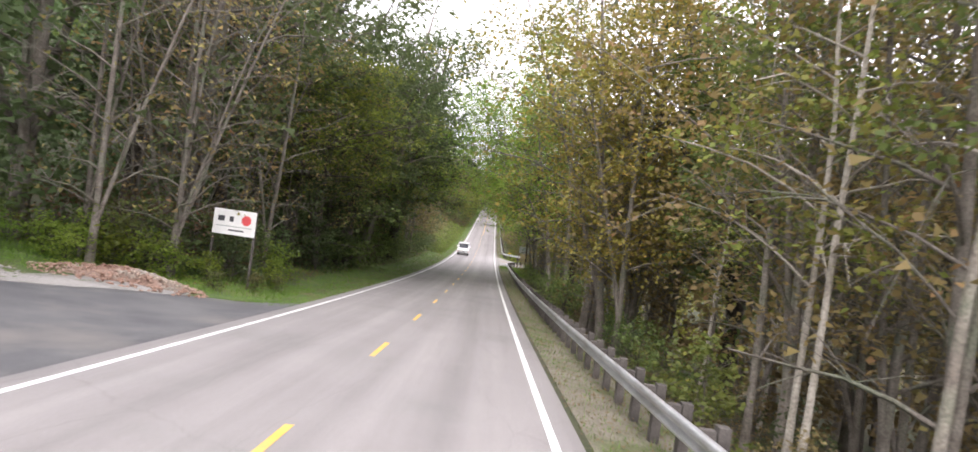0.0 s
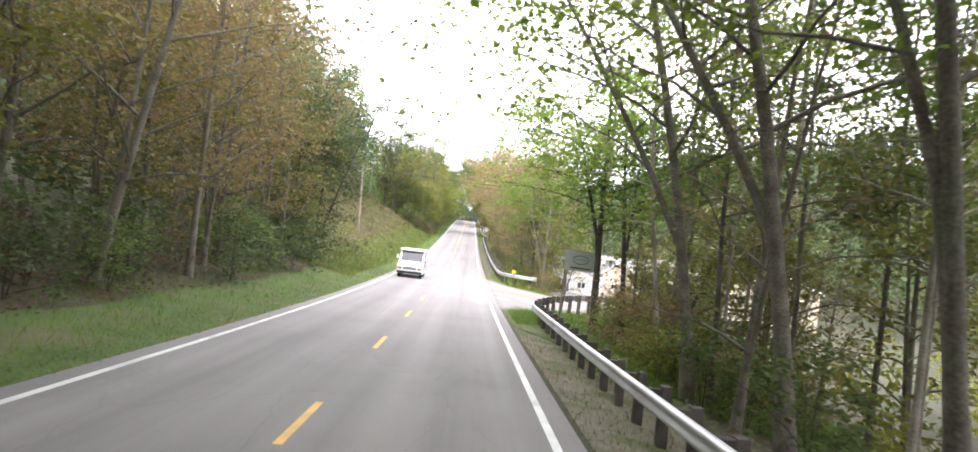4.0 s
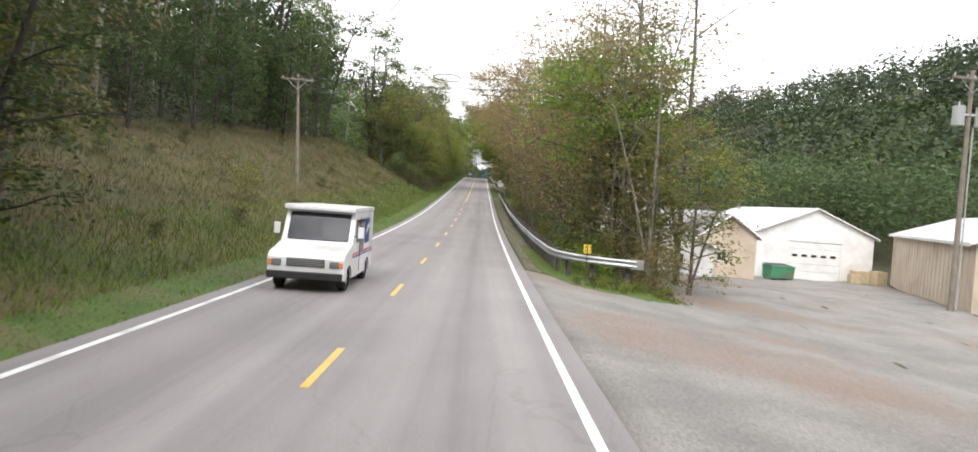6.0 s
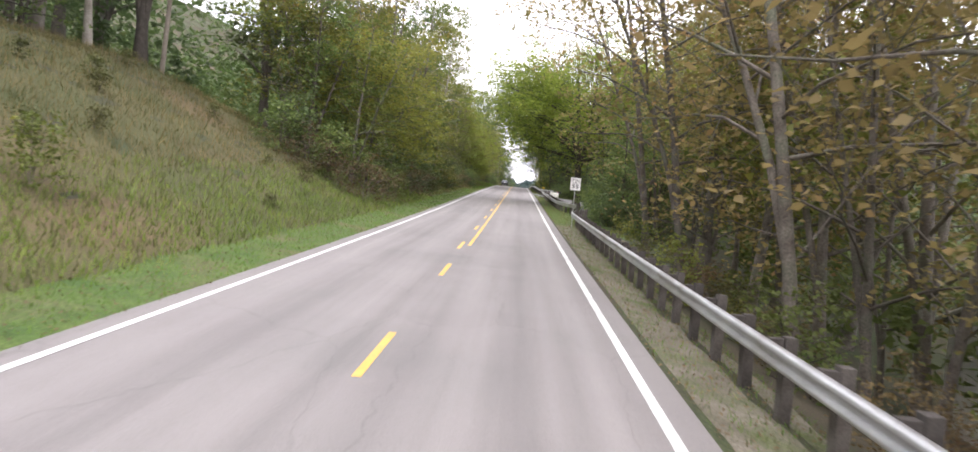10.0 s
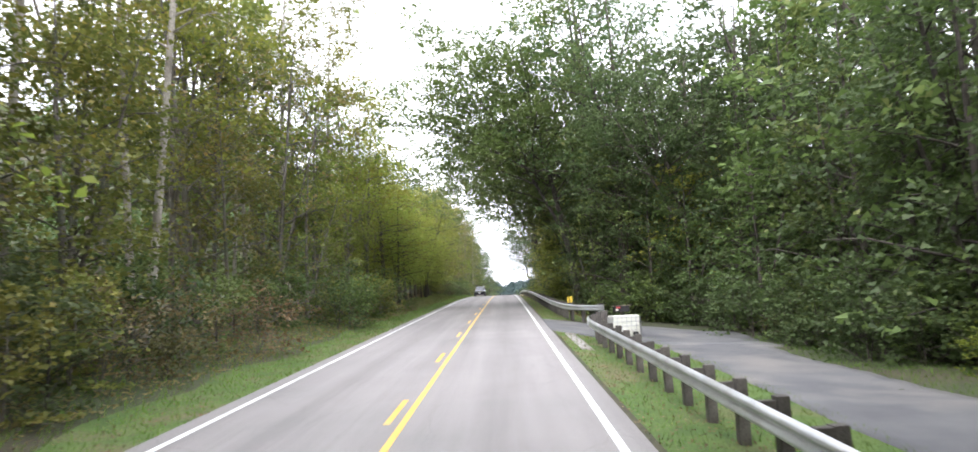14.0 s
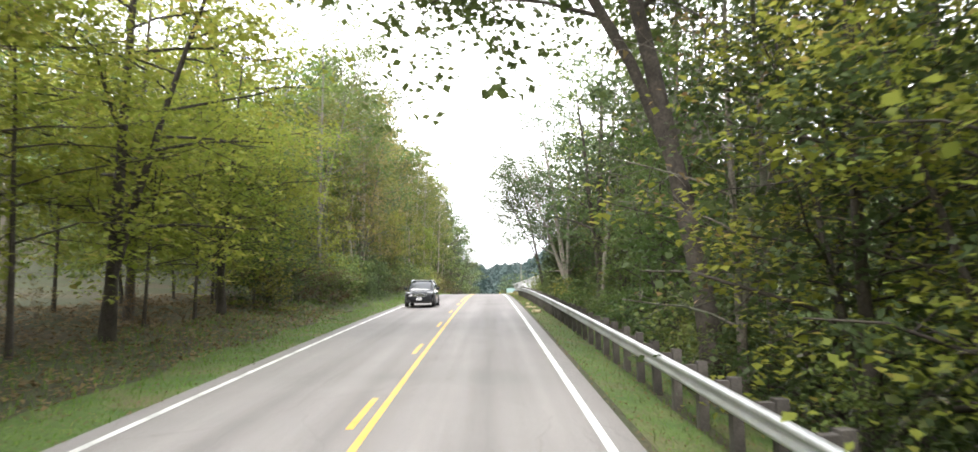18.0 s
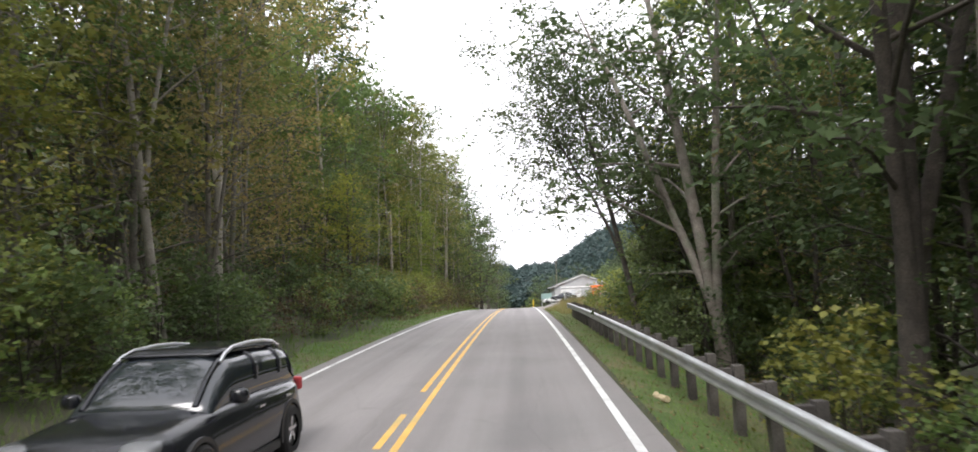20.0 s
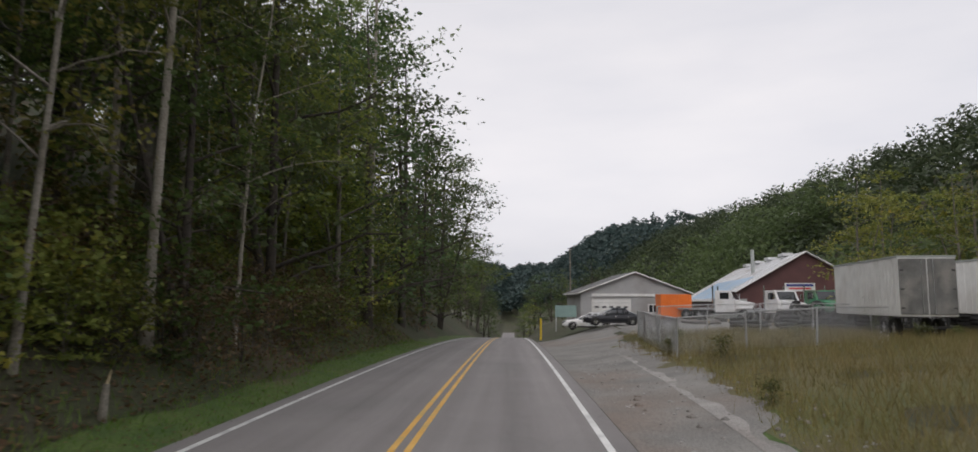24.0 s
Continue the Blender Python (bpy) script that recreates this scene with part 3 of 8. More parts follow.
def glass_material(name, tint, rough=0.04):
    m = bpy.data.materials.new(name)
    m.use_nodes = True
    p = m.node_tree.nodes["Principled BSDF"]
    p.inputs["Base Color"].default_value = rgb(tint)
    p.inputs["Roughness"].default_value = rough
    p.inputs["Specular IOR Level"].default_value = 0.9
    p.inputs["IOR"].default_value = 1.5
    return m


M_GLASS = glass_material("tinted_glass", (0.02, 0.025, 0.03))
M_SILVER = glass_material("satin_silver", (0.62, 0.63, 0.65), 0.3)
M_SILVER.node_tree.nodes["Principled BSDF"].inputs["Metallic"].default_value = 0.7
M_SCREEN = glass_material("dark_windscreen", (0.025, 0.03, 0.04), 0.06)
M_SCREEN.node_tree.nodes["Principled BSDF"].inputs["Specular IOR Level"].default_value = 0.16
M_PANE = glass_material("dark_window_pane", (0.03, 0.035, 0.04))

# ---- pavements beside the road ----


def patch(name, label, x0, x1, low, high, mat, lift, step=1.0, rows=14):
    """A sheet on the ground between two edges given as tables of y over x."""
    xs = np.arange(x0, x1 + (step if x1 > x0 else -step) * 0.5, step if x1 > x0 else -step)
    lo = np.interp(xs, *zip(*sorted(low)))
    hi = np.interp(xs, *zip(*sorted(high)))
    t = np.linspace(0, 1, rows)
    wob = 0.18 * np.sin(xs * 2.1) + 0.12 * np.sin(xs * 5.3)
    Y = (lo + wob)[:, None] * (1 - t) + (hi - wob)[:, None] * t
    X = np.repeat(xs[:, None], rows, 1)
    Z = ground_z(X, Y) + lift
    # the rim bends down into the ground
    X, Y, Z = (np.pad(q_, 1, mode="edge") for q_ in (X, Y, Z))
    Z[0] -= 0.15
    Z[-1] -= 0.15
    Z[1:-1, 0] -= 0.15
    Z[1:-1, -1] -= 0.15
    X[0] -= 0.05 if x1 > x0 else -0.05
    X[-1] += 0.05 if x1 > x0 else -0.05
    Y[:, 0] -= 0.12
    Y[:, -1] += 0.12
    rows += 2
    v = np.stack([X, Y, Z], -1).reshape(-1, 3)
    a, b = np.meshgrid(np.arange(len(xs) + 1), np.arange(rows - 1), indexing="ij")
    k = (a * rows + b).ravel()
    ob = link_mesh(name, v, np.stack([k, k + rows, k + rows + 1, k + 1], -1), mat, smooth=True)
    return tagged(ob, label, "pavement", kind="structure")


patch("side_road_pavement", "dark asphalt side road joining from the wood", -24, -4.06, [(-24, -14), (-4, -10)], [(-24, 2), (-16, 10), (-10, 17.3), (-7.4, 20.6), (-4, 24)], M_ASPHALT2, 0.03, 0.5, 30)
patch("gravel_shoulder", "loose pale gravel at the side road's edge", -20, -7.2, [(-20, 6), (-10, 17.4), (-7, 21)], [(-20, 12), (-14, 17.5), (-10, 20.5), (-7, 21.6)], M_GRAVEL, 0.045, 0.5)
patch("yard_pavement", "worn gravelly yard sloping down to the workshops", 4.0, 41, [(4, 101.5), (6.3, 105), (12, 114), (20, 124), (26, 132), (41, 165)], [(4, 128), (7.5, 126.5), (10, 131), (14, 146), (20, 154), (24, 156), (28, 168), (41, 168)], M_YARD, 0.05, 0.5, 34)
gp_ = patch("grass_plot", "weedy grass under the end of the guard rail", 4.7, 10.2, [(4.7, 129.5), (5.4, 126.2), (6.4, 124.9), (8.5, 124.8), (10.2, 126.4)], [(4.7, 138), (6.5, 140), (10.2, 132)], M_GRASS_GROUND, 0.06, 0.3, 22)
gp_["category"] = "grass"
gp_ = patch("grass_plot", "weedy grass between the side road and the wood", -22, -4.9, [(-22, 6.5), (-10, 18.3), (-7.2, 21.2), (-4.9, 23.4)], [(-22, 24), (-12, 28), (-4.9, 32)], M_GRASS_GROUND, 0.035, 0.4, 26)
gp_["category"] = "grass"
gp_ = patch("grass_plot", "rough green grass round the bend of the guard rail", 4.15, 15, [(4.15, 94), (5.8, 90), (6.4, 84), (15, 84)], [(4.15, 101.2), (6.3, 104.7), (12, 113.7), (15, 117.5)], M_GRASS_GROUND, 0.04, 0.4, 26)
gp_["category"] = "grass"
patch("lane_pavement", "narrow dark asphalt lane beside the main road", 7.7, 11.3, [(7, 245), (11, 241)], [(7, 272.5), (11, 278)], M_ASPHALT2, 0.05, 0.4, 50)
patch("lane_pavement", "asphalt mouth of the lane", 4.0, 12.0, [(4, 274.5), (7, 270), (11, 268), (12, 268.5)], [(4, 282.5), (7, 280), (10, 278.5), (12, 275.5)], M_ASPHALT2, 0.06, 0.5)
patch("worn_track", "pale worn track through the verge grass", 4.5, 4.9, [(4, 267), (5, 266.4)], [(4, 275.6), (5, 276)], M_GRAVEL, 0.03, 0.1, 20)
APRON = ([410, 414, 416, 422, 433, 438, 444, 453, 461, 470, 476], [4.05, 4.7, 5.1, 5.4, 7.0, 7.8, 8.0, 8.3, 8.5, 9.8, 10.2])
ap_ = ribbon("gravel_apron", 4.02, lambda y: float(np.interp(y, *APRON)), 411, 476, 0.035, M_YARD, step=0.5, across=8, follow=True, wave=0.3)
tagged(ap_, "broken asphalt and pale gravel apron at the yard", "pavement", kind="structure")
patch("yard_pavement", "stony ground of the truck yard", 9.6, 48, [(9, 462), (48, 462)], [(9, 494), (48, 491)], M_YARD, 0.05, 1.0, 20)

# ---- guard rails ----
W_BEAM = [(0.0, -0.155), (-0.028, -0.14), (-0.08, -0.105), (-0.08, -0.06), (-0.02, -0.025), (-0.02, 0.025), (-0.08, 0.06), (-0.08, 0.105), (-0.028, 0.14), (0.0, 0.155)]
POST_MESH = {}


def shared(name, bm, mat):
    me = bpy.data.meshes.new(name)
    bmesh.ops.recalc_face_normals(bm, faces=bm.faces[:])
    bm.to_mesh(me)
    bm.free()
    me.materials.append(mat)
    return me


POST_MESH["post"] = shared("post", box(0.16, 0.19, 1.15, (0, 0, 0.14), 0.008), M_POST)
POST_MESH["block"] = shared("block", box(0.19, 0.15, 0.34, (0, 0, 0), 0.008), M_POST)


def rail_top(x, y):
    return float(road_z(y)) + 0.60


def guard_rail(points, label):
    """A steel beam of W section on timber posts with blocks, along points of the plan."""
    pts = [Vector(p) for p in points]
    line = [pts[0]]
    for a, b in zip(pts, pts[1:]):
        n = max(1, int((b - a).length / 1.0))
        line += [a.lerp(b, (i + 1) / n) for i in range(n)]
    P = np.array([(p.x, p.y) for p in line])
    for _ in range(2):
        P[1:-1] = (P[:-2] + 2 * P[1:-1] + P[2:]) / 4
    d = np.gradient(P, axis=0)
    d /= np.linalg.norm(d, axis=1, keepdims=True)
    nrm = np.stack([d[:, 1], -d[:, 0]], -1)
    ob = thing("guard_rail", (0, 0, 0), label, "guard rail", "guard rails")
    prof = np.array(W_BEAM + [(x + 0.006, z) for x, z in W_BEAM[::-1]])
    k = len(prof)
    Z = np.array([rail_top(x, y) for x, y in P])
    V = np.stack([P[:, None, 0] + nrm[:, None, 0] * prof[None, :, 0], P[:, None, 1] + nrm[:, None, 1] * prof[None, :, 0], Z[:, None] + prof[None, :, 1]], -1)
    i, j = np.meshgrid(np.arange(len(P) - 1), np.arange(k), indexing="ij")
    a, b = (i * k + j).ravel(), (i * k + (j + 1) % k).ravel()
    link_mesh("beam", V.reshape(-1, 3), np.stack([a, b, b + k, a + k], -1), M_STEEL, ob, "galvanised steel beam of W section", smooth=False)
    run = np.concatenate([[0], np.cumsum(np.linalg.norm(np.diff(P, axis=0), axis=1))])
    for s in np.arange(0.4, run[-1], 1.52):
        x, y = np.interp(s, run, P[:, 0]), np.interp(s, run, P[:, 1])
        nx, ny = np.interp(s, run, nrm[:, 0]), np.interp(s, run, nrm[:, 1])
        ang = math.degrees(math.atan2(ny, nx))
        top = rail_top(x, y)
        for nm, off, dz in (("post", 0.29, -0.50 + random.uniform(-0.03, 0.03)), ("block", 0.105, 0.0)):
            o = new(nm, POST_MESH[nm])
            o.parent = ob
            o.matrix_basis = pose(x + nx * off, y + ny * off, top + dz, random.gauss(0, 1), random.gauss(0, 1.2), ang)
    # flared end shoes
    for q_, s_ in ((0, 1), (-1, -1)):
        x, y = P[q_]
        bm = box(0.02, 0.5, 0.36, (0, 0, 0), 0.008)
        e = part("end_shoe", bm, M_STEEL, ob)
        e.matrix_basis = pose(x - nrm[q_][0] * 0.045, y - nrm[q_][1] * 0.045, rail_top(x, y), 0, 0, math.degrees(math.atan2(nrm[q_][1], nrm[q_][0])))
    return ob


random.seed(3)
guard_rail([(5.15, -30), (5.15, 97), (5.35, 99.5), (5.85, 101.5), (6.7, 104.3), (8.8, 108.2), (12.4, 113.2)], "long galvanised guard rail curving into the yard entrance")
guard_rail([(8.1, 126.8), (6.9, 127.2), (5.75, 127.9), (5.25, 130), (5.15, 138), (5.15, 213), (5.3, 216), (5.7, 217.9), (6.4, 218.9)], "galvanised guard rail on timber posts above the slope")
guard_rail([(6.5, 227.6), (5.9, 229.5), (5.3, 233), (5.15, 240), (5.1, 268.7), (5.25, 271.6), (6.2, 273.7)], "short guard rail between the verge and the lane")
guard_rail([(7.1, 280.0), (6.2, 280.8), (5.45, 282.4), (5.15, 291), (5.15, 394)], "galvanised guard rail on timber posts beside the wood")

# ---- signs and markers ----


def lettering(text, size, mat, parent, at, extrude=0.002, turn=(90, 0, 0), wide=1.0, heavy=0.008, space=1.0):
    """Raised letters in the built-in font, as a mesh."""
    cu = bpy.data.curves.new("lettering", "FONT")
    cu.body, cu.size, cu.extrude = text, size, extrude
    cu.align_x, cu.align_y = "CENTER", "CENTER"
    cu.space_character = space
    cu.offset = size * heavy
    tmp = new("lettering", cu)
    me = bpy.data.meshes.new_from_object(tmp.evaluated_get(bpy.context.evaluated_depsgraph_get()))
    bpy.data.objects.remove(tmp)
    me.materials.clear()
    me.materials.append(mat)
    ob = new("lettering", me)
    ob.parent = parent
    ob.matrix_basis = pose(*at, *turn) @ Matrix.Diagonal((wide, 1, 1, 1))
    return ob


def bar(w, h, at, mat, parent, name="lettering_bar"):
    return part(name, box(w, 0.004, h, at), mat, parent)


def speed_sign(x, y):
    base = gz(x, y)
    s = thing("speed_limit_sign", (x, y, base), "white speed limit sign on a grey steel post", "road sign", turn=4)
    top = 1.52 - base
    part("post", box(0.05, 0.03, top + 0.7, (0, 0.03, (top + 0.3) / 2 - 0.1), 0.006), M_STEEL, s)
    p = part("panel", box(0.62, 0.006, 0.76, (0, 0, top), 0.002), M_WHITE, s, "white rectangular panel with a black border")
    for w, h, dx, dz in ((0.59, 0.008, 0, 0.362), (0.59, 0.008, 0, -0.362), (0.008, 0.724, 0.292, 0), (0.008, 0.724, -0.292, 0)):
        part("border", box(w, 0.003, h, (dx, -0.0045, top + dz)), M_INK, p)
    lettering("SPEED", 0.145, M_INK, p, (0, -0.006, top + 0.235), wide=1.05, space=1.1)
    lettering("LIMIT", 0.145, M_INK, p, (0, -0.006, top + 0.085), wide=1.05, space=1.12)
    lettering("55", 0.34, M_INK, p, (0, -0.006, top - 0.155), wide=1.2, heavy=0.022, space=1.08)


speed_sign(5.09, 212.6)


def marker_plate(x, y, turn=0):
    m = thing("hazard_marker", (x, y, gz(x, y)), "small yellow hazard plates on a post at the rail's end", "road marker", "hazard markers", turn)
    z = float(road_z(y)) + 1.0 - gz(x, y)
    part("post", box(0.05, 0.04, z + 0.3, (0, 0.03, z / 2 - 0.15)), M_POST, m)
    for dx in (-0.085, 0.085):
        p = part("plate", box(0.12, 0.006, 0.34, (dx, 0, z), 0.002), M_YELLOW, m)
        for k in (0.08, -0.06):
            part("stripe", box(0.03, 0.003, 0.09, (dx + 0.02, -0.0045, z + k)), M_INK, p)


marker_plate(6.35, 127.75)
marker_plate(5.75, 283.4)


def shop_sign(x, y):
    base = gz(x, y)
    s = thing("roadside_sign_board", (x, y, base), "faded grey business sign board on two posts", "sign board", turn=-6)
    zt, zb = -0.75 - base, -1.72 - base
    part("board", box(1.50, 0.05, zt - zb, (0, 0, (zt + zb) / 2), 0.008), M_SIGN_GREY, s)
    for dx in (-0.72, 0.72):
        part("post", box(0.09, 0.09, zt + 0.45, (dx, 0.075, (zt - 0.3) / 2), 0.008), M_POLE, s)
    # an oval emblem with bars for its words
    bm = bmesh.new()
    n = 40
    out = [bm.verts.new((0.40 * math.cos(a), -0.029, (zt + zb) / 2 + 0.06 + 0.22 * math.sin(a))) for a in np.linspace(0, 2 * math.pi, n, endpoint=False)]
    inn = [bm.verts.new((0.36 * math.cos(a), -0.029, (zt + zb) / 2 + 0.06 + 0.19 * math.sin(a))) for a in np.linspace(0, 2 * math.pi, n, endpoint=False)]
    for i in range(n):
        bm.faces.new((out[i], out[(i + 1) % n], inn[(i + 1) % n], inn[i]))
    part("emblem", bm, M_INK, s, "dark oval emblem")
    bar(0.86, 0.10, (0, -0.028, (zt + zb) / 2 + 0.07), M_TEAL, s)
    bar(1.0, 0.06, (0, -0.028, zb + 0.14), M_INK, s)


shop_sign(7.57, 100.5)


def plot_sign(x, y):
    base = gz(x, y)
    s = thing("notice_board", (x, y, base), "white notice board with a red emblem at the wood's edge", "sign board", turn=-4)
    zb, zt = float(road_z(y)) + 2.05 - base, float(road_z(y)) + 3.0 - base
    part("board", box(1.66, 0.03, zt - zb, (0, 0, (zt + zb) / 2), 0.005), M_WHITE, s)
    for dx in (-0.8, 0.8):
        part("post", box(0.08, 0.08, zt + 0.4, (dx, 0.057, (zt - 0.3) / 2), 0.006), M_POST, s)
    zc = (zt + zb) / 2
    bar(0.26, 0.20, (-0.52, -0.018, zc + 0.12), M_INK, s)
    bar(0.16, 0.20, (-0.12, -0.018, zc + 0.12), M_INK, s)
    bm = bmesh.new()
    bmesh.ops.create_circle(bm, cap_ends=True, segments=8, radius=0.2, matrix=pose(0.46, -0.018, zc + 0.12, 90, 22.5, 0))
    part("emblem", bm, M_RED, s, "red eight-sided emblem")
    bar(1.4, 0.035, (0, -0.018, zc - 0.16), M_SIGN_GREY, s)
    bar(0.6, 0.06, (0.1, -0.018, zc - 0.30), M_INK, s)


plot_sign(-7.4, 25.6)

# ---- poles and cables ----


def utility_pole(x, y, top, label, arm=0.0, arm_turn=0.0, r=0.15, sink=0.4, lean=(0, 0)):
    base = gz(x, y)
    s = thing("utility_pole", (x, y, base), label, "utility pole", "utility poles")
    h = top - base
    part("shaft", rod((0, 0, -sink), (lean[0], lean[1], h), r, r * 0.62, 14), M_POLE, s, smooth=False)
    if arm:
        a = part("crossarm", box(arm, 0.1, 0.12, (0, 0, 0), 0.01), M_POLE, s)
        a.matrix_basis = pose(lean[0], lean[1] - 0.14, h - 0.45, 0, 0, arm_turn)
        for dx in np.linspace(-arm / 2 + 0.12, arm / 2 - 0.12, 4):
            part("insulator", rod((dx, 0, 0.06), (dx, 0, 0.20), 0.045, 0.03, 8), M_SIGN_GREY, a)
        for sx in (-1, 1):
            part("brace", rod((sx * 0.75, 0, -0.05), (0, 0.02, -0.75), 0.018, 0.018, 6), M_STEEL, a)
    return s


def cable(a, b, sag, r=0.018, n=18, coil=None):
    """A slack cable between two points."""
    a, b = np.array(a, float), np.array(b, float)
    t = np.linspace(0, 1, n)[:, None]
    p = a * (1 - t) + b * t
    p[:, 2] -= 4 * sag * (t * (1 - t))[:, 0]
    v, f = tube(p, np.full(n, r), 5)
    ob = link_mesh("overhead_cable", v, f, M_WIRE, smooth=True)
    return tagged(ob, "thin black overhead cable strung between poles", "cable", "overhead cables")


POLE_A = (-12.05, 154.2, 7.1)
POLE_B = (-20.2, 211.5, 14.9)
POLE_C = (27.2, 136.9, 6.95)
POLE_D = (8.9, 102.9, 9.5)
POLE_E = (-9.3, 409.6, 17.6)
POLE_F = (12.9, 547.0, 20.5)
utility_pole(*POLE_A, "weathered timber utility pole with a crossarm on the grass bank", 2.4, 8, lean=(-0.45, 0))
utility_pole(*POLE_B, "weathered timber utility pole high on the bank", 2.4, 8, lean=(0.3, 0))
pc = utility_pole(*POLE_C, "timber utility pole with two grey transformers", 2.6, 10)
hC = POLE_C[2] - gz(27.2, 136.9)
for dx in (-0.62, 0.62):
    t_ = part("transformer", rod((dx, -0.1, hC - 2.9), (dx, -0.1, hC - 1.9), 0.30, 0.30, 16), M_SIGN_GREY, pc, "grey steel transformer drum")
    part("bushing", rod((dx, -0.1, hC - 1.9), (dx, -0.1, hC - 1.65), 0.05, 0.04, 8), M_STEEL, t_)
part("bracket", box(1.3, 0.08, 0.1, (0, -0.05, hC - 2.3)), M_STEEL, pc)
part("conduit", rod((0.2, -0.12, 0), (0.2, -0.12, hC - 3), 0.04, 0.04, 8), M_SIGN_GREY, pc)
utility_pole(*POLE_D, "tall timber utility pole behind the sign board", 0, r=0.145)
pe = utility_pole(*POLE_E, "grey utility pole braced by a guy wire at the wood's edge", 0, r=0.14)
hE = POLE_E[2] - gz(-9.3, 409.6)
part("guy_wire", rod((0, 0, hE - 0.6), (-0.6, -6.5, -0.2), 0.014, 0.014, 6), M_WIRE, pe)
part("guy_guard", rod((-0.42, -4.55, hE * 0.29), (-0.6, -6.5, -0.2), 0.04, 0.04, 8), M_YELLOW, pe, "yellow plastic guy guard")
part("cable_bracket", box(0.5, 0.06, 0.06, (-0.2, 0, hE - 0.15)), M_STEEL, pe)
pf = utility_pole(*POLE_F, "tall thin lamp pole behind the yard building", 0, r=0.13)
part("lamp_head", box(0.9, 0.35, 0.2, (0, -0.2, POLE_F[2] - gz(12.9, 547.0)), 0.04), M_BLACK, pf)
for dx in (-1.0, -0.35, 0.35, 1.0):
    cable((POLE_A[0] - 0.45 + dx, POLE_A[1] - 0.14, POLE_A[2] - 0.25), (POLE_B[0] + 0.3 + dx, POLE_B[1] - 0.14, POLE_B[2] - 0.25), 0.9, 0.014)
for dx, dz in ((-1.0, -0.25), (1.0, -0.25), (0.0, -1.2)):
    cable((POLE_A[0] - 0.45 + dx, POLE_A[1] - 0.14, POLE_A[2] - 0.25), (POLE_C[0] + dx, POLE_C[1], POLE_C[2] + dz), 1.0, 0.016)
    cable((POLE_C[0] + dx, POLE_C[1], POLE_C[2] + dz), (POLE_D[0] + dx * 0.3, POLE_D[1], POLE_D[2] - 0.4), 0.6, 0.016)
cable((POLE_D[0], POLE_D[1], POLE_D[2] - 0.8), (POLE_A[0] - 0.45, POLE_A[1], POLE_A[2] - 1.6), 1.4, 0.02)
cable((-12.0, 400.5, 20.7), (24.0, 400.3, 12.95), 1.0, 0.022)
cable((POLE_E[0], POLE_E[1], POLE_E[2] - 0.3), (-10.5, 446, 17.5), 0.5, 0.016)
cable((POLE_E[0], POLE_E[1], POLE_E[2] - 0.3), (-12.0, 340, 17.0), 1.6, 0.016)
cable((POLE_F[0], POLE_F[1], POLE_F[2] - 0.6), (15.6, 505.0, 13.4), 0.4, 0.014)


def slack_loop(at, w, h, turn):
    """Spare cable looped on a flat frame hung from the line."""
    n = 24
    a = np.linspace(0, 2 * np.pi, n)
    p = np.stack([w / 2 * np.cos(a), 0 * a, h / 2 * np.sin(a) * (0.6 + 0.4 * np.cos(a / 2) ** 2)], -1)
    v, f = tube(p, np.full(n, 0.022), 6)
    s = thing("cable_loop", at, "loop of spare cable hung on the overhead line", "cable loop", "cable loops", turn)
    link_mesh("loop", v, f, M_WIRE, s, smooth=True)
    part("spreader", box(0.05, 0.04, h * 0.9, (0, 0, 0)), M_STEEL, s)


slack_loop((0.72, 124.0, 2.3), 0.9, 0.28, 10)
slack_loop((2.5, 400.4, 16.65), 0.8, 0.3, 0)
pr = thing("cable_loop", (8.1, 102.6, 4.9), "loop of spare cable hung on the overhead line", "cable loop", "cable loops", 5)
va, fa = tube(np.stack([0.34 * np.cos(np.linspace(0, 6.28, 24)), np.zeros(24), 0.34 * np.sin(np.linspace(0, 6.28, 24))], -1), np.full(24, 0.02), 6)
link_mesh("loop", va, fa, M_WIRE, pr, smooth=True)

# ---- vehicles ----


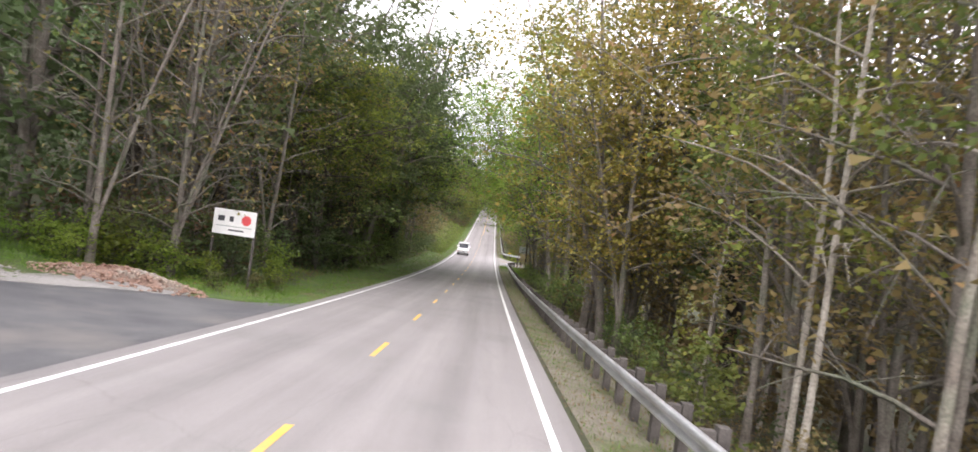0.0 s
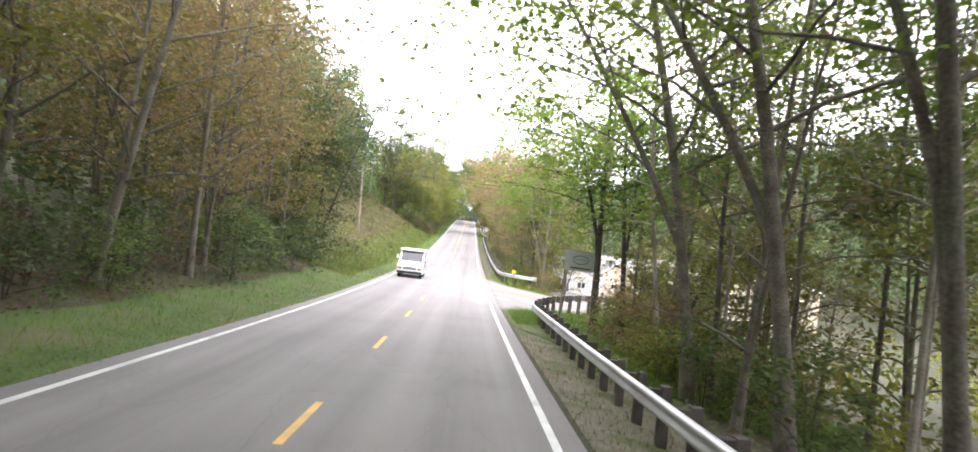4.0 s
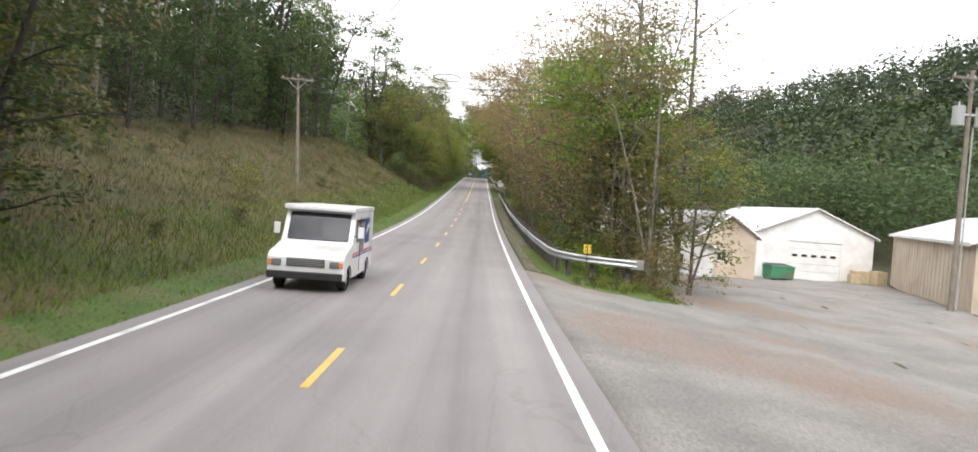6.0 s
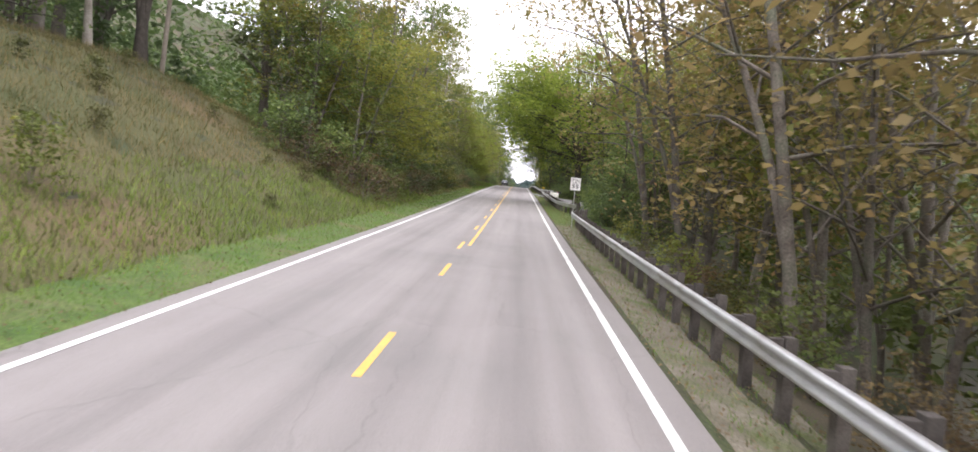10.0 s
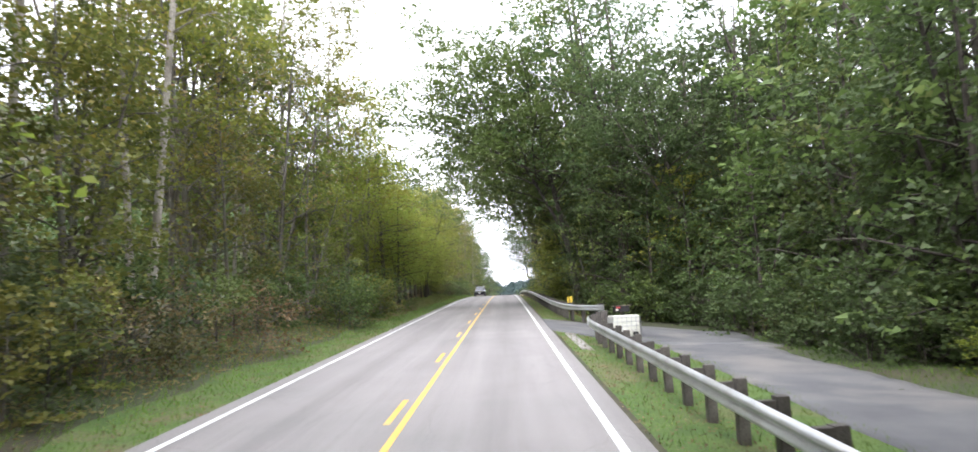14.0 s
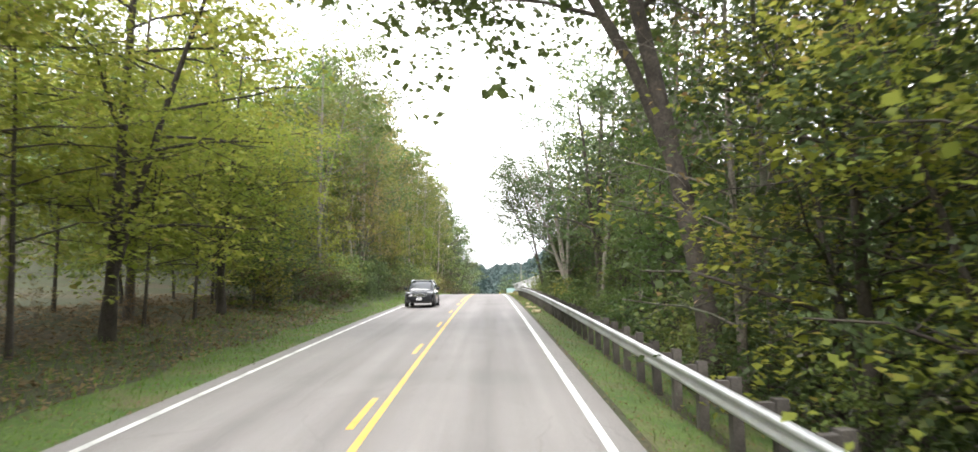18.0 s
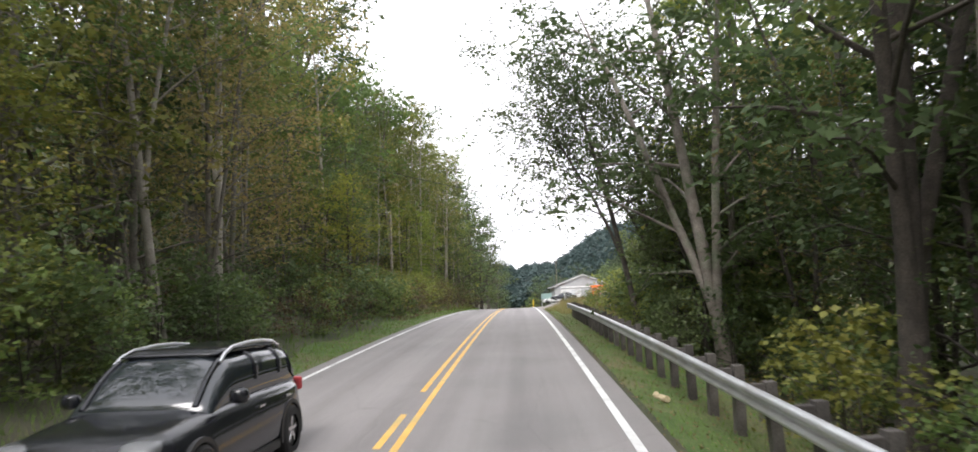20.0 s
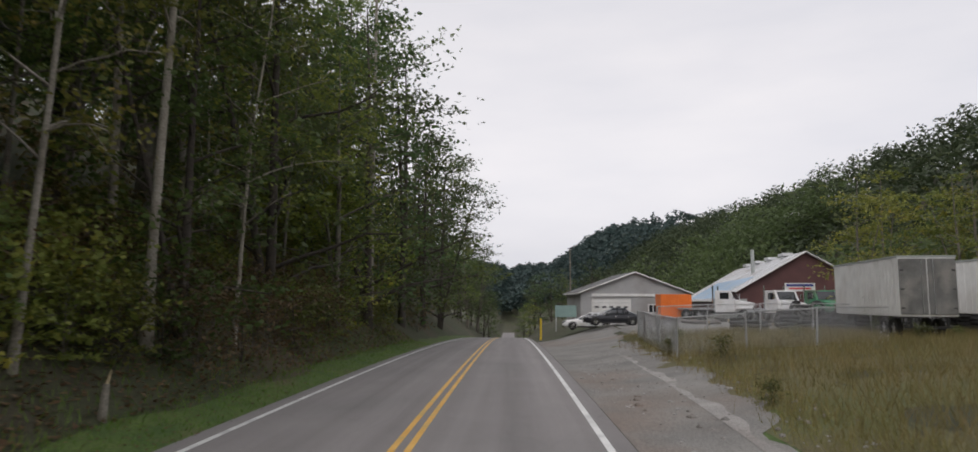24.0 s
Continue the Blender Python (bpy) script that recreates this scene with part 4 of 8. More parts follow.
def wheel(parent, x, y, r, w, name="wheel", rim=M_CHROME):
    """A tyre with a rim and spokes, its axle along x."""
    bm = bmesh.new()
    prof = [(-w / 2, r * 0.62), (-w / 2, r * 0.9), (-w * 0.36, r), (w * 0.36, r), (w / 2, r * 0.9), (w / 2, r * 0.62)]
    n = 24
    rings = [[bm.verts.new((px, pr_ * math.cos(a), pr_ * math.sin(a))) for px, pr_ in prof] for a in np.linspace(0, 2 * math.pi, n, endpoint=False)]
    for i in range(n):
        for j in range(len(prof) - 1):
            bm.faces.new((rings[i][j], rings[i][j + 1], rings[(i + 1) % n][j + 1], rings[(i + 1) % n][j]))
    t = part(name, bm, M_RUBBER, parent, "black rubber tyre", smooth=False)
    t.matrix_basis = pose(x, y, r)
    bm = rod((-w * 0.34, 0, 0), (w * 0.34, 0, 0), r * 0.63, r * 0.63, 20)
    part("rim", bm, M_BLACK, t)
    for k in range(5):
        a = k * 2 * math.pi / 5
        for sx in (-1, 1):
            b = box(0.02, r * 0.16, r * 0.56, (0, 0, r * 0.3), 0.004)
            s = part("spoke", b, rim, t)
            s.matrix_basis = pose(sx * w * 0.36, 0, 0, math.degrees(a), 0, 0)
    return t


def slab(outline, half, inset, bm=None):
    """A body from a side outline in y and z, narrowing by inset(z) toward the sides; half is its half width."""
    bm = bm or bmesh.new()
    a = [bm.verts.new((-(half - inset(z)), y, z)) for y, z in outline]
    b = [bm.verts.new((half - inset(z), y, z)) for y, z in outline]
    bm.faces.new(a), bm.faces.new(b[::-1])
    for i in range(len(outline)):
        j = (i + 1) % len(outline)
        bm.faces.new((a[i], a[j], b[j], b[i]))
    bmesh.ops.bevel(bm, geom=[e for e in bm.edges], offset=0.025, segments=2, affect="EDGES", profile=0.5, clamp_overlap=True)
    return bm


def arch(yc, r, z0, n=8):
    return [(yc + r * math.cos(a), z0 + r * math.sin(a)) for a in np.linspace(math.pi, 0, n)]


def loft(stations, n=18):
    """A closed skin over rounded sections: y, half width, foot, top and squareness of each."""
    bm = bmesh.new()
    rings = []
    for y, w, zb, zt, p in stations:
        ring = []
        for a in np.linspace(0, 2 * math.pi, n, endpoint=False):
            c, s = math.cos(a), math.sin(a)
            x = w * math.copysign(abs(c) ** p, c)
            z = (zb + zt) / 2 + (zt - zb) / 2 * math.copysign(abs(s) ** p, s)
            if z > (zb + zt) / 2:
                x *= 1 - 0.06 * ((z - (zb + zt) / 2) / ((zt - zb) / 2)) ** 2
            ring.append(bm.verts.new((x, y, z)))
        rings.append(ring)
    for r0, r1 in zip(rings, rings[1:]):
        for i in range(n):
            bm.faces.new((r0[i], r0[(i + 1) % n], r1[(i + 1) % n], r1[i]))
    bm.faces.new(rings[0][::-1]), bm.faces.new(rings[-1])
    return bm


def car(name, at, turn, label, paint, length, width, height, hood, waist, r, cabin, group=""):
    """A road car that faces -y: rounded body, glazed cabin, roof, lamps, grille, mirrors and wheels. cabin: four y of screen foot, screen top, rear top, rear foot."""
    c = thing(name, at, label, "car", group, turn)
    f, b = -length / 2, length / 2
    wf, wb = f + 0.19 * length, b - 0.19 * length
    y0, y1, y2, y3 = cabin
    ys = np.linspace(f, b, 34)
    tops = np.interp(ys, [f, f + 0.08, f + 0.3, y0, 0.4, y3, b - 0.12, b], [hood * 0.62, hood * 0.84, hood * 0.95, waist, waist + 0.05, waist + 0.05, waist * 0.98, waist * 0.7])
    lows = np.interp(ys, [f, f + 0.25, b - 0.3, b], [0.32, 0.2, 0.22, 0.42])
    wide = width / 2 * (1 - 0.22 * np.abs(ys / (length / 2)) ** 7)
    part("body", loft([(y, w, zb, zt, 0.36) for y, w, zb, zt in zip(ys, wide, lows, tops)], 26), paint, c, smooth=True)
    yc = np.linspace(y0, y3, 22)
    hc = np.interp(yc, [y0, y0 + (y1 - y0) * 0.5, y1, (y1 + y2) / 2, y2, y3], [waist, waist + (height - waist) * 0.56, height - 0.06, height - 0.02, height - 0.05, waist + 0.05])
    wc = np.interp(yc, [y0, y1, y2, y3], [width / 2 - 0.10, width / 2 - 0.13, width / 2 - 0.14, width / 2 - 0.16])

    def section(y, w, z):
        return (y, w, waist - 0.25, z, 0.5)

    part("glazing", loft([section(y, w, z) for y, w, z in zip(yc, wc, hc)], 26), M_GLASS, c, "dark tinted glass", smooth=True)
    yr = np.linspace(y1 - 0.02, y2 + 0.08, 10)
    part("roof", loft([(y, (width / 2 - 0.27) * (0.93 if k in (0, 9) else 1), height - 0.085, height + (0.015 if 0 < k < 9 else -0.05), 0.45) for k, y in enumerate(yr)], 18), paint, c, smooth=True)
    for sx in (-1, 1):
        # pillars hug the glass: the front one runs up the screen's edge, the others ring the side
        edge = []
        for t_ in np.linspace(0.04, 1, 8):
            y = y0 + (y1 - y0) * t_
            z, w = float(np.interp(y, yc, hc)), float(np.interp(y, yc, wc))
            zm, hz = (waist - 0.25 + z) / 2, (z - waist + 0.25) / 2
            edge.append((sx * w * 0.79, y, zm + hz * 0.86))
        pl = bmesh.new()
        for pa, pb in zip(edge, edge[1:]):
            rod(pa, pb, 0.04, 0.04, 8, bm=pl)
        part("pillar", pl, paint, c)
        for yp, half in ((y1 + (y2 - y1) * 0.36, 0.05), (y1 + (y2 - y1) * 0.78, 0.06), (y2 + 0.06, 0.12)):
            pl = bmesh.new()
            rings = []
            for y in (yp - half, yp + half):
                z, w = float(np.interp(y, yc, hc)), float(np.interp(y, yc, wc))
                zm, hz = (waist - 0.25 + z) / 2, (z - waist + 0.25) / 2
                for grow_ in (0.014, -0.02):
                    ring = []
                    for a_ in np.linspace(0, 1.25, 9):
                        sz = math.sin(a_) ** 0.5
                        ring.append(pl.verts.new((sx * (w + grow_) * math.cos(a_) ** 0.5 * (1 - 0.06 * sz * sz), y, zm + (hz + grow_) * sz)))
                    rings.append(ring)
            for p_, q_ in ((0, 2), (1, 3), (0, 1), (2, 3)):
                for k in range(8):
                    pl.faces.new((rings[p_][k], rings[p_][k + 1], rings[q_][k + 1], rings[q_][k]))
            bmesh.ops.recalc_face_normals(pl, faces=pl.faces[:])
            part("pillar", pl, paint, c, smooth=True)
        m = part("wing_mirror", loft([(y0 + 0.30, 0.06, waist + 0.02, waist + 0.14, 0.6), (y0 + 0.34, 0.11, waist - 0.01, waist + 0.17, 0.6), (y0 + 0.42, 0.11, waist - 0.01, waist + 0.17, 0.6)], 12), paint, c, smooth=True)
        m.matrix_basis = pose(sx * (width / 2 + 0.09), 0, 0)
        part("mirror_glass", box(0.17, 0.006, 0.12, (0, y0 + 0.424, waist + 0.08)), M_CHROME, m)
        part("headlight", loft([(f + 0.02, 0.13, hood * 0.74, hood * 0.84, 0.6), (f + 0.14, 0.21, hood * 0.74, hood * 0.9, 0.6), (f + 0.42, 0.12, hood * 0.82, hood * 0.93, 0.6)], 12), M_LAMP, c, "clear swept-back headlight", smooth=True).matrix_basis = pose(sx * (width / 2 - 0.27), 0, 0)
        part("fog_lamp", box(0.2, 0.08, 0.09, (sx * (width / 2 - 0.32), f + 0.06, 0.42), 0.03), M_LAMP, c)
        part("tail_light", box(0.26, 0.12, 0.2, (sx * (width / 2 - 0.24), b - 0.07, waist * 0.9), 0.04), M_RED, c)
        for yd in ((y0 + y3) / 2 - 0.25, (y0 + y3) / 2 + 0.75):
            part("door_handle", box(0.03, 0.18, 0.03, (sx * (width / 2 - 0.004), yd, waist - 0.17), 0.008), M_CHROME, c)
        part("sill", box(0.05, wb - wf - 2.5 * r, 0.12, (sx * (width / 2 - 0.03), (wf + wb) / 2, 0.27), 0.02), M_BLACK, c)
        for yy in (wf, wb):
            bm = bmesh.new()
            n = 18
            ro, ri = r * 1.24, r * 1.08
            for a0, a1 in zip(np.linspace(-0.25, math.pi + 0.25, n), np.linspace(-0.25, math.pi + 0.25, n)[1:]):
                q_ = [(ro, a0), (ro, a1), (ri, a1), (ri, a0)]
                va_ = [bm.verts.new((sx * (width / 2 + 0.008), yy + rr * math.cos(a), r + rr * math.sin(a))) for rr, a in q_]
                vb_ = [bm.verts.new((sx * (width / 2 - 0.1), yy + rr * math.cos(a), r + rr * math.sin(a))) for rr, a in q_]
                for k in range(4):
                    bm.faces.new((va_[k], va_[(k + 1) % 4], vb_[(k + 1) % 4], vb_[k]))
                bm.faces.new(va_)
            bmesh.ops.remove_doubles(bm, verts=bm.verts[:], dist=0.0005)
            part("wheel_arch", bm, M_BLACK, c)
            wheel(c, sx * (width / 2 - 0.09), yy, r, 0.23)
    g = part("grille", loft([(f - 0.015, width * 0.22, hood * 0.58, hood * 0.80, 0.5), (f + 0.1, width * 0.24, hood * 0.56, hood * 0.82, 0.5)], 16), M_BLACK, c)
    for k in range(3):
        part("grille_bar", box(width * 0.40, 0.02, 0.022, (0, f - 0.02, hood * 0.62 + 0.06 * k), 0.005), M_CHROME, g)
    part("bumper_lip", box(width * 0.78, 0.12, 0.14, (0, f + 0.07, 0.32), 0.04), M_BLACK, c)
    part("number_plate", box(0.31, 0.012, 0.15, (0, f - 0.03, 0.47), 0.003), M_WHITE, c)
    part("plate_bar", box(0.22, 0.004, 0.05, (0, f - 0.038, 0.47)), M_INK, c)
    for k in (-0.3, 0.3):
        part("wiper", rod((k - 0.28, y0 + 0.16, waist + 0.07), (k + 0.3, y0 + 0.24, waist + 0.14), 0.012, 0.008, 5), M_BLACK, c)
    return c


suv = car("sport_utility_car", (-2.3, 357.9, float(road_z(357.9))), 0, "black sport utility car with silver roof rails", M_BLACK_CAR, 4.55, 1.84, 1.66, 1.0, 1.05, 0.36, (-1.05, -0.35, 1.75, 2.1))
for sx in (-1, 1):
    rr_ = bmesh.new()
    line = [(sx * 0.66, -0.42, 1.50), (sx * 0.65, -0.25, 1.60), (sx * 0.64, 0.0, 1.665), (sx * 0.635, 0.5, 1.695), (sx * 0.635, 1.0, 1.69), (sx * 0.63, 1.4, 1.655), (sx * 0.62, 1.68, 1.57)]
    for pa, pb in zip(line, line[1:]):
        rod(pa, pb, 0.024, 0.024, 8, bm=rr_)
    part("roof_rail", rr_, M_SILVER, suv, "silver roof rail")
car("parked_sedan", (10.0, 474.3, gz(10.0, 474.3)), -90, "black two-door sedan parked on the gravel", M_BLACK_CAR, 4.7, 1.8, 1.40, 0.82, 0.90, 0.32, (-0.95, -0.1, 0.95, 1.75))
car("parked_car", (8.6, 478.6, gz(8.6, 478.6)), -95, "white car parked behind the black sedan", M_WHITE_CAR, 4.6, 1.8, 1.44, 0.82, 0.92, 0.32, (-0.95, -0.1, 1.0, 1.75))


def mail_truck(at, turn):
    """A boxy white delivery truck that faces -y."""
    c = thing("mail_truck", at, "boxy white mail delivery truck with a sloping bonnet", "truck", turn=turn)
    L_, W_, H_ = 4.4, 1.92, 2.16
    f, b = -L_ / 2, L_ / 2
    r = 0.33
    wf, wb = f + 0.72, b - 0.95
    cabf = f + 1.15
    outline = [(f + 0.02, 0.34)] + arch(wf, 0.42, 0.28) + arch(wb, 0.42, 0.28) + [(b, 0.36), (b, 1.98), (b - 0.05, 2.02), (cabf + 0.35, 2.02), (cabf - 0.02, 1.16), (f + 0.12, 0.98), (f, 0.86)]
    part("body", slab(outline, W_ / 2, lambda z: 0.03 * max(0.0, z - 1.0)), M_WHITE_CAR, c)
    part("roof", box(W_ - 0.02, b - cabf - 0.02, 0.14, (0, (cabf + 0.08 + b) / 2, 2.09), 0.05), M_WHITE_CAR, c)
    q_ = Matrix.Rotation(math.atan2(0.37, 0.86), 4, "X")
    part("windscreen", box(1.62, 0.02, 0.78, (0, cabf + 0.142, 1.60), 0.01, Matrix.Rotation(-math.atan2(0.37, 0.86), 4, "X")), M_SCREEN, c, "large sloping windscreen")
    for k in (-0.35, 0.35):
        part("wiper", box(0.5, 0.02, 0.02, (k, cabf + 0.02, 1.30), 0.004, Matrix.Rotation(0.15, 4, "Y")), M_BLACK, c)
    bar(0.62, 0.08, (0, cabf + 0.06, 2.10), M_INK, c, "number_bar")
    for sx in (-1, 1):
        x_ = sx * (W_ / 2 + 0.004)
        part("side_window", box(0.02, 0.5, 0.62, (x_ * 0.985, cabf + 0.62, 1.52), 0.008), M_GLASS, c)
        part("door_window", box(0.02, 0.62, 0.95, (x_ * 0.985, cabf + 1.25, 1.36), 0.008), M_GLASS, c)
        part("door_edge", box(0.012, 0.03, 1.5, (x_, cabf + 0.92, 1.14)), M_BLACK, c)
        em = part("emblem_panel", box(0.008, 0.75, 0.72, (x_ * 0.99, cabf + 2.1, 1.48)), M_BLUE, c, "blue square emblem panel")
        part("emblem_wing", box(0.004, 0.5, 0.14, (x_ * 0.998, cabf + 2.12, 1.55), 0, Matrix.Rotation(0.5, 4, "X")), M_WHITE, em)
        part("side_stripe", box(0.006, L_ - 1.2, 0.05, (x_ * 0.992, 0.5, 0.92)), M_RED, c)
        part("side_stripe", box(0.006, L_ - 1.2, 0.04, (x_ * 0.992, 0.5, 0.84)), M_BLUE, c)
        m = part("mirror", box(0.16, 0.06, 0.3, (sx * (W_ / 2 + 0.16), cabf + 0.1, 1.5), 0.02), M_WHITE_CAR, c)
        part("mirror_arm", rod((sx * (W_ / 2 - 0.02), cabf + 0.12, 1.38), (sx * (W_ / 2 + 0.16), cabf + 0.1, 1.42), 0.015, 0.015, 6), M_BLACK, m)
        part("headlight", box(0.24, 0.05, 0.16, (sx * 0.72, f - 0.01, 0.72), 0.02), M_LAMP, c)
        part("indicator", box(0.1, 0.04, 0.12, (sx * 0.88, f + 0.0, 0.72), 0.01), M_ORANGE, c)
        for yy in (wf, wb):
            wheel(c, sx * (W_ / 2 - 0.14), yy, r, 0.2, rim=M_STEEL)
    g = part("grille", box(0.95, 0.04, 0.2, (0, f - 0.005, 0.74), 0.01), M_BLACK, c)
    for k in range(4):
        part("grille_bar", box(0.93, 0.02, 0.018, (0, f - 0.03, 0.68 + 0.045 * k)), M_STEEL, g)
    part("bumper", box(W_ * 0.98, 0.14, 0.18, (0, f - 0.05, 0.42), 0.03), M_BLACK, c)


mail_truck((-2.15, 120.8, float(road_z(120.8))), 0)

# ---- workshops below the road ----


def building(name, label, cx, cy, turn, width, depth, base, eave, ridge, wall, roof, over=0.35, door=None, windows=(), side_windows=(), ribs=0.0, gable_mat=None, category="building"):
    """A gabled building, its gable end facing -y before the turn: walls with thickness, gables, roof slabs, door and windows."""
    s = thing(name, (cx, cy, base), label, category, turn=turn)
    h, rg, t = eave - base, ridge - base, 0.2
    w2, d2 = width / 2, depth / 2
    gm = gable_mat or wall

    def front(y, mat, holes):
        # piers and lintels round the openings, then the gable above
        xs = sorted({-w2, w2, *[v for o in holes for v in (o[0] - o[2] / 2, o[0] + o[2] / 2)]})
        bm = bmesh.new()
        for a, b in zip(xs, xs[1:]):
            mid = (a + b) / 2
            o = next((o for o in holes if o[0] - o[2] / 2 < mid < o[0] + o[2] / 2), None)
            spans = [(-0.4, h)] if not o else [(-0.4, o[1]), (o[1] + o[3], h)]
            for z0, z1 in spans:
                if z1 - z0 > 0.01:
                    box(b - a, t, z1 - z0, (mid, y, (z0 + z1) / 2), bm=bm)
        prism([(-w2, h), (w2, h), (0, rg)], y - t / 2, y + t / 2, bm)
        return part("wall", bm, mat, s)

    holes = [(d[0], 0.0, d[1], d[2]) for d in ([door] if door else [])] + [(w[0], w[1], w[2], w[3]) for w in windows]
    front(-d2 + t / 2, gm, holes)
    front(d2 - t / 2, gm, [])
    for sx in (-1, 1):
        part("wall", box(t, depth - 2 * t - 0.01, h + 0.4, (sx * (w2 - t / 2), 0, h / 2 - 0.2)), wall, s)
        if ribs:
            for y in np.arange(-d2 + 0.3, d2 - 0.2, ribs):
                part("batten", box(0.03, 0.06, h, (sx * (w2 + 0.012), y, h / 2)), wall, s)
        run = math.hypot(w2 + over, (rg - h) * (w2 + over) / w2)
        ang = math.atan2(rg - h, w2)
        m = Matrix.Translation((sx * (w2 + over) / 2, 0, h + (rg - h) / 2 - (rg - h) * over / w2 / 2 + 0.08)) @ Matrix.Rotation(sx * ang, 4, "Y")
        bm = bmesh.new()
        bmesh.ops.create_cube(bm, size=1, matrix=m @ Matrix.Diagonal((run, depth + 2 * over, 0.1, 1)))
        rf = part("roof", bm, roof, s)
        for y in np.arange(-d2 - over + 0.3, d2 + over, 0.9):
            bm = bmesh.new()
            bmesh.ops.create_cube(bm, size=1, matrix=m @ Matrix.Translation((0, y, 0.065)) @ Matrix.Diagonal((run, 0.05, 0.04, 1)))
            part("seam", bm, roof, rf)
        part("fascia", box(0.05, depth + 2 * over, 0.18, (sx * (w2 + over), 0, h - (rg - h) * over / w2 + 0.03)), M_WHITE, s)
        for yy in (-d2 - over - 0.02, d2 + over + 0.02):
            part("barge_board", rod((sx * (w2 + over), yy, h - (rg - h) * over / w2 + 0.05), (0, yy, rg + 0.06), 0.07, 0.07, 4), M_WHITE, s)
    if door:
        d = part("garage_door" if door[1] > 1.5 else "door", box(door[1] - 0.02, 0.06, door[2] - 0.02, (door[0], -d2 + 0.13, door[2] / 2)), M_WHITE, s, "white sectional door")
        n = 5 if door[1] > 1.5 else 2
        for k in range(1, n):
            part("joint", box(door[1] - 0.06, 0.02, 0.03, (door[0], -d2 + 0.095, door[2] * k / n)), M_SIGN_GREY, d)
        if door[1] > 2.5:
            for k in range(5):
                part("door_pane", box(door[1] * 0.1, 0.02, door[2] * 0.07, (door[0] + door[1] * (k - 2) * 0.18, -d2 + 0.092, door[2] * 0.62)), M_PANE, d)
    for wx, wz, ww, wh in windows:
        f_ = part("window", box(ww - 0.02, 0.03, wh - 0.02, (wx, -d2 + 0.12, wz + wh / 2)), M_PANE, s)
        for a_, b_, c_, e_ in ((ww, 0.06, 0, wh / 2), (ww, 0.06, 0, -wh / 2), (0.06, wh, ww / 2, 0), (0.06, wh, -ww / 2, 0), (0.04, wh, 0, 0)):
            part("window_frame", box(a_ + 0.04, 0.08, b_ + 0.04, (wx + c_, -d2 + 0.02, wz + wh / 2 + e_)), M_WHITE, f_)
    for sx, wy, wz, ww, wh in side_windows:
        f_ = part("window", box(0.03, ww, wh, (sx * (w2 + 0.01), wy, wz + wh / 2)), M_PANE, s)
        part("window_frame", box(0.05, ww + 0.12, 0.06, (sx * (w2 + 0.02), wy, wz)), M_WHITE, f_)
        part("window_frame", box(0.05, ww + 0.12, 0.06, (sx * (w2 + 0.02), wy, wz + wh)), M_WHITE, f_)
    return s


building("workshop_garage", "white workshop with a wide sectional door", 34.5, 176.5, 0, 11.6, 20, -6.9, -2.6, -0.15, M_WHITE, M_METAL_ROOF, door=(0.1, 5.2, 3.6))
building("small_house", "small white gabled house below the road", 16.4, 153.0, -8, 5.6, 8, -6.0, -3.75, -2.6, M_WHITE, M_METAL_ROOF, windows=((0.3, 0.95, 1.0, 0.75),), over=0.3, category="house")
building("lean_to", "tan annexe with one dark window", 22.4, 160.5, -4, 4.2, 11, -6.3, -2.9, -1.4, M_TAN, M_SHINGLE, windows=((-0.55, 1.3, 0.8, 0.7),), over=0.3)
building("storage_shed", "long low grey-roofed shed behind the workshops", 25.0, 188.0, 90, 9, 20, -6.9, -2.6, -0.9, M_WHITE, M_SHINGLE)
building("long_workshop", "long tan workshop with a pale metal roof", 38.8, 148.6, -24.5, 9.4, 30, -6.3, -2.0, -0.3, M_TAN, M_METAL_ROOF, ribs=1.2)


def crate(x, y, sx, sy, sz, mat, label, name="wooden_crate", turn=0):
    c = thing(name, (x, y, gz(x, y) + 0.05), label, "crate", "clutter by the workshop", turn)
    part("core", box(sx - 0.06, sy - 0.06, sz - 0.04, (0, 0, sz / 2)), mat, c)
    for k in range(4):
        z = sz * (k + 0.5) / 4
        part("slat", box(sx, 0.025, sz / 4 - 0.03, (0, -sy / 2 + 0.012, z)), mat, c)
        part("slat", box(0.025, sy, sz / 4 - 0.03, (-sx / 2 + 0.012, 0, z)), mat, c)
    for dx in (-1, 1):
        part("corner_batten", box(0.07, 0.05, sz, (dx * (sx / 2 - 0.04), -sy / 2 - 0.012, sz / 2)), mat, c)


def skip(x, y, mat, label):
    s = thing("dumpster", (x, y, gz(x, y) + 0.05), label, "dumpster", turn=4)
    part("bin", slab([(-0.8, 0.15), (0.8, 0.15), (0.95, 1.25), (-0.95, 1.25)], 1.1, lambda z: 0.0), mat, s)
    part("rim", box(2.3, 2.0, 0.08, (0, 0, 1.27), 0.02), mat, s)
    part("lid", box(2.2, 1.8, 0.05, (0, 0.1, 1.36), 0.015, Matrix.Rotation(0.08, 4, "X")), M_BLACK, s)
    for sx in (-0.9, 0.9):
        for sy in (-0.7, 0.7):
            part("caster", rod((sx, sy, 0), (sx, sy, 0.17), 0.08, 0.08, 8), M_BLACK, s)


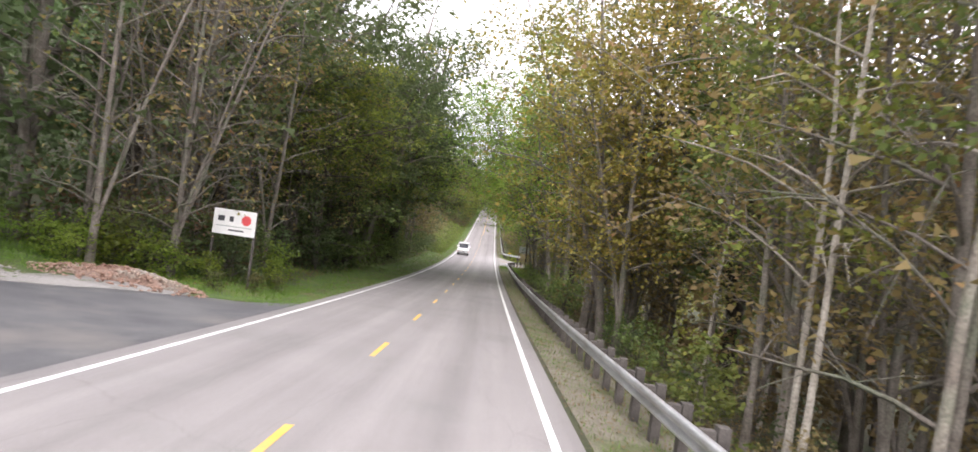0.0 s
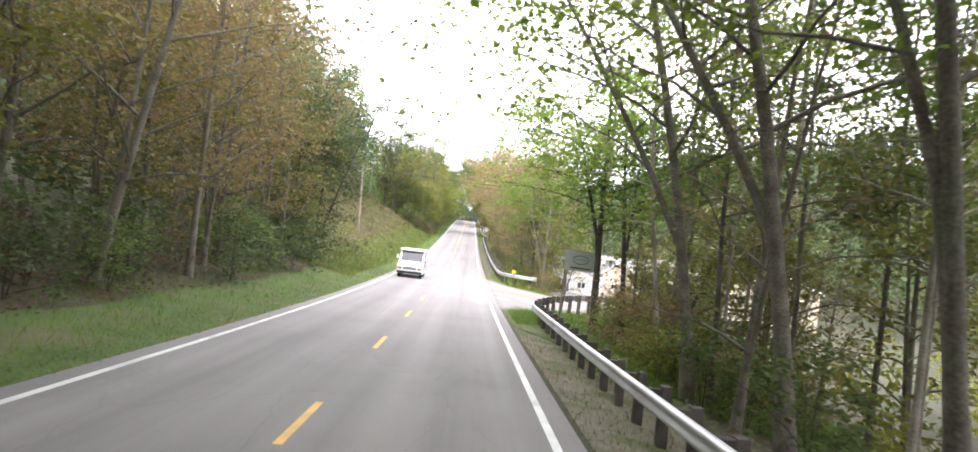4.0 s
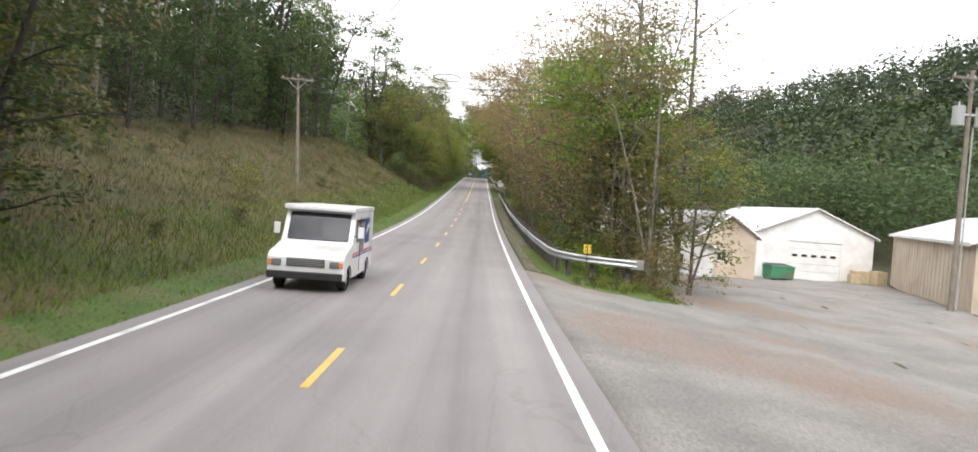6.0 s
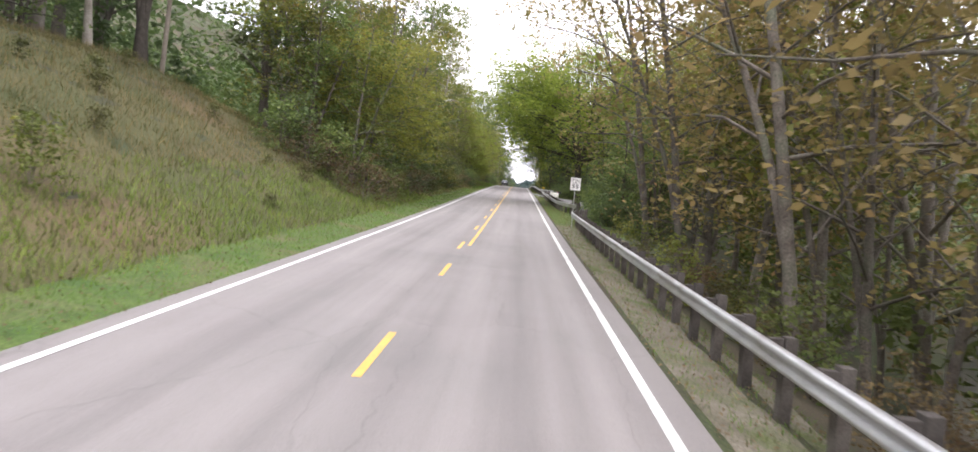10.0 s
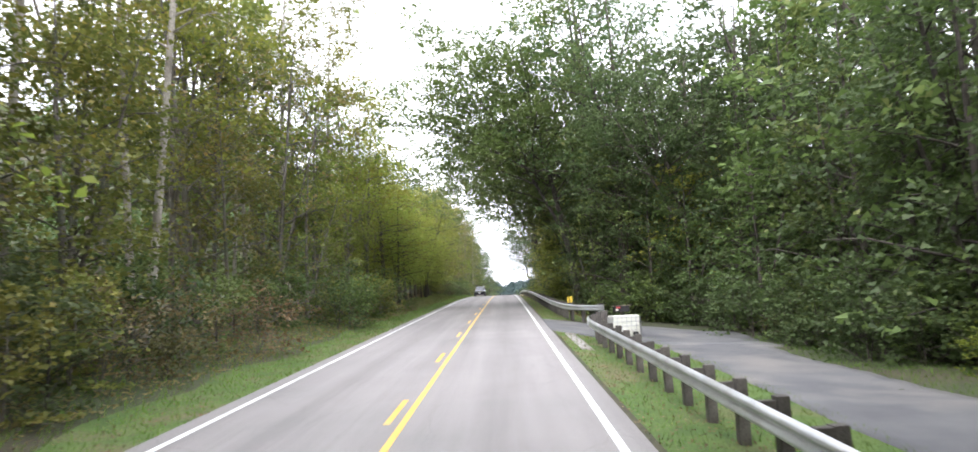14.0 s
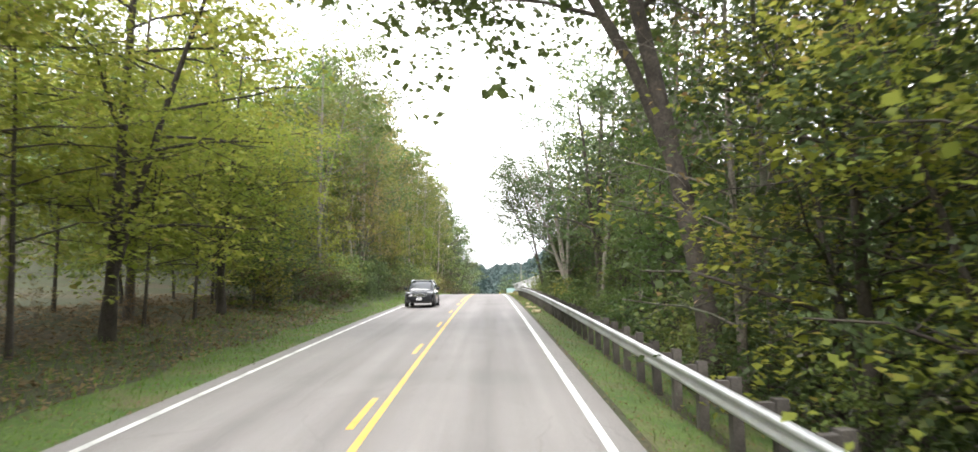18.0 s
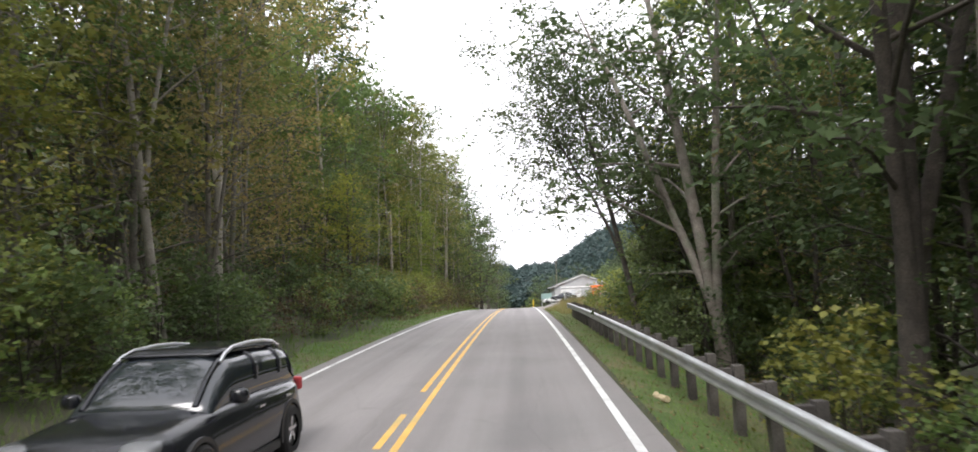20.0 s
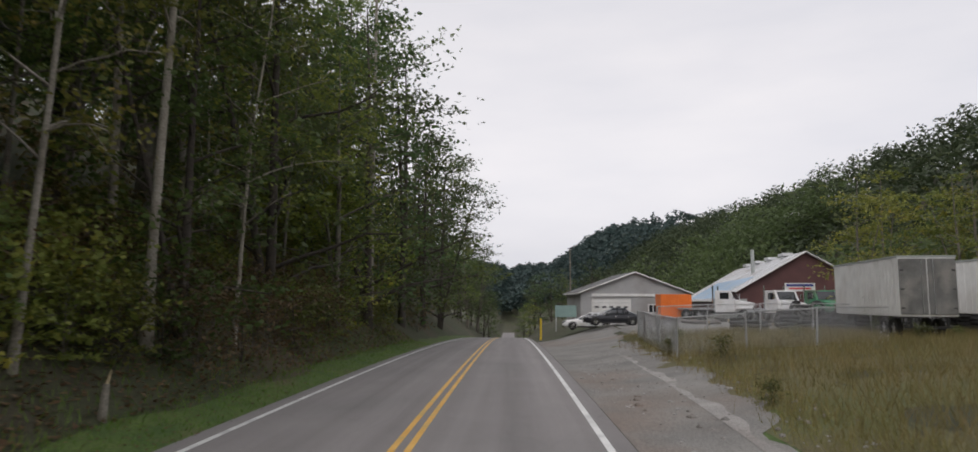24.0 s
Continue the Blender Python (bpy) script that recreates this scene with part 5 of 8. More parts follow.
skip(30.2, 164.2, M_GREEN, "green steel dumpster beside the garage door")
crate(38.4, 165.2, 1.3, 1.1, 1.2, M_LOG, "pale wooden crate stacked by the workshop")
crate(39.8, 164.6, 1.1, 1.0, 1.35, M_LOG, "tall pale wooden crate stacked by the workshop", turn=12)
crate(37.6, 164.6, 0.9, 0.9, 0.9, M_LOG, "small wooden crate stacked by the workshop", turn=-9)
car("parked_car", (13.2, 147.2, gz(13.2, 147.2) + 0.05), 160, "dark small car parked beside the white house", M_BLACK_CAR, 3.9, 1.7, 1.5, 0.95, 0.98, 0.32, (-0.8, -0.2, 1.3, 1.75))

# ---- the plastic tank by the lane ----


def tote(x, y, turn):
    s = thing("bulk_water_tank", (x, y, gz(x, y) - 0.12), "milky plastic bulk tank in a steel cage on a pallet", "tank", turn=turn)
    w, d, h = 1.2, 1.0, 0.88
    part("bottle", box(w - 0.06, d - 0.06, h, (0, 0, 0.16 + h / 2), 0.06), M_TOTE, s, "milky white plastic bottle")
    part("cap", rod((0, 0, h + 0.15), (0, 0, h + 0.2), 0.11, 0.11, 16), M_BLACK, s)
    part("valve", box(0.22, 0.12, 0.12, (0.35, -d / 2 - 0.04, 0.28), 0.02), M_BLACK, s)
    for k in range(5):
        z = 0.22 + k * 0.185
        for sy in (-1, 1):
            part("cage_bar", rod((-w / 2, sy * d / 2, z), (w / 2, sy * d / 2, z), 0.011, 0.011, 6), M_STEEL, s)
        for sx in (-1, 1):
            part("cage_bar", rod((sx * w / 2, -d / 2, z), (sx * w / 2, d / 2, z), 0.011, 0.011, 6), M_STEEL, s)
    for k in np.linspace(-0.5, 0.5, 7):
        for sy in (-1, 1):
            part("cage_bar", rod((k * w, sy * d / 2, 0.12), (k * w, sy * d / 2, 0.97), 0.011, 0.011, 6), M_STEEL, s)
        for sx in (-1, 1):
            part("cage_bar", rod((sx * w / 2, k * d, 0.12), (sx * w / 2, k * d, 0.97), 0.011, 0.011, 6), M_STEEL, s)
    p = part("pallet", box(w, d, 0.03, (0, 0, 0.13)), M_BLACK, s)
    for k in (-0.5, 0, 0.5):
        part("pallet_foot", box(0.14, d, 0.1, (k * (w - 0.14), 0, 0.06)), M_BLACK, p)


tote(7.0, 272.8, 6)


def mailbox(x, y):
    s = thing("mailbox", (x, y, gz(x, y)), "dark mailbox on a pale post by the lane", "mailbox", turn=5)
    part("post", box(0.09, 0.09, 0.85, (0, 0, 0.38), 0.006), M_POLE, s)
    part("box", box(0.78, 0.4, 0.3, (0.02, 0, 0.9), 0.02), M_BLACK, s, "dark weathered box")
    part("shelf", box(0.98, 0.46, 0.035, (0, 0, 1.07), 0.006), M_POLE, s, "flat grey board on top of the box")
    part("flag", box(0.22, 0.012, 0.06, (-0.18, -0.208, 0.97)), M_RED, s, "red flag")
    part("tag", box(0.13, 0.012, 0.09, (-0.26, -0.208, 0.86)), M_TOTE, s, "small white tag")


mailbox(8.0, 279.3)

# ---- rubble, logs, stump ----


def stones(name, label, cx, cy, rx, ry, top, count, mat, size, seed):
    """A heap of broken lumps, joined."""
    r = np.random.default_rng(seed)
    base = np.array([[-1, -1, -1], [1, -1, -1], [1, 1, -1], [-1, 1, -1], [-0.8, -0.7, 1], [0.8, -0.8, 1], [0.7, 0.8, 1], [-0.8, 0.8, 1]], float)
    faces = np.array([[0, 3, 2, 1], [4, 5, 6, 7], [0, 1, 5, 4], [1, 2, 6, 5], [2, 3, 7, 6], [3, 0, 4, 7]])
    vs, fs = [], []
    for k in range(count):
        a, q_ = r.uniform(0, 2 * np.pi), np.sqrt(r.uniform(0, 1))
        x, y = cx + rx * q_ * np.cos(a), cy + ry * q_ * np.sin(a)
        z = gz(x, y) + top * max(0.0, 1 - q_**1.3) + 0.02
        sc = size * r.uniform(0.4, 1.3) * np.array([r.uniform(0.7, 1.3), r.uniform(0.7, 1.3), r.uniform(0.4, 0.8)])
        e = np.array(Euler(r.uniform(-0.7, 0.7, 3).tolist()[:2] + [float(r.uniform(0, 6.3))]).to_matrix())
        vs.append((base * (1 + r.normal(0, 0.12, (8, 3))) * sc) @ e.T + [x, y, z])
        fs.append(faces + 8 * k)
    ob = link_mesh(name, np.concatenate(vs), np.concatenate(fs), mat)
    return tagged(ob, label, "rubble", kind="stuff")


def mound(name, label, cx, cy, rx, ry, top, mat, seed):
    r = np.random.default_rng(seed)
    n, m = 14, 36
    vs = []
    for i in range(n):
        q_ = i / (n - 1)
        for j in range(m):
            a = 2 * np.pi * j / m
            k = 1 + 0.12 * np.sin(3 * a + seed) + 0.07 * np.sin(7 * a)
            x, y = cx + rx * q_ * k * np.cos(a), cy + ry * q_ * k * np.sin(a)
            vs.append((x, y, gz(x, y) + top * (1 - q_**1.3) - 0.06 * (q_ > 0.98) + r.normal(0, 0.025)))
    v = np.array(vs)
    i, j = np.meshgrid(np.arange(n - 1), np.arange(m), indexing="ij")
    a, b = (i * m + j).ravel(), (i * m + (j + 1) % m).ravel()
    ob = link_mesh(name, v, np.stack([a, b, b + m, a + m], -1), mat, smooth=True)
    return tagged(ob, label, "heap")


mound("earth_mound", "low red-brown mound of broken brick earth beside the side road", -9.3, 22.0, 2.3, 1.4, 0.42, M_BRICK, 1)
stones("broken_brick", "broken red lumps on the rubble heap", -9.3, 21.6, 2.9, 1.7, 0.42, 520, M_BRICK, 0.045, 2)
stones("loose_gravel", "pale stones and sand beside the rubble heap", -13.2, 18.6, 3.2, 1.8, 0.12, 300, M_GRAVEL, 0.04, 8)
stones("loose_gravel", "loose stones on the yard's broken apron", 6.5, 440, 2.3, 14, 0.0, 260, M_GRAVEL, 0.05, 4)
stones("loose_gravel", "loose stones along the guard rail", 4.7, 150, 0.5, 22, 0.0, 300, M_GRAVEL, 0.035, 6)


def log(x, y, length, r, turn, label, mat=M_LOG, lift=0.0):
    s = thing("fallen_log", (x, y, gz(x, y) + r * 0.8 + lift), label, "log", "fallen wood", turn)
    n = 7
    p = np.stack([np.linspace(-length / 2, length / 2, n), 0.04 * np.sin(np.arange(n) * 1.7), 0.02 * np.cos(np.arange(n))], -1)
    v, f = tube(p, r * np.array([0.9, 1, 0.95, 1.05, 0.95, 0.9, 0.7]), 9)
    link_mesh("trunk_piece", v, f, mat, s, smooth=True)
    part("cut_end", rod((-length / 2 - 0.006, 0, 0.02), (-length / 2 + 0.02, 0, 0.02), r * 0.88, r * 0.88, 9), M_LOG, s)


log(4.45, 357.4, 0.9, 0.07, 70, "pale split log on the verge")
log(4.75, 357.9, 0.7, 0.06, 110, "pale split log on the verge")
log(4.6, 352.2, 0.5, 0.12, 30, "short cut log on the verge")
log(4.7, 363.0, 0.8, 0.07, 95, "thin pale log on the verge")
log(-5.4, 347.0, 1.6, 0.05, 75, "grey fallen branch on the verge", M_BARK)
log(-5.9, 351.5, 1.1, 0.05, 60, "grey fallen branch on the verge", M_BARK)
log(-8.0, 411.5, 2.4, 0.05, 40, "pale broken branch by the utility pole", M_BARK_PALE, 0.15)
log(-6.6, 409.0, 1.7, 0.04, 120, "pale broken branch by the utility pole", M_BARK_PALE, 0.1)
log(9.0, 90.0, 3.0, 0.12, 70, "fallen trunk below the guard rail", M_BARK)


def stump(x, y, h, r):
    s = thing("snapped_stump", (x, y, gz(x, y) - 0.1), "pale snapped tree stump on the bank", "stump")
    bm = rod((0, 0, 0), (0.05, 0.0, h), r, r * 0.6, 9)
    part("wood", bm, M_BARK_PALE, s)
    part("splinter", rod((0.05, 0, h - 0.05), (0.12, 0.02, h + 0.25), r * 0.4, 0.01, 5), M_LOG, s)


stump(-5.6, 431.5, 0.75, 0.09)
stump(10.4, 44.0, 2.3, 0.16)
bm_ = None
for k, (dx, tilt) in enumerate(((-0.5, 28), (0.5, -24), (1.1, -38))):
    x, y = -8.6 + dx, 410.4
    s = thing("leaning_branch", (x, y, gz(x, y)), "pale bare branch leaning by the utility pole", "branch", "fallen wood")
    part("stick", rod((0, 0, -0.1), (math.sin(radians(tilt)) * 3.2, 0.4, 2.9), 0.05, 0.02, 7), M_BARK_PALE, s)

# ---- the truck yard ----
building("yard_office", "grey gabled yard building with white trim", 15.3, 501.5, 2, 12.0, 13, 8.4, 11.6, 13.8, M_GREY_WALL, M_SHINGLE, over=0.4, door=(-2.6, 4.4, 2.6), windows=((2.0, 1.0, 1.0, 0.9),))
part("banner", box(7.0, 0.05, 0.3, (-1.3, -6.58, 2.95)), M_WHITE, bpy.data.objects["yard_office"])
bb = building("main_workshop", "large maroon workshop with a white and blue metal roof", 37.0, 515, -9, 17, 44, 8.9, 11.0, 16.0, M_MAROON, M_METAL_ROOF, over=0.5, windows=((5.2, 0.6, 1.6, 1.2),))
# the lower courses of the roof are blue sheets
ang = math.atan2(5.0, 8.5)
m_ = Matrix.Translation((-6.55, -2, 2.1 + 5.0 - 5.0 * 6.55 / 8.5 + 0.165)) @ Matrix.Rotation(-ang, 4, "Y")
bm_ = bmesh.new()
bmesh.ops.create_cube(bm_, size=1, matrix=m_ @ Matrix.Diagonal((5.0, 30, 0.03, 1)))
part("roof_sheet", bm_, M_BLUE_ROOF, bb, "pale blue roof sheets")
part("stack", rod((-3.2, -10, 4.5), (-3.2, -10, 8.3), 0.22, 0.22, 12), M_SIGN_GREY, bb, "grey flue stack")
for k in range(4):
    part("ridge_vent", box(1.2, 2.4, 0.35, (-0.2, -14 + 8 * k, 7.35), 0.05), M_METAL_ROOF, bb)
sg = thing("company_sign", (28.4, 482.6, gz(28.4, 482.6)), "white and purple company sign on posts", "sign board", turn=-12)
zt = 12.4 - gz(28.4, 482.6)
part("panel", box(2.6, 0.1, 0.75, (0, 0, zt - 0.38), 0.02), M_WHITE, sg)
part("panel_band", box(2.3, 0.02, 0.22, (0, -0.062, zt - 0.2)), M_BLUE, sg)
part("lettering_bar", box(1.9, 0.02, 0.16, (0, -0.062, zt - 0.5)), M_RED, sg)
for dx in (-1.0, 1.0):
    part("post", box(0.12, 0.12, zt + 0.3, (dx, 0.115, (zt - 0.3) / 2)), M_STEEL, sg)


M_DOOR_GREY = surface("weathered_grey_doors", (0.10, 0.10, 0.095), (0.19, 0.19, 0.18), 1.5, 0.75, 0, 30, 0.1, 0.15, (0.25, 0.24, 0.22), 0.8)


def trailer(x, y, turn, length, label, end_mat):
    """A box trailer, its doors facing -y."""
    s = thing("box_trailer", (x, y, gz(x, y)), label, "trailer", "box trailers", turn)
    w, z0, z1 = 2.55, 1.1, 3.95
    part("box", box(w, length, z1 - z0, (0, length / 2, (z0 + z1) / 2), 0.03), M_WHITE, s, "ribbed white box")
    for k in np.arange(0.25, length, 0.42):
        for sx in (-1, 1):
            part("rib", box(0.03, 0.05, z1 - z0 - 0.2, (sx * (w / 2 + 0.014), k, (z0 + z1) / 2)), M_WHITE, s)
    part("top_rail", box(w + 0.06, length + 0.04, 0.1, (0, length / 2, z1), 0.015), M_SIGN_GREY, s)
    for sx in (-1, 1):
        d = part("door", box(w / 2 - 0.06, 0.05, z1 - z0 - 0.2, (sx * w / 4, -0.03, (z0 + z1) / 2), 0.01), end_mat, s)
        part("lock_rod", rod((sx * 0.25, -0.075, z0 + 0.15), (sx * 0.25, -0.075, z1 - 0.15), 0.02, 0.02, 6), M_STEEL, d)
        for zz in (0.4, 1.3, 2.2):
            part("hinge", box(0.16, 0.03, 0.06, (sx * (w / 2 - 0.14), -0.065, z0 + zz)), M_BLACK, d)
        part("landing_leg", box(0.12, 0.12, z0, (sx * 0.8, length - 1.6, z0 / 2)), M_BLACK, s)
        for yy in (1.4, 2.6):
            wheel(s, sx * 0.95, yy, 0.5, 0.3, rim=M_STEEL)
    part("under_ride_bar", box(2.2, 0.1, 0.1, (0, 0.05, 0.6)), M_BLACK, s)
    for sx in (-0.8, 0.8):
        part("bar_strut", box(0.08, 0.08, 0.5, (sx, 0.05, 0.85)), M_BLACK, s)


trailer(21.6, 452.0, -8, 9.2, "weathered white box trailer with grey rear doors", M_DOOR_GREY)
trailer(28.2, 453.0, 6, 11.0, "white box trailer with pale doors", M_WHITE)


def yard_truck(x, y, turn, label, paint):
    """A bonneted heavy truck that faces -y."""
    s = thing("heavy_truck", (x, y, gz(x, y) + 0.05), label, "truck", "yard trucks", turn)
    part("bonnet", slab([(-3.2, 0.75), (-1.7, 0.75), (-1.7, 1.85), (-3.0, 1.65), (-3.2, 1.4)], 0.8, lambda z: 0.06 * max(0, z - 1)), paint, s)
    part("cab", slab([(-1.75, 0.75), (0.1, 0.75), (0.1, 2.75), (-1.25, 2.75), (-1.7, 1.9)], 1.1, lambda z: 0.05 * max(0, z - 1.6)), paint, s)
    part("windscreen", box(1.75, 0.02, 0.82, (0, -1.50, 2.28), 0.01, Matrix.Rotation(-0.48, 4, "X")), M_GLASS, s)
    part("grille", box(1.0, 0.04, 0.8, (0, -3.22, 1.12), 0.02), M_CHROME, s)
    part("bumper", box(2.2, 0.16, 0.35, (0, -3.3, 0.6), 0.04), M_CHROME, s)
    part("chassis", box(0.8, 6.4, 0.25, (0, 0.2, 0.75)), M_BLACK, s)
    part("flat_bed", box(2.4, 3.4, 0.15, (0, 1.9, 1.05), 0.02), M_STEEL, s)
    for sx in (-1, 1):
        part("side_window", box(0.02, 0.8, 0.6, (sx * 1.068, -0.75, 2.25)), M_GLASS, s)
        part("headlight", box(0.3, 0.06, 0.2, (sx * 0.9, -3.2, 1.1), 0.02), M_LAMP, s)
        part("fender", box(0.45, 1.3, 0.12, (sx * 0.95, -2.4, 1.12), 0.04), paint, s)
        part("mirror", box(0.12, 0.08, 0.45, (sx * 1.35, -1.6, 2.2), 0.02), M_CHROME, s)
        part("mirror_arm", rod((sx * 1.05, -1.55, 2.1), (sx * 1.35, -1.6, 2.15), 0.02, 0.02, 6), M_BLACK, s)
        part("stack", rod((sx * 1.0, 0.3, 0.9), (sx * 1.0, 0.3, 3.2), 0.07, 0.07, 10), M_CHROME, s)
        for yy in (-2.4, 1.6, 2.8):
            wheel(s, sx * 0.95, yy, 0.5, 0.3, rim=M_STEEL)


yard_truck(25.6, 481.0, 14, "white bonneted truck parked in the yard", M_WHITE_CAR)
yard_truck(29.4, 481.5, 8, "green and white truck parked in the yard", M_GREEN)
yard_truck(21.4, 484.0, 60, "white tow truck parked side-on in the yard", M_WHITE_CAR)


def container(x, y, sx, sy, sz, mat, label, name, turn=0):
    s = thing(name, (x, y, gz(x, y) + 0.05), label, "container", turn=turn)
    part("shell", box(sx, sy, sz, (0, 0, sz / 2 + 0.12), 0.03), mat, s)
    for k in np.arange(-sx / 2 + 0.2, sx / 2, 0.3):
        part("rib", box(0.08, 0.04, sz - 0.2, (k, -sy / 2 - 0.018, sz / 2 + 0.12)), mat, s)
    for ax in (-1, 1):
        part("skid", box(0.15, sy, 0.14, (ax * (sx / 2 - 0.3), 0, 0.07)), M_BLACK, s)
        part("corner_post", box(0.12, 0.05, sz, (ax * (sx / 2 - 0.06), -sy / 2 - 0.022, sz / 2 + 0.12)), mat, s)


container(17.7, 486.5, 2.9, 2.4, 2.3, M_ORANGE, "bright orange steel container in the yard", "orange_container")
container(23.5, 487.5, 2.4, 2.4, 1.9, M_SIGN_GREY, "grey steel tank box in the yard", "steel_container", 10)


def board(x, y, w, z0, z1, mat, label, turn=0):
    s = thing("yard_board", (x, y, gz(x, y)), label, "sign board", turn=turn)
    b0 = gz(x, y)
    part("face", box(w, 0.06, z1 - z0, (0, 0, (z0 + z1) / 2 - b0), 0.01), mat, s)
    for dx in (-w / 2 + 0.1, w / 2 - 0.1):
        part("post", box(0.1, 0.1, z1 - b0 + 0.2, (dx, 0.085, (z1 - b0 - 0.2) / 2)), M_STEEL, s)


board(7.5, 490.0, 2.2, 9.0, 10.2, M_TEAL, "teal board on posts beside the yard building")
bp_ = thing("bollard", (4.57, 482.0, gz(4.57, 482.0)), "yellow painted steel bollard at the road's edge", "bollard")
part("shaft", rod((0, 0, -0.2), (0, 0, 1.95), 0.09, 0.09, 12), M_YELLOW, bp_)
part("cap", rod((0, 0, 1.95), (0, 0, 2.0), 0.09, 0.04, 12), M_YELLOW, bp_)


def fence(points, label, high=1.75, mesh=True, rail=True):
    """Steel posts with a top rail and a net of crossed wires between them."""
    s = thing("chain_link_fence", (0, 0, 0), label, "fence", "yard fences")
    wires = []
    for (x0, y0), (x1, y1) in zip(points, points[1:]):
        a, b = np.array((x0, y0, gz(x0, y0))), np.array((x1, y1, gz(x1, y1)))
        part("post", rod((x0, y0, a[2] - 0.2), (x0 + random.gauss(0, 0.05), y0, a[2] + high), 0.045, 0.045, 8), M_STEEL, s)
        if rail:
            part("top_rail", rod((x0, y0, a[2] + high - 0.03), (x1, y1, b[2] + high - 0.03 - random.uniform(0, 0.1)), 0.025, 0.025, 6), M_STEEL, s)
        if mesh:
            n = int(np.linalg.norm(b - a) / 0.14)
            k = int(high / 0.14)
            for i in range(-k, n):
                for sg_ in (0, 1):
                    i0, i1 = max(i, 0), min(i + k, n)
                    if i1 <= i0:
                        continue
                    z0, z1 = (i0 - i) * 0.14, (i1 - i) * 0.14
                    if sg_:
                        z0, z1 = high - z0, high - z1
                    p0, p1 = a + (b - a) * i0 / n, a + (b - a) * i1 / n
                    wires.append(tube(np.array([p0 + [0, 0, z0], p1 + [0, 0, z1]]), [0.006, 0.006], 3))
    if wires:
        v, f = join(wires)
        w_ = link_mesh("wire_net", v, f, M_STEEL, s)
    return s


random.seed(8)
fence([(10.4, 459.5), (13.2, 459.3), (16.2, 459.0), (19.2, 459.0), (22.4, 458.8), (25.6, 458.6), (28.8, 458.4)], "grey chain-link fence along the yard's edge")
fence([(10.8, 412.4), (10.9, 417), (11.0, 421.7), (11.05, 426.4), (11.1, 427.0)], "broken steel fence with a sagging top rail in the weeds", 1.0, mesh=False)
fence([(9.3, 459.4), (9.0, 456), (8.65, 451), (8.3, 446), (11.2, 446.6), (14.2, 447.2), (17.2, 447.4)], "slack chain-link fence in the long grass before the yard", 1.6)
fence([(11.4, 396), (11.7, 400), (12.0, 404), (12.2, 408), (12.4, 412)], "steel fence overgrown by vines", 1.9, mesh=False)


def tyre_stack(x, y, n, turn):
    s = thing("tyre_stack", (x, y, gz(x, y)), "stack of worn black tyres", "tyres", "stacks of tyres", turn)
    for k in range(n):
        bm = bmesh.new()
        m_, q_ = 18, 8
        R_, r_ = 0.38, 0.14
        vv = [[bm.verts.new(((R_ + r_ * math.cos(b)) * math.cos(a), (R_ + r_ * math.cos(b)) * math.sin(a), r_ * 0.8 * math.sin(b))) for b in np.linspace(0, 2 * math.pi, q_, endpoint=False)] for a in np.linspace(0, 2 * math.pi, m_, endpoint=False)]
        for i in range(m_):
            for j in range(q_):
                bm.faces.new((vv[i][j], vv[(i + 1) % m_][j], vv[(i + 1) % m_][(j + 1) % q_], vv[i][(j + 1) % q_]))
        t = part("tyre", bm, M_RUBBER, s, smooth=True)
        t.matrix_basis = pose(random.uniform(-0.08, 0.08), random.uniform(-0.08, 0.08), 0.11 + 0.22 * k, random.uniform(-4, 4), random.uniform(-4, 4), 0)
    return s


for k in range(22):
    tyre_stack(16 + k * 0.95 + random.uniform(-0.3, 0.3), 461.5 + random.uniform(-0.8, 1.6), random.choice((2, 3, 3, 4, 5)), random.uniform(0, 360))
for k in range(14):
    x, y = 15 + random.uniform(0, 20), 465 + random.uniform(-1, 7)
    log(x, y, random.uniform(1.2, 3.0), random.uniform(0.08, 0.2), random.uniform(0, 180), "dark scrap timber lying in the yard", random.choice((M_POST, M_BARK_DARK)), random.uniform(0, 0.4))


def old_tyre(x, y, z, tilt, turn, r):
    ob = new("old_tyre", TYRE_MESH)
    ob.matrix_basis = pose(x, y, gz(x, y) + z, tilt, 0, turn) @ Matrix.Diagonal((r, r, r, 1))
    tagged(ob, "worn black tyre thrown on a heap", "tyre", "heap of old tyres")


def tyre_ring():
    bm = bmesh.new()
    prof = [(0.62, -0.24), (0.9, -0.27), (1.0, -0.2), (1.0, 0.2), (0.9, 0.27), (0.62, 0.24), (0.66, 0.0)]
    n = 16
    rings = [[bm.verts.new((a * math.cos(q_), a * math.sin(q_), h)) for a, h in prof] for q_ in np.linspace(0, 2 * math.pi, n, endpoint=False)]
    for i in range(n):
        for j in range(len(prof)):
            k = (j + 1) % len(prof)
            bm.faces.new((rings[i][j], rings[i][k], rings[(i + 1) % n][k], rings[(i + 1) % n][j]))
    return shared("old_tyre", bm, M_RUBBER)


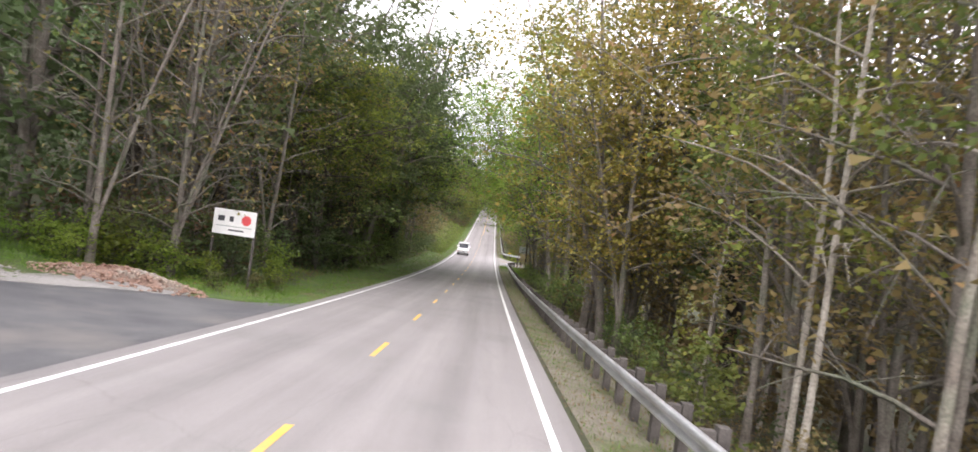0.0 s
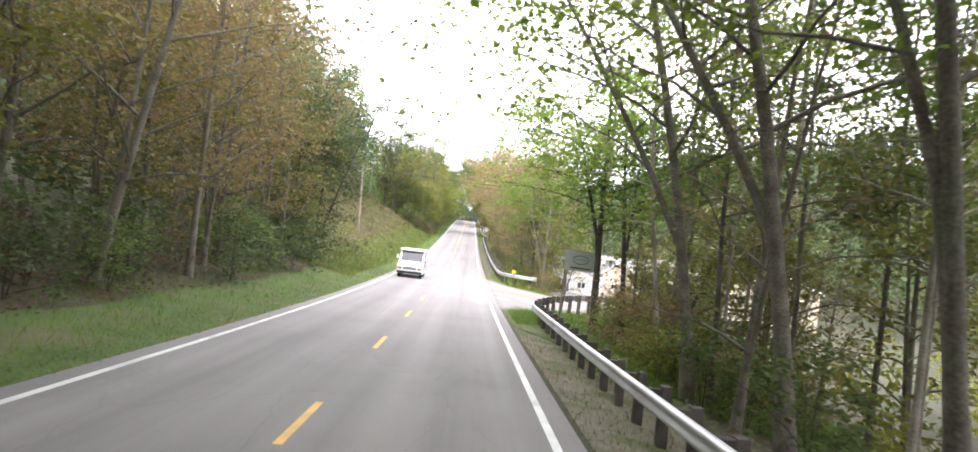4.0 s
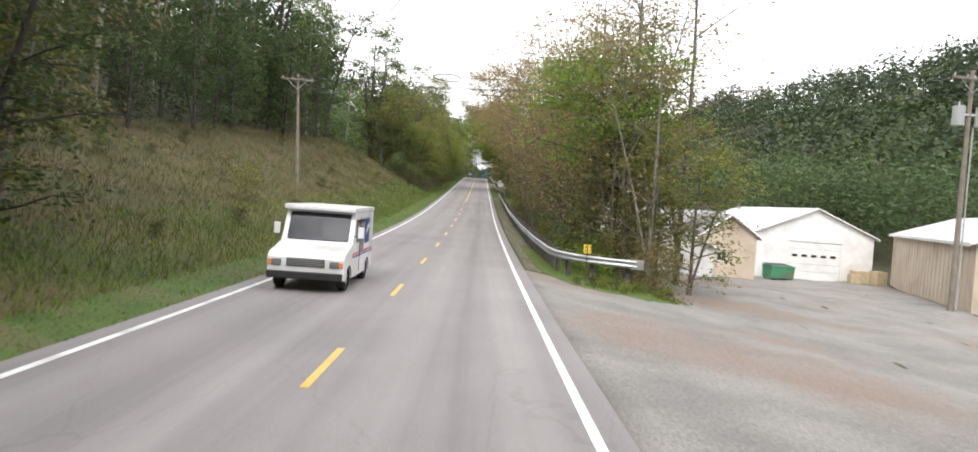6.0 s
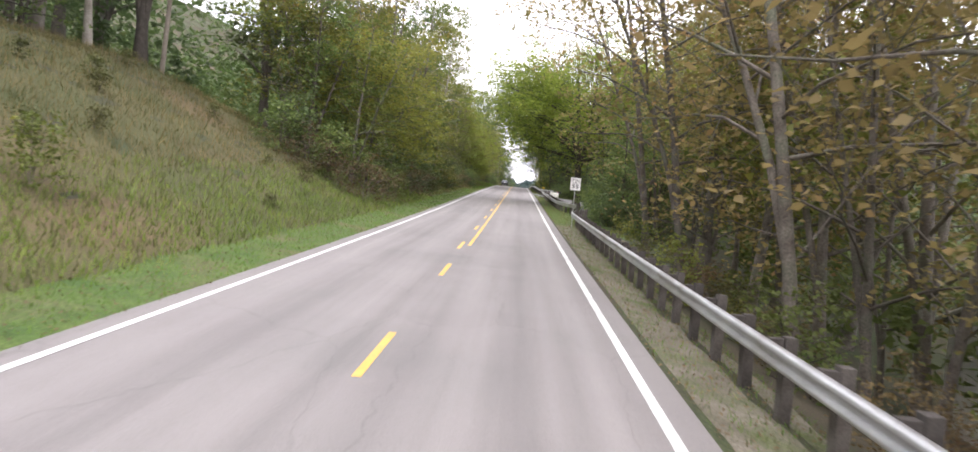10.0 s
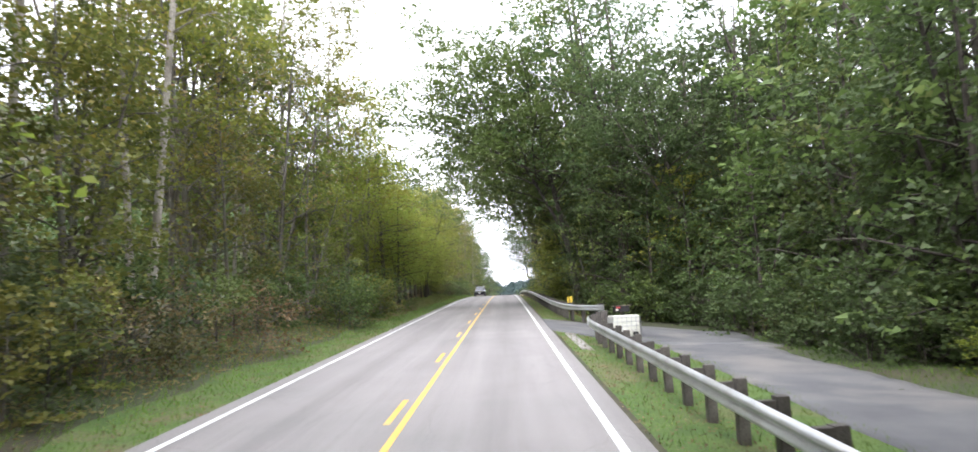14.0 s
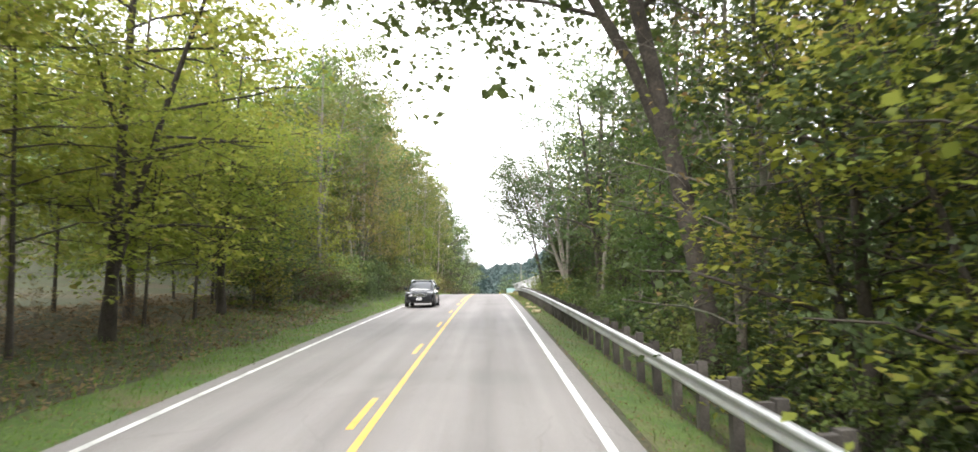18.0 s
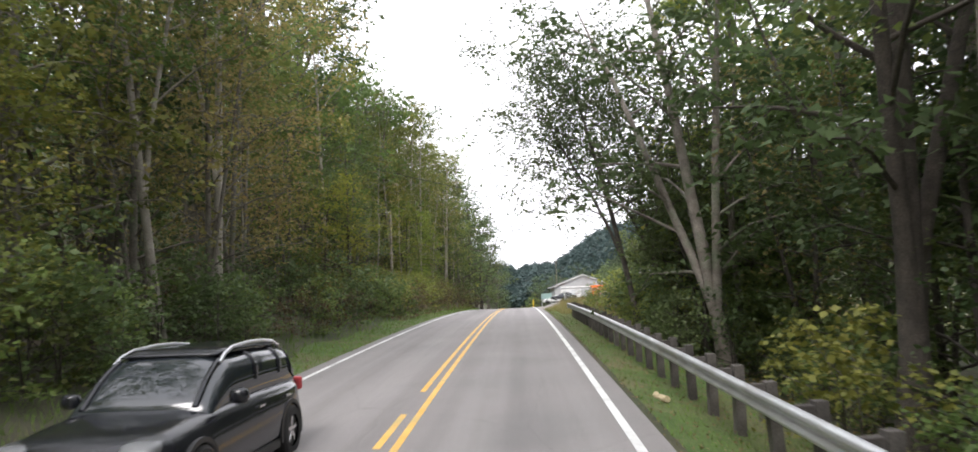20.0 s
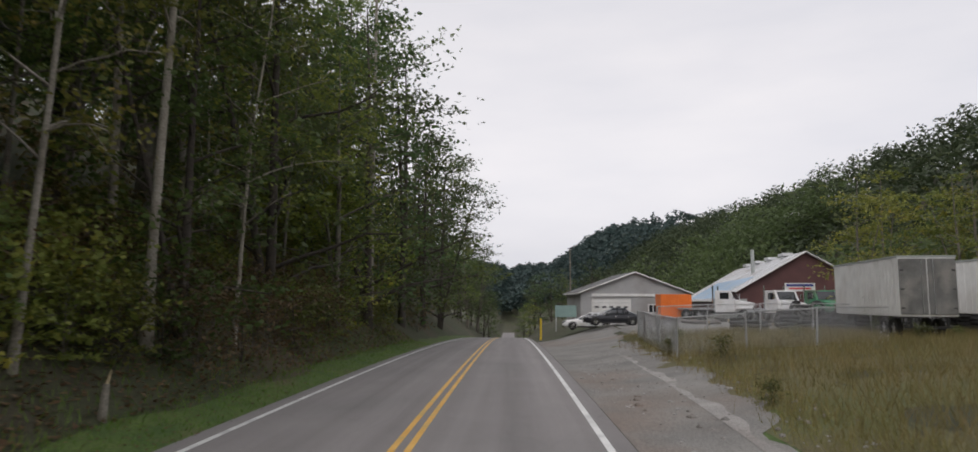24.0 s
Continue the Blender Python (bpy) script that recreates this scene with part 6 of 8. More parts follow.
TYRE_MESH = tyre_ring()
random.seed(77)
for row, (count, z_) in enumerate(((28, 0.12), (26, 0.40), (24, 0.68), (20, 0.96), (16, 1.24), (9, 1.5))):
    for k in range(count):
        old_tyre(19.0 + (k + 0.5) / count * 17.0 + random.uniform(-0.3, 0.3), 463.6 + random.uniform(-0.9, 0.9) * (1 - row * 0.14), z_ + random.uniform(-0.04, 0.06), random.gauss(0, 14 + 8 * row), random.uniform(0, 360), random.uniform(0.42, 0.56))
dirt_ = ribbon("dirt_streak", lambda y: float(np.interp(y, [424, 430, 440, 452], [5.0, 6.0, 6.5, 6.9])), lambda y: float(np.interp(y, [424, 430, 440, 452], [5.1, 6.35, 6.75, 7.0])), 424, 452, 0.043, M_GRAVEL, step=0.4, across=4, follow=True, wave=0.12)
tagged(dirt_, "pale washed-out gravel streak on the broken apron", "gravel", kind="structure")
stones("asphalt_lumps", "broken dark lumps of asphalt on the apron", 5.9, 437, 1.0, 9, 0.0, 22, M_YARD, 0.08, 9)

# ---- trees and plants ----


def leaves(rng, centres, size, flat=0.5, droop=0.25, simple=False):
    """Pointed, folded leaves at the centres: four corners each, no two turned alike."""
    n = len(centres)
    yaw = rng.uniform(0, 2 * np.pi, n)
    out = np.stack([np.cos(yaw), np.sin(yaw), rng.normal(-droop, 0.35, n)], -1)
    out /= np.linalg.norm(out, axis=1, keepdims=True)
    nrm = rng.normal(0, 1, (n, 3)) * (1 - flat) + np.array([0, 0, 1.0]) * flat * 1.6
    side = np.cross(out, nrm)
    side /= np.linalg.norm(side, axis=1, keepdims=True) + 1e-9
    up = np.cross(side, out)
    ln = size * rng.uniform(0.65, 1.35, n)[:, None]
    wd = ln * rng.uniform(0.28, 0.42, n)[:, None]
    mid = centres + out * ln * 0.45 + up * ln * 0.10
    if simple:
        v = np.stack([centres - side * wd * 0.9, centres + side * wd * 0.9 + up * ln * 0.2, centres + out * ln], 1)
        return v.reshape(-1, 3), np.arange(3 * n).reshape(-1, 3)
    v = np.stack([centres, mid - side * wd, centres + out * ln, mid + side * wd], 1)
    return v.reshape(-1, 3), np.arange(4 * n).reshape(-1, 4)


def grow(seed, height, girth, crown_from, spread, limbs, leaf_count, leaf_size, lean=(0.0, 0.0), sway=0.25, twigs=3, top=0.35, flat=0.5, rise=0.8, fork=0, simple=False, blob=None, clear=0.0, skirt=2.5):
    """A tapered trunk with limbs and twigs, and leaves in clumps along the twigs. Returns the wood and the leaves."""
    rng = np.random.default_rng(seed)
    wood, tips = [], []
    n = 9
    t = np.linspace(0, 1, n)
    stems = []
    first = None
    for s in range(1 + fork):
        wob = np.cumsum(rng.normal(0, sway * height / 60, (n, 2)), 0)
        off = np.stack([lean[0] * height * t**1.3 + wob[:, 0] * t, lean[1] * height * t**1.3 + wob[:, 1] * t], -1)
        up = t * height * 1.0
        if s:
            # a second leader parts from the first one below the crown
            tt = np.clip((t - 0.7 * crown_from) / (1 - 0.7 * crown_from), 0, 1)[:, None]
            a = 2.4 * s + rng.uniform(-0.6, 0.6)
            off = first + tt * (np.array([math.cos(a), math.sin(a)]) * height * rng.uniform(0.12, 0.24) + wob * 0.6)
            up = up * (1 - 0.14 * tt[:, 0])
        else:
            first = off
        path = np.stack([off[:, 0], off[:, 1], up - 0.25 * (1 - t)], -1)
        rad = girth * (0.12 + 0.88 * (1 - t) ** 0.8) * (0.72 if s else 1)
        rad[0] *= 1.45
        stems.append((path, rad))
        wood.append(tube(path, rad, 8 if height > 4 else 4))
    for k in range(limbs):
        path, rad = stems[k % len(stems)]
        f = crown_from + (0.97 - crown_from) * (k + rng.uniform(0, 0.9)) / limbs
        base = np.array([np.interp(f, t, path[:, i]) for i in range(3)])
        r0 = float(np.interp(f, t, rad)) * 0.42
        az = k * 2.4 + rng.uniform(-0.5, 0.5)
        form = (1 - (f - crown_from) / (1 - crown_from)) ** 0.7 * (1 - top) + top
        if f < crown_from + 0.12:
            form *= 0.75
        ln = spread * form * rng.uniform(0.7, 1.15)
        d = np.array([math.cos(az), math.sin(az), rise * rng.uniform(0.5, 1.3)])
        m = 5
        s = np.linspace(0, 1, m)[:, None]
        limb = base + d * ln * s + np.array([0, 0, -0.3 * rise * ln - 0.06 * ln]) * s**2 + np.cumsum(rng.normal(0, 0.05 * ln, (m, 3)), 0) * s
        wood.append(tube(limb, r0 * (1 - 0.85 * s[:, 0]) + 0.006, 4 if height > 4 else 3))
        tips += [limb[2], limb[3], limb[4]]
        for j in range(twigs):
            b = limb[1] * 0.2 + limb[2 + j % 3] * 0.8
            td = rng.normal(0, 1, 3) * 0.7 + d * 0.6
            td /= np.linalg.norm(td)
            tl = ln * rng.uniform(0.3, 0.55)
            tw = b + td * tl * np.linspace(0, 1, 3)[:, None] + np.array([0, 0, -0.12 * tl]) * (np.linspace(0, 1, 3)[:, None] ** 2)
            wood.append(tube(tw, np.array([0.5, 0.3, 0.12]) * r0 * 0.5 + 0.004, 3))
            tips += [tw[1], tw[2], tw[2] * 0.6 + b * 0.4]
    tips = np.array(tips)
    lv = None
    if leaf_count:
        pick = rng.integers(0, len(tips), leaf_count)
        blob = blob or 0.085 * spread + 0.12
        # finer clumps inside each spray
        sub = tips[:, None] + rng.normal(0, blob, (len(tips), 4, 3)) * [1, 1, 0.6]
        c = sub[pick, rng.integers(0, 4, leaf_count)] + rng.normal(0, blob * 0.38, (leaf_count, 3)) * [1, 1, 0.45]
        c[:, 2] = np.maximum(c[:, 2], 0.15)
        c = c[(c[:, 2] > clear) | (np.hypot(c[:, 0], c[:, 1]) < skirt)]
        lv = leaves(rng, c, leaf_size, flat, simple=simple)
    return join(wood), lv


PROTO = {}
SHAPE = {}
THICK = {}
KIND = {}


def species(key, name, label, bark, leaf, **kw):
    """Builds one plant of a kind, kept below the ground as the pattern from which the copies are set out."""
    wood, lv = grow(**kw)
    ob = new(name)
    tagged(ob, label, "tree" if kw["height"] > 4 else "shrub")
    link_mesh("trunk" if kw["height"] > 4 else "stem", wood[0], wood[1], bark, ob, smooth=True)
    if lv is not None:
        link_mesh("crown" if kw["height"] > 4 else "foliage", lv[0], lv[1], leaf, ob)
    PROTO[key] = [ob, False]
    SHAPE[key] = (wood, lv, bark, leaf)
    KIND[key] = (name, label, bark, leaf, kw)


def plant(key, x, y, size=1.0, turn=None, tilt=(0, 0), sink=0.05, group="", tall=1.0):
    if abs(x) > 13.2 and key + "_far" in PROTO:
        key += "_far"
    ob, used = PROTO[key]
    a = random.uniform(0, 360) if turn is None else turn
    m = Matrix.Translation((x, y, gz(x, y) - sink)) @ pose(0, 0, 0, tilt[0], tilt[1], a)
    if not used:
        PROTO[key][1] = True
        made = ob
    else:
        made = copy_thing(ob, m)
    made.matrix_basis = m @ Matrix.Diagonal((size, size, size * tall, 1))
    if group:
        tagged(made, group=group)
    return made


species("oak", "oak_tree", "broad dark green oak with a rough grey trunk", M_BARK, L_DARK, seed=1, height=21, girth=0.34, crown_from=0.18, spread=6.2, limbs=28, leaf_count=4700, leaf_size=0.305, twigs=3, simple=True, fork=2)
species("oak2", "oak_tree", "tall spreading oak in dark green leaf", M_BARK_DARK, L_DARK, seed=2, height=23, girth=0.38, crown_from=0.26, spread=6.8, limbs=28, leaf_count=4700, leaf_size=0.305, sway=0.4, twigs=3, simple=True, fork=2)
species("maple", "maple_tree", "mid-green maple with a grey trunk", M_BARK, L_MID, seed=3, height=19, girth=0.25, crown_from=0.22, spread=5.2, limbs=27, leaf_count=4500, leaf_size=0.28, twigs=3, simple=True, fork=2)
species("maple2", "maple_tree", "maple turning from green to yellow", M_BARK, L_YELLOW, seed=4, height=18, girth=0.23, crown_from=0.2, spread=5.0, limbs=27, leaf_count=4500, leaf_size=0.28, twigs=3, simple=True, fork=2)
species("poplar", "poplar_tree", "slender poplar with a pale straight trunk", M_BARK_PALE, L_MID, seed=5, height=24, girth=0.2, crown_from=0.4, spread=4.0, limbs=30, leaf_count=4800, leaf_size=0.24, sway=0.15, twigs=4, simple=True, fork=1)
species("poplar2", "poplar_tree", "thin pale-stemmed poplar with yellowing leaves", M_BARK_PALE, L_YELLOW, seed=6, height=21, girth=0.15, crown_from=0.42, spread=3.2, limbs=24, leaf_count=3600, leaf_size=0.2, sway=0.2, simple=True)
species("edge", "roadside_tree", "leafy green roadside tree branched to the ground", M_BARK_DARK, L_MID, seed=7, height=10, girth=0.13, crown_from=0.05, spread=3.3, limbs=25, leaf_count=4600, leaf_size=0.165, rise=0.6, simple=False, fork=1, twigs=2)
species("edge2", "roadside_tree", "dark leafy roadside tree branched to the ground", M_BARK_DARK, L_DARK, seed=8, height=11, girth=0.14, crown_from=0.05, spread=3.5, limbs=25, leaf_count=4600, leaf_size=0.165, rise=0.6, simple=False, fork=1, twigs=2)
species("edge3", "roadside_tree", "yellow-green roadside tree with low boughs", M_BARK, L_YELLOW, seed=9, height=10, girth=0.12, crown_from=0.08, spread=3.3, limbs=25, leaf_count=4600, leaf_size=0.165, rise=0.55, simple=False, fork=1, twigs=2)
species("gold", "maple_tree", "golden autumn maple leaning to the light", M_BARK, L_GOLD, seed=10, height=15, girth=0.16, crown_from=0.2, spread=4.2, limbs=34, leaf_count=7000, leaf_size=0.15, twigs=4, simple=False, fork=1, clear=4.4)
species("rust", "beech_tree", "half-bare tree with thin olive-brown leaves", M_BARK, L_RUST, seed=11, height=16, girth=0.12, crown_from=0.15, spread=4.6, limbs=30, leaf_count=4600, leaf_size=0.155, twigs=3, fork=1, simple=False, clear=0.0)
species("bare", "bare_tree", "grey leafless tree with fine bare twigs", M_BARK, L_RUST, seed=12, height=15, girth=0.12, crown_from=0.15, spread=3.8, limbs=30, leaf_count=500, leaf_size=0.2, twigs=7, rise=0.9, fork=1, simple=True)
species("stem", "young_tree", "thin straight young tree with a small crown", M_BARK, L_MID, seed=13, height=14, girth=0.085, crown_from=0.35, spread=2.3, limbs=20, leaf_count=2400, leaf_size=0.15, sway=0.35, simple=False)
species("stem2", "young_tree", "thin pale young tree with sparse yellow leaves", M_BARK_PALE, L_YELLOW, seed=14, height=13, girth=0.07, crown_from=0.25, spread=2.3, limbs=20, leaf_count=2000, leaf_size=0.14, sway=0.45, simple=False)
species("high", "ash_tree", "tall ash with a clear trunk and a green crown", M_BARK, L_MID, seed=21, height=19, girth=0.14, crown_from=0.4, spread=4.6, limbs=26, leaf_count=4400, leaf_size=0.19, twigs=3, simple=False, fork=1)
species("high2", "ash_tree", "tall ash with a clear trunk and yellow-green leaves", M_BARK, L_LIME, seed=22, height=17, girth=0.12, crown_from=0.3, spread=4.4, limbs=26, leaf_count=4400, leaf_size=0.19, twigs=3, simple=False, fork=1)
species("spread", "maple_tree", "wide maple whose boughs hang over the road", M_BARK_DARK, L_FRESH, seed=23, height=15, girth=0.33, crown_from=0.34, spread=9.8, limbs=48, leaf_count=22000, leaf_size=0.18, twigs=7, rise=0.6, top=0.3, blob=0.6, simple=False, flat=0.6, fork=2, clear=4.6)
species("over", "oak_tree", "dark oak leaning over the road", M_BARK_DARK, L_DARK, seed=24, height=17, girth=0.17, crown_from=0.4, spread=6.5, limbs=34, leaf_count=16000, leaf_size=0.18, twigs=6, rise=0.75, lean=(-0.22, 0), blob=0.6, simple=False, fork=1, clear=4.6)
species("canopy", "maple_tree", "great green maple whose boughs roof the road", M_BARK_DARK, L_FRESH, seed=27, height=14.5, girth=0.34, crown_from=0.34, spread=10.4, limbs=66, leaf_count=68000, leaf_size=0.20, twigs=7, rise=0.4, top=0.6, flat=0.55, fork=2, blob=0.72, lean=(-0.08, 0), clear=4.0, skirt=4.3)
species("canopy2", "oak_tree", "dark oak whose crown roofs the road", M_BARK_DARK, L_MID, seed=28, height=16, girth=0.2, crown_from=0.42, spread=8.0, limbs=52, leaf_count=36000, leaf_size=0.20, twigs=7, rise=0.6, top=0.5, flat=0.5, fork=1, blob=0.5, lean=(-0.2, 0.06), clear=4.6)
species("under", "beech_tree", "low spreading lime-green beech with layered boughs", M_BARK_DARK, L_LIME, seed=25, height=9, girth=0.075, crown_from=0.27, spread=4.2, limbs=26, leaf_count=5600, leaf_size=0.175, twigs=3, rise=0.22, flat=0.75, blob=0.42, simple=False)
species("walnut", "walnut_tree", "dark-trunked walnut with hanging green leaves", M_BARK_DARK, L_FRESH, seed=26, height=12, girth=0.17, crown_from=0.48, spread=4.8, limbs=30, leaf_count=8000, leaf_size=0.19, twigs=5, rise=0.3, fork=1, blob=0.5, simple=True)
species("airy", "maple_tree", "thin-crowned maple reaching over the road", M_BARK, L_FRESH, seed=41, height=17, girth=0.17, crown_from=0.36, spread=6.8, limbs=34, leaf_count=8200, leaf_size=0.17, twigs=5, rise=0.65, lean=(-0.2, 0), blob=0.55, simple=False, fork=1, clear=4.8)
species("airy2", "beech_tree", "thin brown-leaved beech reaching over the road", M_BARK, L_RUST, seed=43, height=18, girth=0.15, crown_from=0.25, spread=6.4, limbs=36, leaf_count=8000, leaf_size=0.16, twigs=5, rise=0.7, lean=(-0.17, 0), blob=0.5, simple=False, fork=1, clear=4.0)
species("grove", "beech_tree", "dark-stemmed beech with layered yellow-green boughs", M_BARK_DARK, L_LIME, seed=42, height=13, girth=0.17, crown_from=0.2, spread=4.9, limbs=32, leaf_count=8000, leaf_size=0.17, twigs=4, rise=0.32, flat=0.7, blob=0.45, simple=False, fork=1, clear=1.6)
species("bush", "bush", "leafy green bush at the wood's edge", M_BARK_DARK, L_MID, seed=15, height=2.4, girth=0.03, crown_from=0.03, spread=1.5, limbs=11, twigs=1, leaf_count=850, leaf_size=0.15, rise=0.8, fork=1, simple=False)
species("bush2", "bush", "dark green bush under the trees", M_BARK_DARK, L_DARK, seed=16, height=2.8, girth=0.03, crown_from=0.03, spread=1.7, limbs=11, twigs=1, leaf_count=850, leaf_size=0.15, rise=0.8, fork=1, simple=False)
species("bush3", "bush", "yellowing brushy shrub by the roadside", M_BARK, L_YELLOW, seed=17, height=2.2, girth=0.025, crown_from=0.03, spread=1.4, limbs=11, twigs=1, leaf_count=850, leaf_size=0.15, rise=0.9, fork=1, simple=False)
species("brush", "brush_clump", "brown brush of dry stems and thin leaves", M_BARK, L_DRY, seed=18, height=1.9, girth=0.02, crown_from=0.03, spread=1.4, limbs=14, leaf_count=800, leaf_size=0.11, rise=1.1, twigs=3, fork=2, simple=True)
species("forb", "weed_clump", "fresh green forbs and brambles at the wood's edge", M_BARK_DARK, L_FRESH, seed=30, height=1.5, girth=0.016, crown_from=0.03, spread=1.2, limbs=12, twigs=2, leaf_count=900, leaf_size=0.12, rise=0.9, fork=2, simple=False)
species("tangle", "brush_clump", "tangle of grey stems with thin olive-brown leaves", M_BARK, L_RUST, seed=32, height=2.0, girth=0.02, crown_from=0.03, spread=1.5, limbs=14, twigs=3, leaf_count=800, leaf_size=0.10, rise=1.0, fork=2, simple=False)
species("weed", "weed_clump", "clump of tall green roadside weeds", M_BARK_DARK, L_WEED, seed=19, height=1.1, girth=0.012, crown_from=0.03, spread=0.6, limbs=11, leaf_count=420, leaf_size=0.11, rise=1.6, twigs=2, fork=2, simple=True)

# lighter shapes of the same kinds for the rows that stand back from the road
for key in ("oak", "oak2", "maple", "maple2", "edge", "edge2", "edge3", "rust", "high", "high2", "under", "poplar", "bush", "bush2"):
    name_, label_, bark_, leaf_, kw_ = KIND[key]
    species(key + "_far", name_, label_, bark_, leaf_, **dict(kw_, leaf_count=int(kw_["leaf_count"] * 0.62), leaf_size=kw_["leaf_size"] * 1.28, simple=True, twigs=2))

CLEAR = [(-16, -3, 0, 24), (4, 14, 103, 125.5), (13.2, 45, 110, 172), (7, 12.2, 247, 277), (4, 11.5, 271, 283), (4, 60, 412, 620), (8.4, 14, 127, 136), (5.8, 9.4, 97.5, 101.5), (4, 11, 209, 216), (-14, -9.5, 151, 157), (-22, -17, 207, 217), (-12, -8, 406, 412)]
SPOTS = []


def free(x, y, gap):
    if any(a < x < b and c < y < d for a, b, c, d in CLEAR):
        return False
    return all((x - u) ** 2 + (y - v) ** 2 > gap * gap for u, v in SPOTS[-160:])


def wood_strip(y0, y1, x0, x1, count, mix, gap=2.2, size=(0.85, 1.15), group="", clear=True):
    """Scatters plants of the mixed kinds over a strip of the plan."""
    keys = [k for k, w in mix for _ in range(w)]
    done = tries = 0
    while done < count and tries < count * 12:
        tries += 1
        x, y = random.uniform(min(x0, x1), max(x0, x1)), random.uniform(y0, y1)
        if clear and not free(x, y, gap):
            continue
        SPOTS.append((x, y))
        plant(random.choice(keys), x, y, random.uniform(*size), tilt=(random.gauss(0, 2.5), random.gauss(0, 2.5)), group=group)
        done += 1


def thicket(y0, y1, x0, x1, count, mix, size=(0.8, 1.2), gap=0.8):
    """Bushes grown into one another; all thickets are joined by what they are made of."""
    keys = [k for k, w in mix for _ in range(w)]
    done = tries = 0
    while done < count and tries < count * 12:
        tries += 1
        x, y = random.uniform(min(x0, x1), max(x0, x1)), random.uniform(y0, y1)
        if not free(x, y, gap):
            continue
        SPOTS.append((x, y))
        wood, lv, bark, leaf = SHAPE[random.choice(keys)]
        a, q = random.uniform(0, 6.28), random.uniform(*size)
        turn = np.array([[math.cos(a), math.sin(a), 0], [-math.sin(a), math.cos(a), 0], [0, 0, 1]]) * q
        for (v, f), mat in ((wood, bark), (lv, leaf)):
            got = THICK.setdefault(mat.name, [mat, [], [], 0])
            got[1].append(np.asarray(v) @ turn + [x, y, gz(x, y) - 0.05])
            got[2].append(np.asarray(f) + got[3])
            got[3] += len(v)
        done += 1


random.seed(11)
WL, WR, UG = "wood left of the road", "wood right of the road", "undergrowth"
CREST = "trees along the crest of the bank"
BELOW = "trees below the guard rail"
LANE = "wood behind the side road"
# the left side, from the start on
wood_strip(24, 36, -8.6, -13, 8, [("bare", 5), ("stem2", 1), ("rust", 1)], group=WL)
wood_strip(34, 76, -8.8, -12, 14, [("edge2", 4), ("edge", 1), ("rust", 2)], group=WL)
wood_strip(-8, 76, -12.5, -20, 20, [("oak", 4), ("oak2", 3), ("maple", 2)], group=WL, gap=3)
wood_strip(70, 112, -9.4, -13, 13, [("edge3", 2), ("rust", 5)], group=WL)
wood_strip(70, 122, -13, -20, 14, [("oak2", 1), ("maple2", 2), ("rust", 5)], group=WL, gap=3)
wood_strip(104, 122, -8.8, -13, 9, [("rust", 4), ("edge3", 2), ("edge2", 2)], group=WL, gap=1.8)
wood_strip(122, 216, -21.5, -25, 22, [("edge2", 3), ("edge", 1)], group=CREST, gap=2.2, size=(0.8, 1.15))
wood_strip(118, 220, -24, -30, 26, [("oak", 4), ("oak2", 3), ("maple", 2), ("poplar", 1)], group=CREST, gap=2.6)
wood_strip(212, 244, -8.4, -13, 15, [("edge3", 2), ("edge", 4), ("under", 4), ("edge2", 2)], group=WL)
wood_strip(216, 246, -12, -19, 8, [("maple2", 2), ("oak", 2), ("poplar", 2)], group=WL, gap=3)
wood_strip(240, 300, -8.8, -12, 15, [("edge", 2), ("edge3", 4), ("high2", 3), ("bare", 1)], group=WL)
wood_strip(240, 300, -12, -19, 15, [("maple2", 4), ("poplar2", 3), ("high2", 2), ("bare", 1)], group=WL, gap=2.8)
wood_strip(290, 350, -8.4, -14, 18, [("under", 1)], group=WL, gap=2.6, size=(0.75, 1.15))
wood_strip(294, 350, -9.5, -13, 6, [("stem", 2), ("bare", 3), ("high2", 1)], group=WL, gap=2.2)
wood_strip(292, 350, -11, -17, 8, [("high2", 4), ("poplar2", 3)], group=WL, gap=3.2)
wood_strip(350, 394, -8.8, -12.5, 15, [("edge3", 1), ("rust", 3), ("stem2", 2), ("high", 2), ("edge2", 2), ("under", 1)], group=WL)
wood_strip(350, 396, -11.5, -20, 14, [("oak", 2), ("high", 2), ("maple2", 3), ("maple", 2), ("rust", 3)], group=WL, gap=2.8)
wood_strip(394, 480, -8.6, -13, 34, [("poplar2", 5), ("stem", 6), ("stem2", 5), ("under", 3), ("edge3", 2)], group=WL)
wood_strip(394, 480, -12, -22, 34, [("oak2", 3), ("maple", 3), ("maple2", 2), ("rust", 2), ("oak", 4)], group=WL, gap=2.4, size=(0.95, 1.25))
wood_strip(480, 640, -6.5, -20, 24, [("oak", 3), ("maple", 2), ("edge2", 3)], group=WL, gap=3.2)
